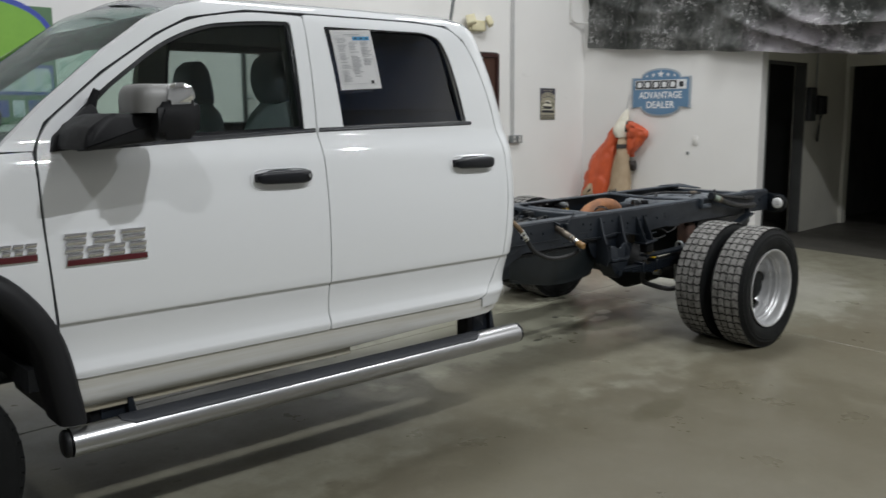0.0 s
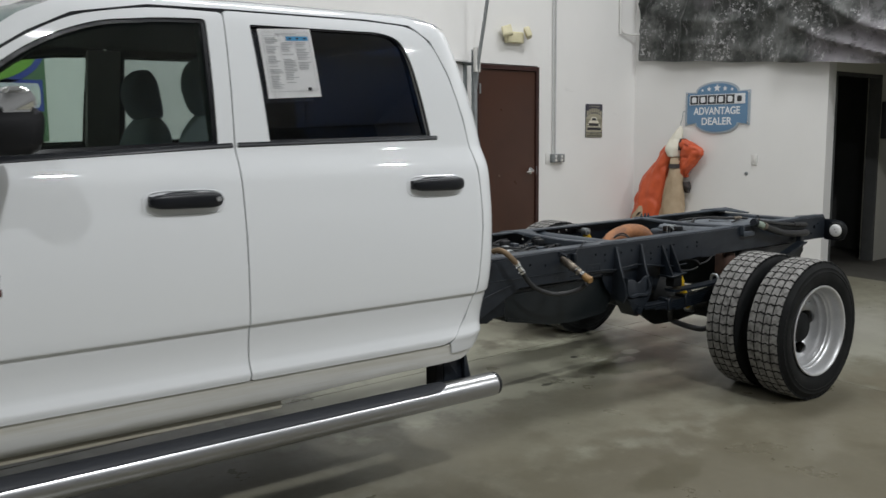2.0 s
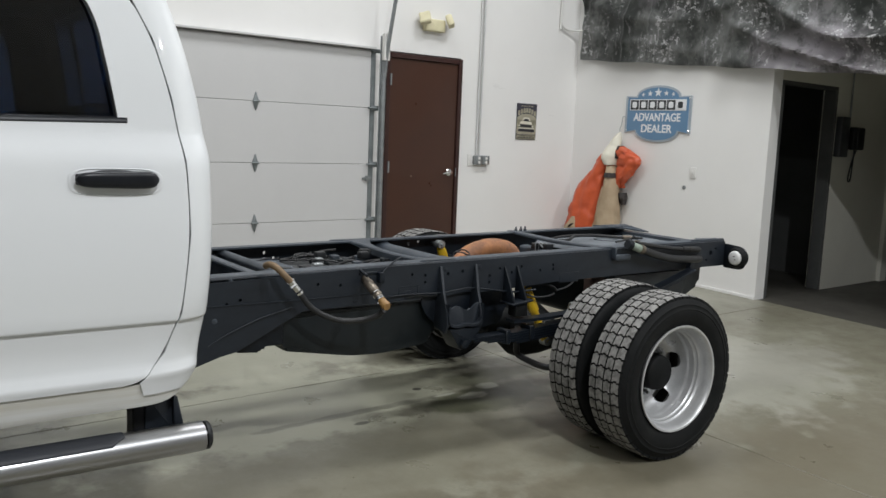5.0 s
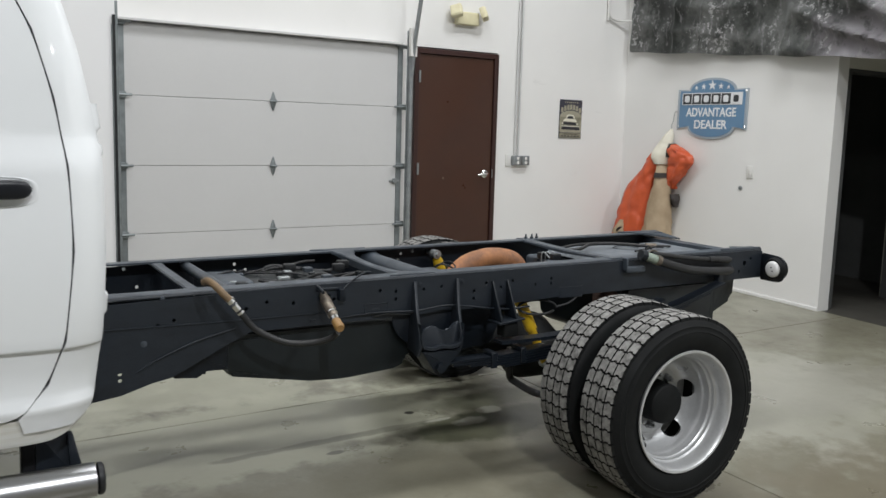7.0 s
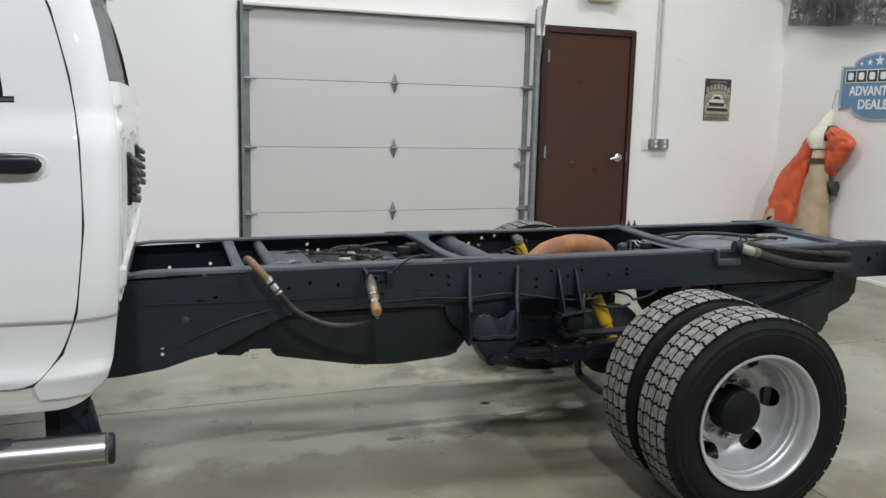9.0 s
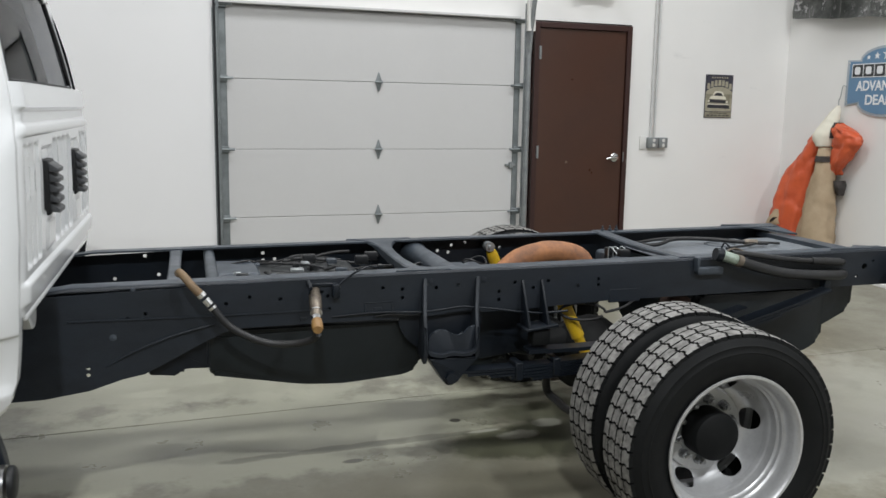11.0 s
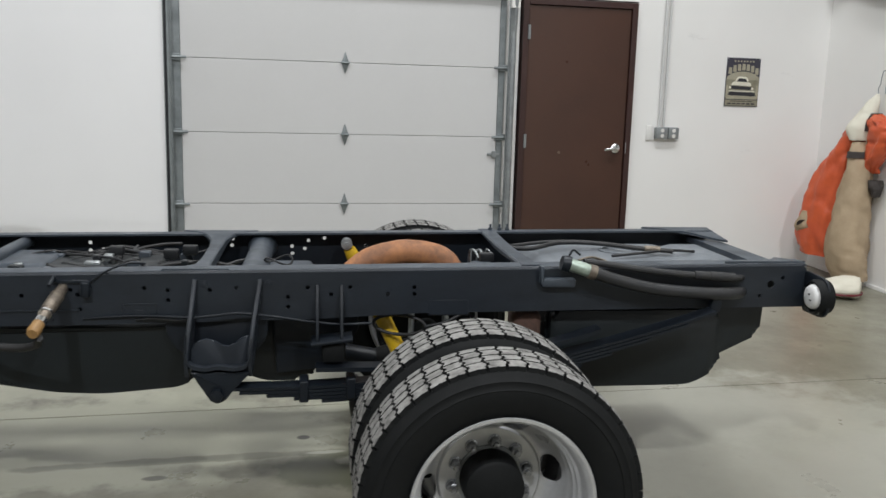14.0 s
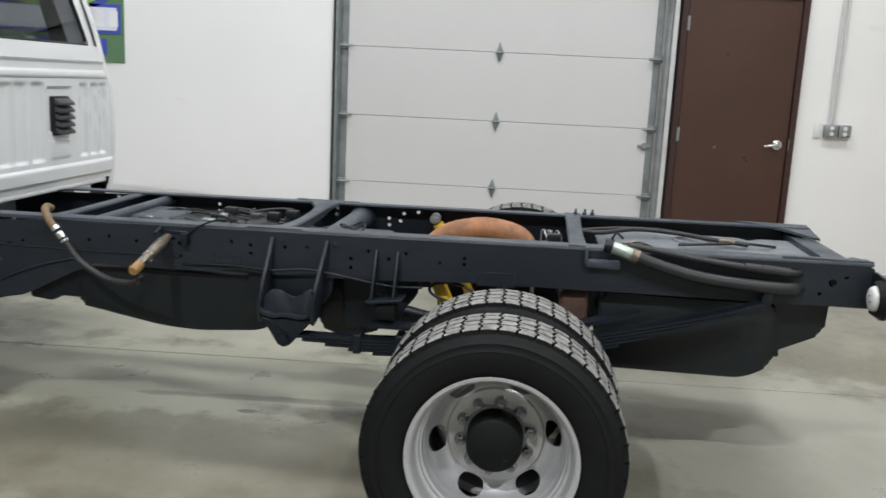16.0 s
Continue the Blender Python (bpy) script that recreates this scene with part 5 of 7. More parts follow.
def nose():
    g = fresh()
    box(g, -5.90, -5.80, -0.86, 0.86, 0.66, 1.26, 0.04, 3)
    gr = part("grille", g, CHROME, truck, "chrome front grille", 40)
    for z in (0.80, 0.95, 1.10):
        b = fresh()
        box(b, -5.915, -5.895, -0.58, 0.58, z - 0.045, z + 0.045, 0.01, 2)
        part("grille_slot", b, TRIM, gr, "", 40)
    for s in (-1, 1):
        h = fresh()
        box(h, -5.915, -5.85, s * 0.62, s * 0.90, 0.92, 1.18, 0.03, 3)
        part("headlight", h, LENS_WHITE, truck, "clear headlight", 40)
    bp = fresh()
    box(bp, -6.02, -5.82, -0.98, 0.98, 0.46, 0.68, 0.05, 3)
    part("bumper", bp, CHROME, truck, "chrome front bumper", 40)


nose()


def roof_lamps():
    for y in (-0.55, -0.2, 0.0, 0.2, 0.55):
        b = fresh()
        lathe(b, [(0.0, 0.055), (0.012, 0.05), (0.026, 0.028), (0.030, 0.0)], (0, 0, 0), "z", 16)
        for v in b.verts:
            v.co = Vector((v.co.x * 1.5 - 3.80, v.co.y * 0.6 + y, v.co.z + roof_place(0.13, 0.5 + y / 1.46)[2] - 0.004))
        part("clearance_lamp", b, TRIM if y else AMBER, truck, "dark roof clearance lamp", 60)


roof_lamps()


def cab_back():
    """The ribbed rear wall of the cab, with two louvred vents and the dark rear window."""
    ys = [-0.885 + 1.77 * i / 118 for i in range(119)]
    zs = [0.90 + 0.69 * j / 92 for j in range(93)]
    def ridge(v, a, b, soft):
        return min(max((v - a) / soft, 0), 1) * min(max((b - v) / soft, 0), 1)
    def relief(y, z):
        d = 0.0
        d += 0.016 * ridge(z, 1.505, 1.60, 0.008)
        d += 0.010 * ridge(z, 1.425, 1.470, 0.010)
        d += 0.014 * ridge(z, 0.925, 1.005, 0.010)
        a = abs(y)
        for c, w in ((0.06, 0.05), (0.19, 0.05), (0.60, 0.035), (0.70, 0.035), (0.79, 0.03)):
            d -= 0.016 * ridge(a, c - w, c + w, 0.008) * ridge(z, 1.03, 1.405, 0.014)
        d -= 0.012 * ridge(a, 0.265, 0.49, 0.010) * ridge(z, 1.165, 1.385, 0.010)
        d += 0.007 * ridge(a, 0.29, 0.465, 0.010) * ridge(z, 1.035, 1.135, 0.010)
        return d
    bm = fresh()
    def point(y, z):
        reach = half_width(rear_edge(z), z) + 0.004
        k = abs(y) / 0.885
        y *= reach / 0.885
        edge = min(1, max(0, (1 - k) / 0.06))
        return (rear_edge(z) + relief(y, z) * edge - 0.016 * (1 - edge) ** 2, y, z)
    g = [[bm.verts.new(point(y, z)) for z in zs] for y in ys]
    for i in range(len(ys) - 1):
        for j in range(len(zs) - 1):
            bm.faces.new((g[i][j], g[i + 1][j], g[i + 1][j + 1], g[i][j + 1]))
    back = part("cab_back_panel", bm, PAINT, truck, "white ribbed cab back panel", 35)
    lip = fresh()
    box(lip, -2.39, -2.278, -0.84, 0.84, 0.872, 0.902, 0.012, 3)
    part("lower_lip", lip, PAINT, back, "", 40)
    for y in (-0.62, 0.62):
        m = fresh()
        prism(m, rounded([(y - 0.10, 0.875), (y + 0.10, 0.875), (y + 0.06, 0.80), (y - 0.02, 0.80)], 0.015, 3), -2.37, -2.30, "x", 0.005)
        part("body_mount", m, PAINT, back, "", 40)
    for s in (-1, 1):
        v = fresh()
        c = 0.378 * s
        xv = rear_edge(1.27)
        box(v, xv - 0.02, xv + 0.012, c - 0.074, c + 0.074, 1.150, 1.340, 0.01, 2)
        vent = part("vent", v, TRIM, truck, "black plastic cab vent", 40)
        for k in range(5):
            z = 1.313 - k * 0.0345
            lv = fresh()
            prism(lv, [(xv + 0.010, z + 0.018), (xv + 0.040, z - 0.004), (xv + 0.040, z - 0.016), (xv + 0.010, z - 0.012)], c - 0.067, c + 0.067, "y", 0.003)
            # (x, z) outline
            part("louvre", lv, LOUVRE, vent, "", 40)
    def glass_place(u, v):
        z = 1.592 + 0.375 * v
        s = 2 * u - 1
        return (rear_edge(z) - 0.004 + 0.03 * (1 - s * s) - 0.03, s * (0.735 - 0.115 * v), z)
    rg = surface_grid("rear_window", glass_place, 16, 8, REAR_TINT, "dark tinted rear window", 0.005)
    rg.visible_shadow = False
    rim = fresh()
    pts = [(0.0, 0.0), (1.0, 0.0), (1.0, 1.0), (0.0, 1.0), (0.0, 0.0)]
    path = []
    for (a, b), (c, d) in zip(pts, pts[1:]):
        path += [Vector(glass_place(a + (c - a) * k / 10, b + (d - b) * k / 10)) + Vector((0.003, 0, 0)) for k in range(10)]
    tube(rim, path + [path[0]], 0.010, 6)
    part("window_seal", rim, TRIM, rg, "", 60)
    for s in (-1, 1):
        p = fresh()
        rows = []
        for k in range(9):
            z = 1.585 + 0.40 * k / 8
            x = rear_edge(z)
            rows.append([p.verts.new(q) for q in ((x - 0.11, s * (half_width(x - 0.11, z) - 0.004), z), (x - 0.02, s * (half_width(x - 0.02, z) - 0.003), z), (x - 0.028, s * (0.735 - 0.115 * k / 8), z), (x - 0.11, s * (0.70 - 0.115 * k / 8), z))])
        for a, b in zip(rows, rows[1:]):
            for i in range(3):
                p.faces.new((a[i], b[i], b[i + 1], a[i + 1]))
        part("rear_pillar", p, PAINT, truck, "", 50)
    t = fresh()
    box(t, -2.455, -2.375, -0.66, 0.66, 1.955, 2.01, 0.02, 3)
    part("rear_header", t, PAINT, truck, "", 40)


cab_back()


def interior():
    f = fresh()
    box(f, -4.66, -2.44, -0.88, 0.88, 0.60, 0.68)
    part("cab_floor", f, INTERIOR, truck)
    d = fresh()
    prism(d, rounded([(-4.95, 1.0), (-4.40, 0.95), (-4.34, 1.20), (-4.42, 1.36), (-4.62, 1.42), (-4.95, 1.42)], 0.05, 4), -0.86, 0.86, "y")
    part("dashboard", d, INTERIOR, truck, "dark grey dashboard", 40)
    h = fresh()
    prism(h, [(-4.0, 1.975), (-3.9, 2.015), (-2.45, 2.015), (-2.38, 1.97), (-2.45, 1.99), (-3.85, 1.99)], -0.72, 0.72, "y")
    part("headliner", h, HEADLINER, truck)
    for s in (-1, 1):
        t = fresh()
        prism(t, [(-4.5, 0.68), (-2.45, 0.68), (-2.42, 1.48), (-4.45, 1.48)], s * 0.86, s * 0.90, "y")
        part("door_trim", t, INTERIOR, truck)
        a = fresh()
        tube(a, [(-4.55, s * 0.86, 1.47), (-4.3, s * 0.81, 1.70), (-4.05, s * 0.75, 1.88), (-3.85, s * 0.72, 1.94)], 0.035, 8)
        part("pillar_trim", a, INTERIOR, truck, "", 60)
    w = fresh()
    ring = [Vector((-4.22 + 0.06 * math.sin(a), -0.42 + 0.19 * math.cos(a), 1.22 + 0.18 * math.sin(a))) for a in (2 * math.pi * k / 28 for k in range(29))]
    tube(w, ring, 0.014, 8)
    tube(w, [(-4.22, -0.42, 1.22), (-4.42, -0.42, 1.14)], 0.03, 10)
    part("steering_wheel", w, INTERIOR, truck, "", 60)

    def cushion(rings, material, name, parent, label=""):
        """rings: (x, z, half depth, half width), rounded boxes stacked along a line, at y = 0"""
        b, loops = fresh(), []
        P, Q = curve_points([(r[0], r[1], 0) for r in rings], 4), curve_points([(r[2], r[3], 0) for r in rings], 4)
        for p, q in zip(P, Q):
            loops.append([b.verts.new((p.x + q.x * math.copysign(abs(math.cos(a)) ** 0.55, math.cos(a)), q.y * math.copysign(abs(math.sin(a)) ** 0.55, math.sin(a)), p.y)) for a in (2 * math.pi * k / 24 for k in range(24))])
        for u, v in zip(loops, loops[1:]):
            for k in range(24):
                b.faces.new((u[k], u[(k + 1) % 24], v[(k + 1) % 24], v[k]))
        b.faces.new(loops[0][::-1]), b.faces.new(loops[-1])
        return part(name, b, material, parent, label, 60)

    for y in (-0.43, 0.43):
        seat = cushion([(-3.85, 0.80, 0.24, 0.25), (-3.85, 0.92, 0.26, 0.27), (-3.86, 1.0, 0.24, 0.25), (-3.86, 1.02, 0.15, 0.18)], SEAT, "front_seat", truck, "blue-grey cloth front seat")
        seat.location = (0.21, y, 0.06)
        cushion([(-3.66, 0.95, 0.08, 0.23), (-3.62, 1.15, 0.09, 0.26), (-3.58, 1.35, 0.09, 0.25), (-3.555, 1.50, 0.075, 0.21), (-3.55, 1.575, 0.035, 0.13)], SEAT, "seat_back", seat, "")
        cushion([(-3.545, 1.555, 0.03, 0.09), (-3.555, 1.59, 0.065, 0.125), (-3.575, 1.68, 0.075, 0.13), (-3.575, 1.76, 0.06, 0.115), (-3.57, 1.80, 0.025, 0.08)], SEAT_DARK, "head_rest", seat, "dark head rest")
        for dy in (-0.05, 0.05):
            p = fresh()
            tube(p, [(-3.555, dy, 1.50), (-3.555, dy, 1.60)], 0.008, 8)
            part("head_rest_post", p, STEEL, seat, "", 60)
    bench = fresh()
    box(bench, -3.02, -2.55, -0.80, 0.80, 0.68, 1.02, 0.05, 3)
    bench = part("rear_bench", bench, SEAT, truck, "blue-grey rear bench", 50)
    b = fresh()
    box(b, -2.60, -2.44, -0.80, 0.80, 0.98, 1.50, 0.06, 3)
    part("bench_back", b, SEAT, bench, "", 50)


interior()


def mirror(side):
    s = side
    b = fresh()
    prism(b, [(-4.550, 1.450), (-4.533, 1.503), (-4.48, 1.548), (-4.405, 1.612), (-4.385, 1.60), (-4.355, 1.52), (-4.33, 1.468)], s * 0.915, s * 0.965, "y", 0.006)
    base = part("side_mirror", b, BLACK_PLASTIC, truck, "black towing mirror with a grey shell", 40)
    a = fresh()
    prism(a, rounded([(-4.535, 1.457), (-4.25, 1.489), (-4.235, 1.575), (-4.44, 1.580), (-4.515, 1.53)], 0.02, 3), s * 0.93, s * 1.24, "y", 0.016)
    part("mirror_arm", a, BLACK_PLASTIC, base, "", 60)
    lo = fresh()
    prism(lo, rounded([(-4.31, 1.489), (-4.170, 1.494), (-4.158, 1.595), (-4.172, 1.622), (-4.31, 1.615)], [0.03, 0.03, 0.03, 0.02, 0.02], 5), s * 1.11, s * 1.305, "y", 0.028)
    part("mirror_housing", lo, BLACK_PLASTIC, base, "", 70)
    post = fresh()
    tube(post, [(-4.405, s * 0.93, 1.575), (-4.375, s * 0.945, 1.665)], [0.022, 0.012], 10)
    part("mirror_post", post, BLACK_PLASTIC, base, "", 50)
    # domed shell: stacked rounded outlines, drawn in towards the top
    c, loops = fresh(), []
    for k in range(7):
        h = k / 6
        pull = 1 - 0.55 * max(0, h - 0.25) ** 2.2
        z = 1.580 + 0.095 * (1 - (1 - h) ** 1.6)
        loops.append([c.verts.new((-4.272 + 0.098 * pull * math.copysign(abs(math.cos(t)) ** 0.5, math.cos(t)), s * (1.185 + 0.112 * pull * math.copysign(abs(math.sin(t)) ** 0.5, math.sin(t))), z)) for t in (2 * math.pi * i / 32 for i in range(32))])
    for u, v in zip(loops, loops[1:]):
        for i in range(32):
            c.faces.new((u[i], u[(i + 1) % 32], v[(i + 1) % 32], v[i]))
    c.faces.new(loops[0]), c.faces.new(loops[-1])
    part("mirror_shell", c, MIRROR_CAP, base, "grey mirror shell", 50)
    l = fresh()
    prism(l, rounded([(-4.280, 1.606), (-4.176, 1.610), (-4.180, 1.652), (-4.200, 1.679), (-4.262, 1.677)], 0.018, 4), s * 1.215, s * 1.306, "y", 0.014)
    part("marker_lens", l, CHROME, base, "clear marker lens", 50)


mirror(-1)
mirror(1)


def badge(name, x0, x1, z0, z1, rows, red):
    """Flat raised chrome bars over a dark red strip with a chrome edge, fixed to the near side."""
    def w(z):
        return half_width((x0 + x1) / 2, z)
    b = fresh()
    prism(b, [(x0, z0 - 0.002), (x1 + 0.002, z0 - 0.002), (x1 + 0.002, z0 + red + 0.002), (x0 + 0.004, z0 + red + 0.002)], -w(z0) - 0.006, -w(z0) + 0.006, "y", 0.001)
    ob = part(name, b, BADGE, truck, "chrome badge bars over a dark red strip", 40)
    b = fresh()
    prism(b, [(x0 + 0.003, z0), (x1, z0), (x1, z0 + red), (x0 + 0.006, z0 + red)], -w(z0) - 0.0085, -w(z0) - 0.005, "y", 0.001)
    part("red_strip", b, BADGE_RED, ob, "dark red strip", 40)
    top, h = z1, (z1 - z0 - red) / len(rows)
    for row in rows:
        for a, c in row:
            a, c = x0 + (x1 - x0) * a, x0 + (x1 - x0) * c
            for lo, hi, ins in ((0.58, 0.92, 0.0), (0.06, 0.44, 0.003)):
                b = fresh()
                zl, zh = top - h + h * lo, top - h + h * hi
                prism(b, [(a + ins, zl), (c - ins, zl), (c - ins + 0.004, zh), (a + ins + 0.004, zh)], -w(top) - 0.011, -w(top) + 0.006, "y", 0.003)
                part("badge_bar", b, BADGE, ob, "", 30)
        top -= h
    return ob


badge("door_badge", -4.545, -4.258, 1.060, 1.176, (((0.0, 0.26), (0.33, 0.61), (0.68, 0.99)), ((0.0, 0.21), (0.25, 0.46), (0.51, 0.72), (0.77, 0.99))), 0.020)
badge("fender_badge", -4.785, -4.635, 1.090, 1.155, (((0.0, 0.20), (0.24, 0.46), (0.50, 0.72), (0.76, 1.0)),), 0.022)


def window_sticker():
    def place(u, v):
        x = -3.303 + 0.222 * u - 0.004 * v + 0.02 * 0
        z = 1.938 + 0.012 * u - 0.262 * v
        return Vector((x + 0.008 * v, -half_width(x, z) - 0.001, z))
    bm = fresh()
    n = 8
    g = [[bm.verts.new(place(i / n, j / n)) for j in range(n + 1)] for i in range(n + 1)]
    for i in range(n):
        for j in range(n):
            bm.faces.new((g[i][j], g[i + 1][j], g[i + 1][j + 1], g[i][j + 1]))
    bmesh.ops.solidify(bm, geom=list(bm.faces), thickness=0.0012)
    st = part("window_sheet", bm, PAPER, truck, "white printed sheet on the rear side glass", 30)
    def bar(u0, u1, v0, v1, m, off=0.003):
        b = fresh()
        vs = [b.verts.new(place(u, v) + Vector((0, -off, 0))) for u, v in ((u0, v0), (u1, v0), (u1, v1), (u0, v1))]
        b.faces.new(vs)
        bmesh.ops.solidify(b, geom=list(b.faces), thickness=0.0006)
        part("print_bar", b, m, st)
    for u0, u1, v0, v1 in ((0.06, 0.94, 0.045, 0.050), (0.06, 0.94, 0.905, 0.910), (0.06, 0.066, 0.045, 0.91), (0.934, 0.94, 0.045, 0.91), (0.06, 0.94, 0.100, 0.104)):
        bar(u0, u1, v0, v1, INK)
    bar(0.50, 0.92, 0.112, 0.175, INK_BLUE, 0.0025)
    for u in (0.55, 0.69, 0.83):
        bar(u, u + 0.05, 0.132, 0.155, INK_DARK)
    bar(0.30, 0.70, 0.066, 0.084, INK)
    rnd = random.Random(5)
    for c0, c1, v0, v1 in ((0.10, 0.34, 0.13, 0.86), (0.38, 0.62, 0.20, 0.80), (0.66, 0.91, 0.20, 0.62)):
        v = v0
        while v < v1:
            if rnd.random() < 0.88:
                bar(c0, c0 + (c1 - c0) * rnd.uniform(0.55, 1.0), v, v + 0.011, INK)
            v += 0.024
    bar(0.76, 0.83, 0.86, 0.915, INK_DARK)


window_sticker()


def side_step():
    y = -1.012
    p = [(-4.575 + 2.245 * k / 12, y, 0.431 + 0.008 * k / 12) for k in range(13)]
    b = fresh()
    tube(b, p, 0.052, 24)
    for v in b.verts:
        v.co.y = y + (v.co.y - y) * 1.12
    bar = part("side_step", b, STEP_CHROME, truck, "satin chrome side step bar", 60)
    for x, d, z in ((-4.582, -1, 0.431), (-2.322, 1, 0.439)):
        c = fresh()
        lathe(c, [(0.0, 0.050), (0.012 * d, 0.050), (0.018 * d, 0.043), (0.018 * d, 0.0)], (x, y, z), "x", 20)
        part("end_cap", c, TRIM, bar, "black end cap", 50)
    # rubber pad wrapped over the top of the tube
    t, rows, n = fresh(), [], 40
    for i in range(n + 1):
        x = -4.40 + 1.80 * i / n
        z = 0.431 + 0.008 * (x + 4.575) / 2.245
        end = min(1.0, min(i, n - i) / 1.5 + 0.4)
        mid, half = radians(84), radians(50) * end
        arc = [(mid - half, 0.0518), (mid - half, 0.0548), (mid - half * 0.94, 0.0562)]
        arc += [(mid - half * 0.9 + half * 1.8 * k / 8, 0.0568 + 0.0012 * (k % 2)) for k in range(9)]
        arc += [(mid + half * 0.94, 0.0562), (mid + half, 0.0548), (mid + half, 0.0518)]
        rows.append([t.verts.new((x, y - 1.12 * r * math.cos(a), z + r * math.sin(a))) for a, r in arc])
    for u, v in zip(rows, rows[1:]):
        for k in range(len(u) - 1):
            t.faces.new((u[k], v[k], v[k + 1], u[k + 1]))
    t.faces.new(rows[0])
    t.faces.new(rows[-1][::-1])
    bmesh.ops.recalc_face_normals(t, faces=t.faces)
    part("step_pad", t, STEP_PAD, bar, "blue-black ribbed rubber step pad", 40)
    for x, yf in ((-4.425, -0.90), (-2.485, -0.865)):
        k = fresh()
        prism(k, rounded([(x, 0.385), (x + 0.130, 0.385), (x + 0.118, 0.455), (x + 0.092, 0.56), (x + 0.002, 0.565)], 0.008, 3), yf, yf + 0.07, "y", 0.006)
        m = part("step_bracket", k, RAIL, truck, "blue-black step bracket", 40)
        q = fresh()
        prism(q, rounded([(x + 0.10, 0.40), (x + 0.142, 0.40), (x + 0.108, 0.555), (x + 0.094, 0.555)], 0.004, 2), yf - 0.028, yf + 0.002, "y", 0.003)
        part("bracket_flange", q, RAIL, m, "", 40)
        q = fresh()
        box(q, x - 0.040, x + 0.004, yf + 0.005, yf + 0.085, 0.395, 0.575, 0.005, 1)
        part("bracket_plate", q, BLACK_PLASTIC, m)
        q = fresh()
        box(q, x - 0.03, x + 0.135, -0.985, yf + 0.06, 0.392, 0.412, 0.004, 1)
        part("bracket_arm", q, BLACK_PLASTIC, m)
        q = fresh()
        box(q, x - 0.042, x + 0.10, yf + 0.008, yf + 0.10, 0.548, 0.60, 0.005, 1)
        part("bracket_head", q, BLACK_PLASTIC, m)


side_step()


# ---- chassis ----
def circle(x, z, r, n=10):
    return [(x + r * math.cos(2 * math.pi * k / n), z + r * math.sin(2 * math.pi * k / n)) for k in range(n)]


RAIL_BOTTOM = ((1.30, 0.765), (0.6, 0.760), (-0.15, 0.752), (-0.5, 0.735), (-1.0, 0.725), (-1.66, 0.718), (-1.78, 0.662), (-1.90, 0.600), (-1.97, 0.566), (-2.045, 0.552), (-2.158, 0.517), (-2.31, 0.496), (-3.3, 0.48))


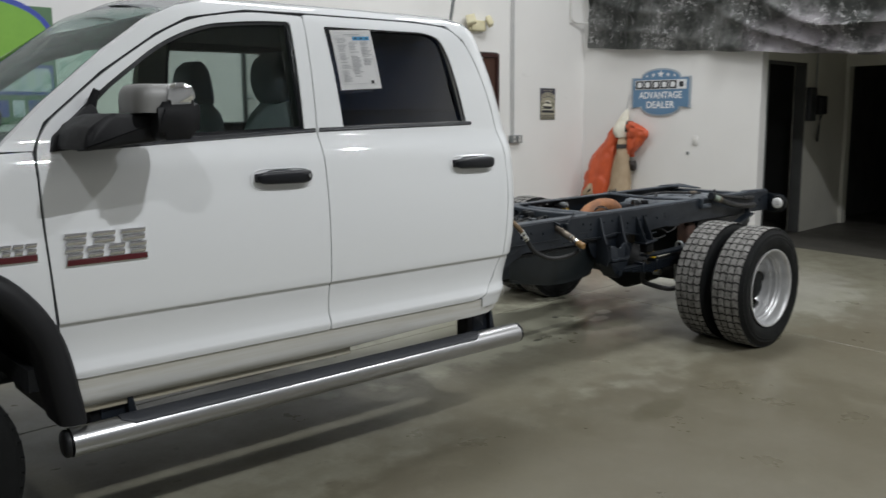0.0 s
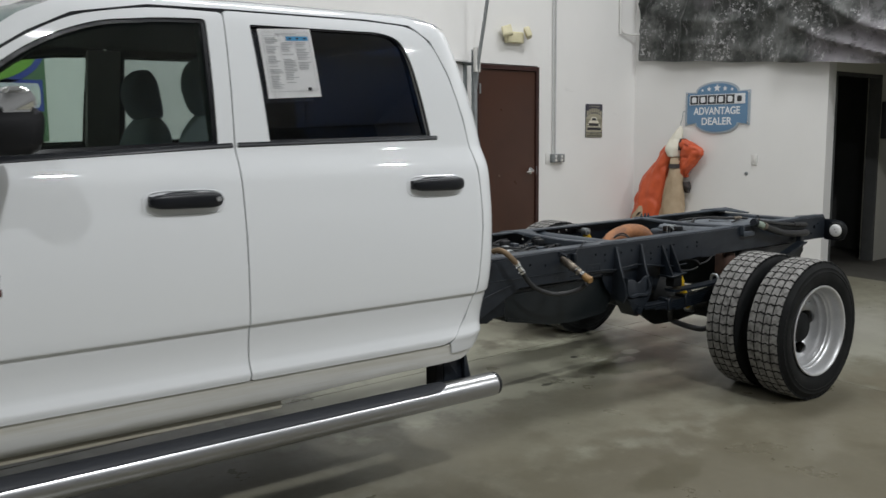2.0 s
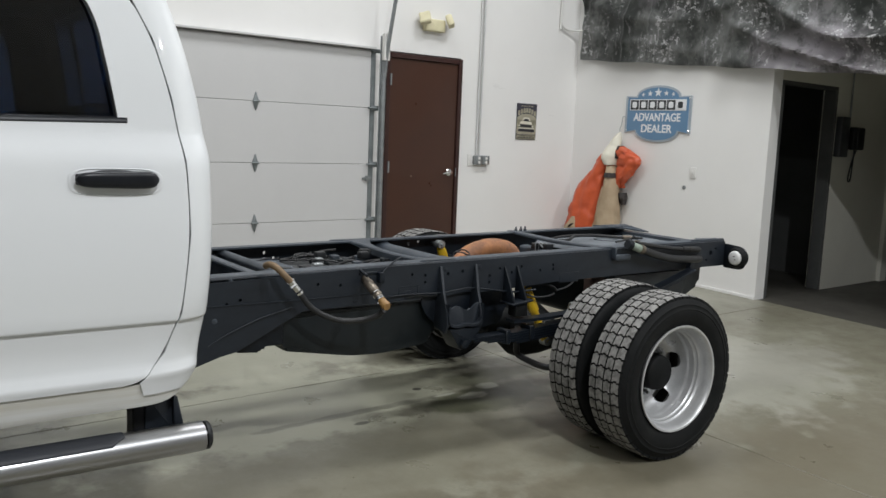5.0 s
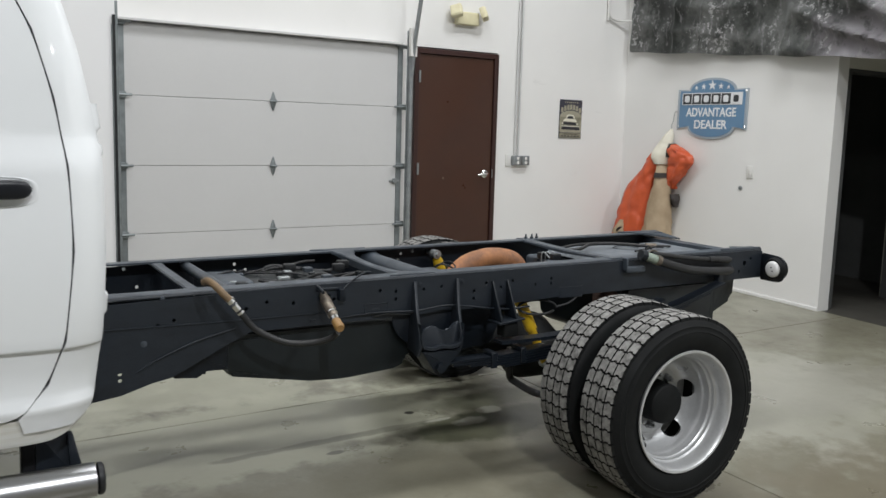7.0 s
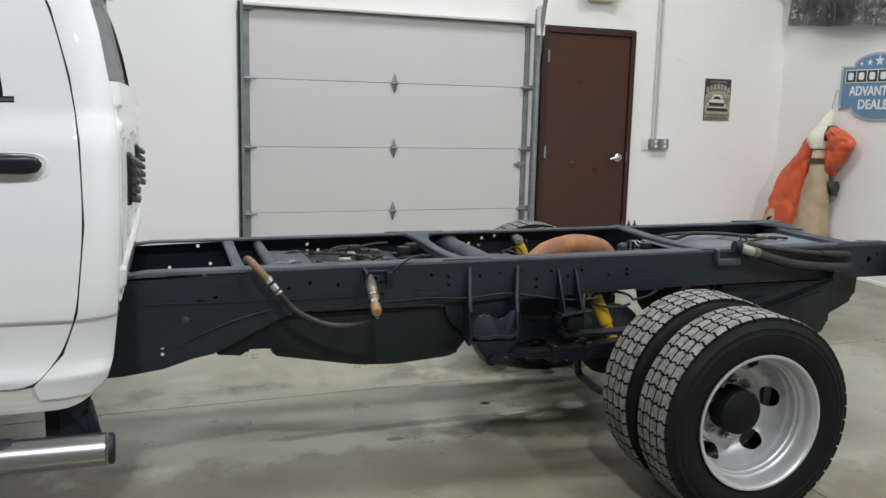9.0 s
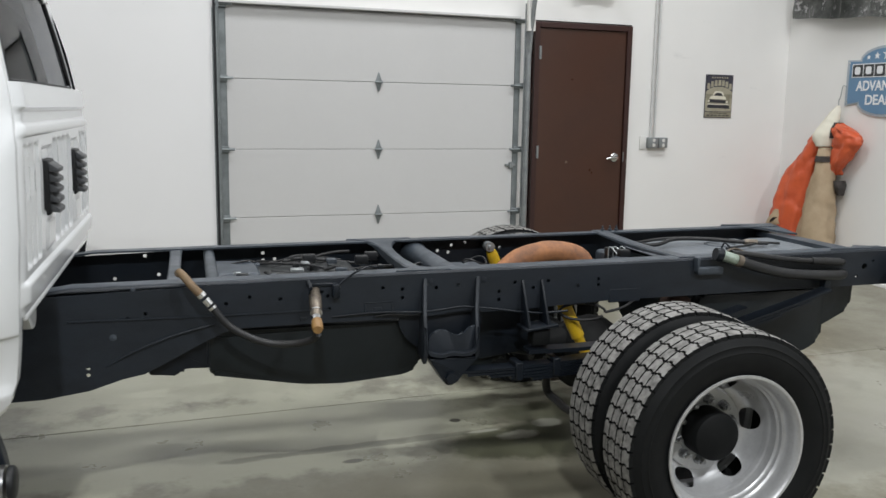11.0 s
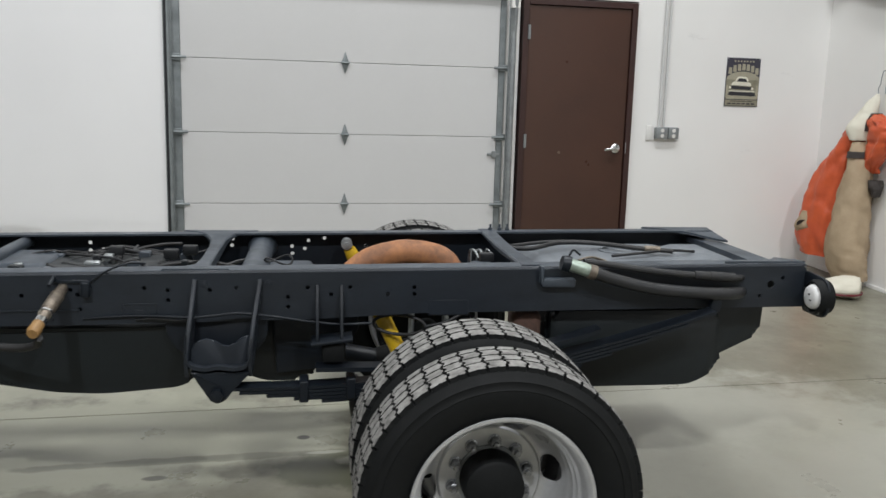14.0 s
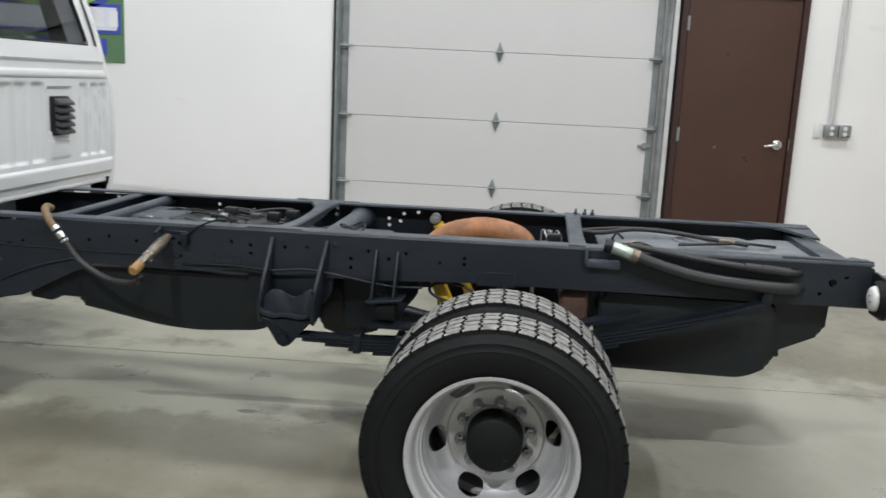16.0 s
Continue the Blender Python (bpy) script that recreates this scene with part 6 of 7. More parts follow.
def frame_rail(side):
    top = [(x, rail_top(x) - 0.010) for x in (-3.3, -2.8, -2.35)] + [(x, rail_top(x) - 0.010) for x in (-1.5, -0.5, 0.5, 1.285)] + [(1.30, rail_top(1.3) - 0.02)]
    top[0], top[1], top[2] = (-3.3, 0.70), (-2.8, 0.76), (-2.36, rail_top(-2.36) - 0.03)
    holes = [(-1.679, 0.813), (-1.594, 0.834), (-1.482, 0.822), (-1.328, 0.842), (-1.305, 0.825), (-1.091, 0.847), (-1.015, 0.839), (-1.014, 0.805), (-0.877, 0.839), (-0.788, 0.846), (-0.706, 0.843), (-0.615, 0.813), (-0.615, 0.779),
             (-0.548, 0.847), (-0.468, 0.822), (-0.402, 0.848), (-0.178, 0.846), (-0.177, 0.822), (-0.271, 0.822), (1.207, 0.875), (1.121, 0.807), (-1.96, 0.79), (-2.02, 0.775), (-2.16, 0.60), (-2.16, 0.575), (-1.30, 0.775)]
    if side > 0:
        holes = [(-1.475, 0.854), (-1.475, 0.820), (-1.421, 0.824), (-0.626, 0.840), (-0.624, 0.808), (-0.554, 0.866), (-0.484, 0.877), (-0.76, 0.81), (-0.881, 0.872), (-1.997, 0.858), (-1.94, 0.770), (-2.128, 0.757), (-0.884, 0.843), (-1.475, 0.79), (-0.57, 0.83), (-0.30, 0.845)]
    rs = 0.0085 if side > 0 else 0.0075
    bm = sheet(fresh(), top[::1] + [tuple(p) for p in RAIL_BOTTOM], [circle(x, z, rs) for x, z in holes] + ([circle(1.162, 0.851, 0.015)] if side < 0 else []))
    for v in bm.verts:
        v.co.y = side * 0.432
    bmesh.ops.solidify(bm, geom=list(bm.faces), thickness=0.008 * 1)
    xs = [-2.36 + 3.66 * k / 24 for k in range(25)]
    # rounded upper edge and flange
    rows = []
    for x in xs:
        zt = rail_top(x) if x > -2.2 else rail_top(x) - 0.02 * ((-2.2 - x) / 0.16) ** 2
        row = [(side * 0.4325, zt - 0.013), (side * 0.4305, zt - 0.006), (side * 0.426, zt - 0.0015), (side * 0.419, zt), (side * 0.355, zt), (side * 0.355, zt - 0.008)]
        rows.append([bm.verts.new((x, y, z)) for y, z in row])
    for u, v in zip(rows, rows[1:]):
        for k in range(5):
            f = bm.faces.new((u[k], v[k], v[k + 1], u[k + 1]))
            # the upper edge and flange take the paler black
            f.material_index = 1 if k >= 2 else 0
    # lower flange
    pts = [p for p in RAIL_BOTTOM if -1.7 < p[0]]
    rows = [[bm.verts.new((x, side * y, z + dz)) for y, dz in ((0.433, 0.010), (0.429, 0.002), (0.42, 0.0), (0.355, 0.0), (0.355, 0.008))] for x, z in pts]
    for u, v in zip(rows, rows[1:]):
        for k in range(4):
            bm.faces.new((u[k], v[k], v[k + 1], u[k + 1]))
    # near rail lit, far rail shaded: the difference is put into the paint
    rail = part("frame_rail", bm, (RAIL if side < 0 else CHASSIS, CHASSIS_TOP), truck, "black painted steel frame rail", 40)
    if side < 0:
        # added sheet that blocks the light showing through the near rail's holes
        inner = fresh()
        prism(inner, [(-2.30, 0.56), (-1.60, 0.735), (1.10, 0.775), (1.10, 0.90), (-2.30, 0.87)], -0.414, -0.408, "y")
        part("rail_liner", inner, CHASSIS, rail, "added dark sheet behind the rail holes")
    return rail


near_rail, far_rail = frame_rail(-1), frame_rail(1)


def rivets(rail, side, spots):
    for x, z, r in spots:
        b = fresh()
        lathe(b, [(side * 0.432, r), (side * (0.432 + r * 0.55), r * 0.85), (side * (0.432 + r * 0.75), 0.0)], (x, 0, z), "y", 8)
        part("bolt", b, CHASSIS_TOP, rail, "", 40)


rivets(near_rail, -1, [(-2.072, 0.708, 0.015), (-2.00, 0.875, 0.010), (-0.94, 0.87, 0.010), (-0.715, 0.872, 0.012), (-0.945, 0.79, 0.009), (-0.66, 0.86, 0.008), (-0.42, 0.865, 0.008), (0.10, 0.845, 0.007), (0.10, 0.815, 0.007), (1.24, 0.80, 0.010), (-1.88, 0.80, 0.008), (-0.52, 0.80, 0.008)])


def rail_details():
    for x in (0.258, 0.300, 0.335):
        b = fresh()
        lathe(b, [(-0.002, 0.010), (0.012, 0.010), (0.012, 0.005), (0.028, 0.005), (0.028, 0.0)], (x, 0.40, rail_top(x)), "z", 8)
        part("stud", b, CHASSIS_TOP, far_rail, "", 40)
    b = fresh()
    tube(b, [(-2.22, -0.4405, 0.772), (-1.72, -0.4405, 0.768), (-1.30, -0.4405, 0.772)], 0.0045, 6)
    tube(b, curve_points([(-1.72, -0.440, 0.738), (-1.88, -0.444, 0.700), (-2.03, -0.442, 0.640), (-2.10, -0.438, 0.600)], 6), [0.005] * 19, 8)
    part("rail_bead", b, RAIL, near_rail, "", 60)
    w = fresh()
    tube(w, curve_points([(-1.29, -0.440, 0.742), (-1.204, -0.446, 0.749), (-1.093, -0.450, 0.753), (-0.942, -0.470, 0.751), (-0.86, -0.472, 0.757), (-0.777, -0.470, 0.764), (-0.668, -0.470, 0.752), (-0.552, -0.468, 0.734), (-0.44, -0.47, 0.722), (-0.33, -0.48, 0.728)], 6), 0.0048, 8)
    part("brake_line", w, CHASSIS, truck, "thin black brake line", 60)
    w = fresh()
    tube(w, curve_points([(-1.12, -0.446, 0.738), (-1.06, -0.452, 0.744), (-0.99, -0.458, 0.738), (-0.93, -0.462, 0.742)], 5), 0.0035, 6)
    part("clip_wire", w, HOSE, truck, "", 60)
    for x0, x1, z0, z1 in ((-1.165, -1.050, 0.788, 0.794), (-1.165, -1.158, 0.748, 0.794), (-1.058, -1.050, 0.752, 0.794), (-1.13, -1.095, 0.730, 0.772), (-1.41, -1.385, 0.735, 0.748), (-1.02, -0.99, 0.738, 0.752)):
        w = fresh()
        box(w, x0, x1, -0.442, -0.4325, z0, z1, 0.002, 1)
        part("loom_bracket", w, RAIL, near_rail, "", 40)
    # small plate over the wheel
    q = fresh()
    box(q, -0.128, 0.02, -0.441, -0.431, 0.742, 0.802, 0.004, 1)
    part("rail_plate", q, RAIL, near_rail, "", 40)
    slot = fresh()
    for dz in (0.0, 0.011):
        prism(slot, [(-0.288, 0.816 + dz), (-0.254, 0.821 + dz), (-0.254, 0.826 + dz), (-0.288, 0.821 + dz)], -0.4345, -0.4315, "y")
    part("rail_slot", slot, TRIM, near_rail, "", 40)


rail_details()


def crossmember(x, points, name="crossmember", label="black steel crossmember"):
    """points: (y, half width along x, height above or below the rail top, thickness)"""
    bm = fresh()
    P = curve_points([(p[0], p[1], p[2]) for p in points], 6)
    T = curve_points([(p[3], 0, 0) for p in points], 6)
    rows = []
    for p, t in zip(P, T):
        z = rail_top(x) + p.z
        rows.append([bm.verts.new(v) for v in ((x - p.y, p.x, z - t.x), (x - p.y, p.x, z - 0.006), (x - p.y + 0.006, p.x, z), (x + p.y - 0.006, p.x, z), (x + p.y, p.x, z - 0.006), (x + p.y, p.x, z - t.x))])
    for u, v in zip(rows, rows[1:]):
        for k in range(5):
            bm.faces.new((u[k], v[k], v[k + 1], u[k + 1]))
    for r in (rows[0], rows[-1]):
        bm.faces.new(r)
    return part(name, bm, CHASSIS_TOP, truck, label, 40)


def crossmembers():
    for x, r, z in ((-1.72, 0.025, -0.036), (-0.752, 0.050, -0.072)):
        b = fresh()
        ys = [-0.428, -0.40, -0.36, -0.30, -0.2, 0, 0.2, 0.30, 0.36, 0.40, 0.428]
        fl = [1.28, 1.2, 1.08, 1.0, 1.0, 1.0, 1.0, 1.0, 1.08, 1.2, 1.28] if r > 0.04 else [1.0] * 11
        tube(b, [(x, y, rail_top(x) + z + (0.004 if abs(y) > 0.38 and r > 0.04 else 0)) for y in ys], [r * k for k in fl], 20)
        part("crossmember_tube", b, CHASSIS_TOP, truck, "round steel crossmember", 50)
    crossmember(-1.862, [(-0.42, 0.028, -0.004, 0.012), (-0.2, 0.024, -0.006, 0.014), (0.2, 0.024, -0.006, 0.014), (0.42, 0.028, -0.004, 0.012)])
    crossmember(-0.925, [(-0.425, 0.115, 0.004, 0.010), (-0.40, 0.082, 0.003, 0.010), (-0.36, 0.052, 0.001, 0.013), (-0.30, 0.034, -0.006, 0.022), (-0.22, 0.028, -0.014, 0.035), (0.0, 0.024, -0.02, 0.04),
                         (0.22, 0.028, -0.014, 0.035), (0.30, 0.040, -0.006, 0.022), (0.36, 0.070, 0.001, 0.013), (0.40, 0.115, 0.003, 0.010), (0.425, 0.160, 0.004, 0.010)])
    crossmember(0.245, [(-0.425, 0.040, 0.004, 0.010), (-0.3, 0.034, 0.0, 0.014), (0.0, 0.032, -0.006, 0.02), (0.3, 0.034, 0.0, 0.014), (0.425, 0.040, 0.004, 0.010)])
    # rear crossmember with curved gussets
    b = fresh()
    zt = rail_top(1.25)
    prism(b, [(1.20, zt - 0.035), (1.295, zt - 0.035), (1.295, zt - 0.16), (1.27, zt - 0.16), (1.27, zt - 0.06), (1.20, zt - 0.06)], -0.424, 0.424, "y", 0.004)
    rc = part("rear_crossmember", b, CHASSIS_TOP, truck, "black rear crossmember", 40)
    for s in (-1, 1):
        g = fresh()
        prism(g, [(1.30, s * 0.424), (1.30, s * 0.20), (1.26, s * 0.25), (1.18, s * 0.34), (1.05, s * 0.40), (0.98, s * 0.424)], zt - 0.030, zt - 0.020, "z", 0.002)
        for v in g.verts:
            v.co.z += 0.026 * max(0, (abs(v.co.y) - 0.24) / 0.184)
        part("gusset", g, CHASSIS_TOP, rc, "", 40)
    for x in (-0.30, 0.52):
        c = fresh()
        box(c, x - 0.02, x + 0.02, -0.424, 0.424, 0.76, 0.80, 0.006, 1)
        part("lower_crossmember", c, CHASSIS, truck)


crossmembers()


def tanks():
    b = fresh()
    prism(b, rounded([(0.36, 0.448), (0.90, 0.448), (1.0, 0.505), (1.01, 0.55), (1.185, 0.632), (1.195, 0.84), (0.36, 0.84), (0.32, 0.70)], [0.05, 0.04, 0.02, 0.02, 0.03, 0.02, 0.02, 0.03], 4), -0.345, 0.35, "y", 0.02)
    ft = part("fuel_tank", b, TANK, truck, "black plastic fuel tank", 40)
    b = fresh()
    prism(b, rounded([(0.34, 0.448), (0.90, 0.448), (1.0, 0.505), (1.0, 0.74), (0.34, 0.74)], [0.05, 0.05, 0.03, 0.03, 0.03], 4), -0.385, -0.33, "y", 0.018)
    part("tank_side", b, TANK, ft, "", 40)
    t = fresh()
    g = []
    for i in range(41):
        row = []
        for j in range(33):
            x, y = 0.35 + 0.88 * i / 40, -0.335 + 0.67 * j / 32
            edge = min(min(x - 0.35, 1.23 - x) / 0.05, min(y + 0.335, 0.335 - y) / 0.05, 1)
            z = 0.846 + 0.034 * max(0, edge) ** 0.5
            z += 0.010 * math.exp(-((x - 0.72) ** 2 + (y - 0.05) ** 2) / 0.012) - 0.012 * math.exp(-((y + 0.12 - 0.25 * (x - 0.8)) / 0.035) ** 2) * (0.5 < x < 1.1)
            z -= 0.010 * math.exp(-((x - 1.02) / 0.03) ** 2)
            row.append(t.verts.new((x, y, z)))
        g.append(row)
    for i in range(40):
        for j in range(32):
            t.faces.new((g[i][j], g[i + 1][j], g[i + 1][j + 1], g[i][j + 1]))
    part("tank_top", t, TANK_TOP, ft, "pale grey tank top", 60)
    ring = fresh()
    lathe(ring, [(0.872, 0.085), (0.892, 0.083), (0.894, 0.070), (0.882, 0.066), (0.882, 0.0)], (0.74, 0.06, 0), "z", 28)
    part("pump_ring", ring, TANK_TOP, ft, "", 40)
    for pts, r in (([(0.25, 0.05, 0.90), (0.36, 0.02, 0.905), (0.50, 0.10, 0.915), (0.66, 0.08, 0.915), (0.82, 0.02, 0.905), (0.95, -0.02, 0.900)], 0.010),
                   ([(0.28, 0.12, 0.895), (0.45, 0.17, 0.905), (0.62, 0.15, 0.91), (0.74, 0.08, 0.905)], 0.008),
                   ([(0.66, -0.10, 0.895), (0.80, -0.06, 0.90), (0.95, 0.02, 0.897), (1.08, 0.06, 0.885)], 0.006)):
        h = fresh()
        tube(h, curve_points(pts, 6), r, 8)
        part("fuel_line", h, HOSE, truck, "black fuel line", 60)
    cl = fresh()
    tube(cl, [(0.84, 0.015, 0.905), (0.90, -0.005, 0.905)], 0.014, 10)
    part("line_connector", cl, BRASS, truck, "", 50)
    # tank under the near rail
    m = fresh()
    prism(m, rounded([(-1.745, 0.535), (-1.395, 0.474), (-1.24, 0.466), (-0.99, 0.486), (-0.93, 0.515), (-0.91, 0.70), (-1.74, 0.70)], [0.02, 0.04, 0.05, 0.05, 0.03, 0.02, 0.02], 4), -0.405, -0.06, "y", 0.022)
    mt = part("side_tank", m, TANK, truck, "black side tank under the frame rail", 40)
    k = fresh()
    prism(k, rounded([(-1.957, 0.549), (-1.856, 0.543), (-1.842, 0.567), (-1.74, 0.562), (-1.74, 0.70), (-1.98, 0.70)], 0.010, 3), -0.41, 0.30, "y", 0.01)
    part("transmission_mount", k, CHASSIS, truck, "", 40)


tanks()


def driveline():
    b = fresh()
    tube(b, [(-3.2, 0.02, 0.68), (-2.6, 0.02, 0.67), (-2.2, 0.02, 0.665), (-1.95, 0.02, 0.66), (-1.60, 0.02, 0.67)], [0.16, 0.15, 0.13, 0.11, 0.08], 20)
    part("transmission", b, CHASSIS, truck, "dark transmission housing", 40)
    s = fresh()
    tube(s, [(-1.62, 0.02, 0.68), (-0.9, 0.02, 0.56), (-0.22, 0.02, 0.43)], 0.045, 18)
    part("drive_shaft", s, CHASSIS, truck, "", 60)
    a = fresh()
    tube(a, [(0, -0.86, 0.40), (0, -0.30, 0.40), (0, -0.16, 0.40), (0, 0.0, 0.40), (0, 0.16, 0.40), (0, 0.30, 0.40), (0, 0.86, 0.40)], [0.062, 0.065, 0.13, 0.185, 0.13, 0.065, 0.062], 24)
    tube(a, [(-0.28, 0.02, 0.43), (-0.16, 0.02, 0.425), (0.0, 0.02, 0.42)], [0.06, 0.10, 0.14], 16)
    part("rear_axle", a, RUBBER, truck, "black rear axle with differential", 50)
    # housings and wiring between the rails
    rnd = random.Random(3)
    lumps = [(-1.62, 0.10, 0.83, 0.10, 0.16, 0.05), (-1.42, 0.0, 0.82, 0.12, 0.20, 0.045), (-1.20, 0.08, 0.825, 0.09, 0.12, 0.045), (-1.10, -0.12, 0.80, 0.08, 0.10, 0.05), (-1.32, -0.16, 0.80, 0.10, 0.08, 0.05), (-1.55, -0.14, 0.79, 0.09, 0.10, 0.05), (-0.62, -0.05, 0.82, 0.09, 0.14, 0.05), (-0.52, -0.20, 0.80, 0.07, 0.08, 0.06), (0.14, -0.10, 0.84, 0.05, 0.10, 0.045), (0.16, 0.14, 0.84, 0.04, 0.07, 0.045)]
    for x, y, z, dx, dy, dz in lumps:
        c = fresh()
        box(c, x - dx, x + dx, y - dy, y + dy, z - dz * 2, z + dz * 0.45, 0.022, 3)
        for v in c.verts:
            v.co += Vector((0, 0, 0.012 * noise.noise(v.co * 14)))
        part("housing", c, CHASSIS_TOP if rnd.random() < 0.35 else TANK, truck, "dark component housing", 50)
    for k in range(26):
        x, y = rnd.uniform(-1.66, -1.0), rnd.uniform(-0.24, 0.28)
        pts = [(x, y, 0.838 + rnd.uniform(-0.015, 0.02))]
        for i in range(3):
            pts.append((pts[-1][0] + rnd.uniform(0.04, 0.16), pts[-1][1] + rnd.uniform(-0.09, 0.09), 0.840 + rnd.uniform(-0.02, 0.025)))
        w = fresh()
        tube(w, curve_points(pts, 5), rnd.choice((0.004, 0.005, 0.007)), 7)
        part("wiring_loom", w, HOSE, truck, "black wiring loom", 60)
    for x, y in ((-1.08, 0.05), (-1.02, 0.14), (-1.30, 0.12), (0.13, 0.05), (0.16, -0.02)):
        c = fresh()
        box(c, x - 0.028, x + 0.028, y - 0.02, y + 0.02, 0.855, 0.893, 0.006, 2)
        part("connector", c, TRIM, truck, "", 40)
    for k in range(22):
        x, y = rnd.uniform(-1.64, -0.98), rnd.uniform(-0.26, 0.22)
        if rnd.random() < 0.25:
            x = rnd.uniform(0.08, 0.20)
        c = fresh()
        a, b, h = rnd.uniform(0.010, 0.030), rnd.uniform(0.008, 0.022), rnd.uniform(0.012, 0.030)
        box(c, x - a, x + a, y - b, y + b, 0.822, 0.838 + h, 0.004, 1)
        part("clip", c, rnd.choice((TRIM, TANK, CHASSIS_TOP, STEEL)), truck, "small pipe clip", 40)
    lp = fresh()
    tube(lp, [(-0.655 + 0.05 * math.cos(a), -0.24 + 0.045 * math.sin(a), 0.905 + 0.012 * math.sin(2 * a)) for a in (2 * math.pi * k / 20 for k in range(21))], 0.004, 6)
    part("wire_loop", lp, HOSE, truck, "", 60)
    for x in (0.105, 0.13, 0.165):
        z = fresh()
        tube(z, curve_points([(x, 0.03, 0.84), (x + 0.002, 0.03, 0.892), (x + 0.012, 0.02, 0.896), (x + 0.025, -0.01, 0.87)], 4), 0.0035, 6)
        part("wire_clip", z, STEEL, truck, "", 60)


driveline()


def exhaust():
    b = fresh()
    pts = curve_points([(-0.46, 0.165, 0.69), (-0.41, 0.16, 0.735), (-0.31, 0.16, 0.822), (-0.19, 0.16, 0.860), (-0.09, 0.16, 0.860), (0.005, 0.16, 0.834), (0.05, 0.16, 0.77), (0.06, 0.17, 0.66)], 6)
    tube(b, pts, 0.052, 22)
    for v in b.verts:
        v.co += Vector((0, 0, 0.003 * noise.noise(v.co * 20)))
    part("exhaust_pipe", b, RUST, truck, "rusty orange exhaust bend", 60)
    c = fresh()
    box(c, 0.19, 0.30, -0.40, -0.30, 0.58, 0.74, 0.02, 2)
    part("heat_shield", c, RUST_DARK, truck, "", 50)


exhaust()


def muffler():
    b = fresh()
    tube(b, [(-1.02, -0.08, 0.60), (-1.0, -0.08, 0.60), (-0.97, -0.08, 0.60), (-0.54, -0.08, 0.60), (-0.50, -0.08, 0.60), (-0.48, -0.08, 0.60)], [0.05, 0.11, 0.13, 0.13, 0.11, 0.05], 20)
    g = fresh()
    prism(g, rounded([(-0.78, 0.50), (-0.70, 0.47), (-0.56, 0.47), (-0.50, 0.52), (-0.49, 0.70), (-0.52, 0.735), (-0.74, 0.735)], 0.035, 4), -0.31, 0.05, "y", 0.03)
    part("exhaust_canister", g, TANK, truck, "black canister between the springs", 40)
    part("muffler", b, RUBBER, truck, "dark muffler", 50)
    for s in (-1, 1):
        d = fresh()
        lathe(d, [(s * 0.60, 0.06), (s * 0.60, 0.225), (s * 0.66, 0.235), (s * 0.67, 0.08)], (0, 0, 0.403), "y", 32)
        part("brake_drum", d, RUBBER, truck, "black brake drum", 50)
        k = fresh()
        prism(k, rounded([(-0.66, 0.50), (-0.44, 0.53), (-0.415, 0.60), (-0.365, 0.665), (-0.37, 0.74), (-0.68, 0.74)], 0.015, 3), s * 0.30, s * 0.33, "y", 0.006)
        part("spring_shield", k, CHASSIS, truck, "", 40)


muffler()


def shocks():
    lp = fresh()
    tube(lp, [(-0.225 + 0.090 * math.cos(a), -0.40 - 0.03 * math.cos(a), 0.700 + 0.036 * math.sin(a)) for a in (2 * math.pi * k / 28 for k in range(27))], 0.006, 8)
    tube(lp, curve_points([(-0.135, -0.43, 0.70), (-0.06, -0.44, 0.72), (0.02, -0.425, 0.76)], 5), 0.006, 8)
    part("brake_hose", lp, HOSE, truck, "looped black brake hose", 60)
    for s, top, low in ((1, (-0.389, 0.335, 0.868), (-0.16, 0.40, 0.40)), (-1, (-0.323, -0.335, 0.80), (-0.13, -0.36, 0.40))):
        a, b = Vector(top), Vector(low)
        d = (b - a)
        m = fresh()
        tube(m, [a + d * 0.05, a + d * 0.10, a + d * 0.55], [0.024, 0.029, 0.029], 16)
        sh = part("shock_absorber", m, YELLOW, truck, "yellow shock absorber", 50)
        rd = fresh()
        tube(rd, [a + d * 0.55, a + d * 0.57, b], [0.026, 0.022, 0.022], 14)
        part("shock_body", rd, YELLOW, sh, "", 50)
        for q in (a, b):
            e = fresh()
            lathe(e, [(-0.025, 0.010), (-0.025, 0.024), (0.025, 0.024), (0.025, 0.010)], q, "y", 16)
            part("shock_eye", e, STEEL, sh, "", 50)
        k = fresh()
        tube(k, [a + Vector((0, 0.09 * s, 0)), a - Vector((0, 0.04 * s, 0))], 0.011, 8)
        part("shock_bolt", k, STEEL, sh, "", 50)
    bar = fresh()
    tube(bar, curve_points([(-0.388, -0.42, 0.52), (-0.386, -0.415, 0.42), (-0.378, -0.415, 0.37), (-0.366, -0.46, 0.352), (-0.352, -0.57, 0.338), (-0.31, -0.615, 0.335), (-0.16, -0.615, 0.345)], 6), 0.017, 12)
    part("sway_bar", bar, HOSE, truck, "curved black sway bar end", 60)


shocks()


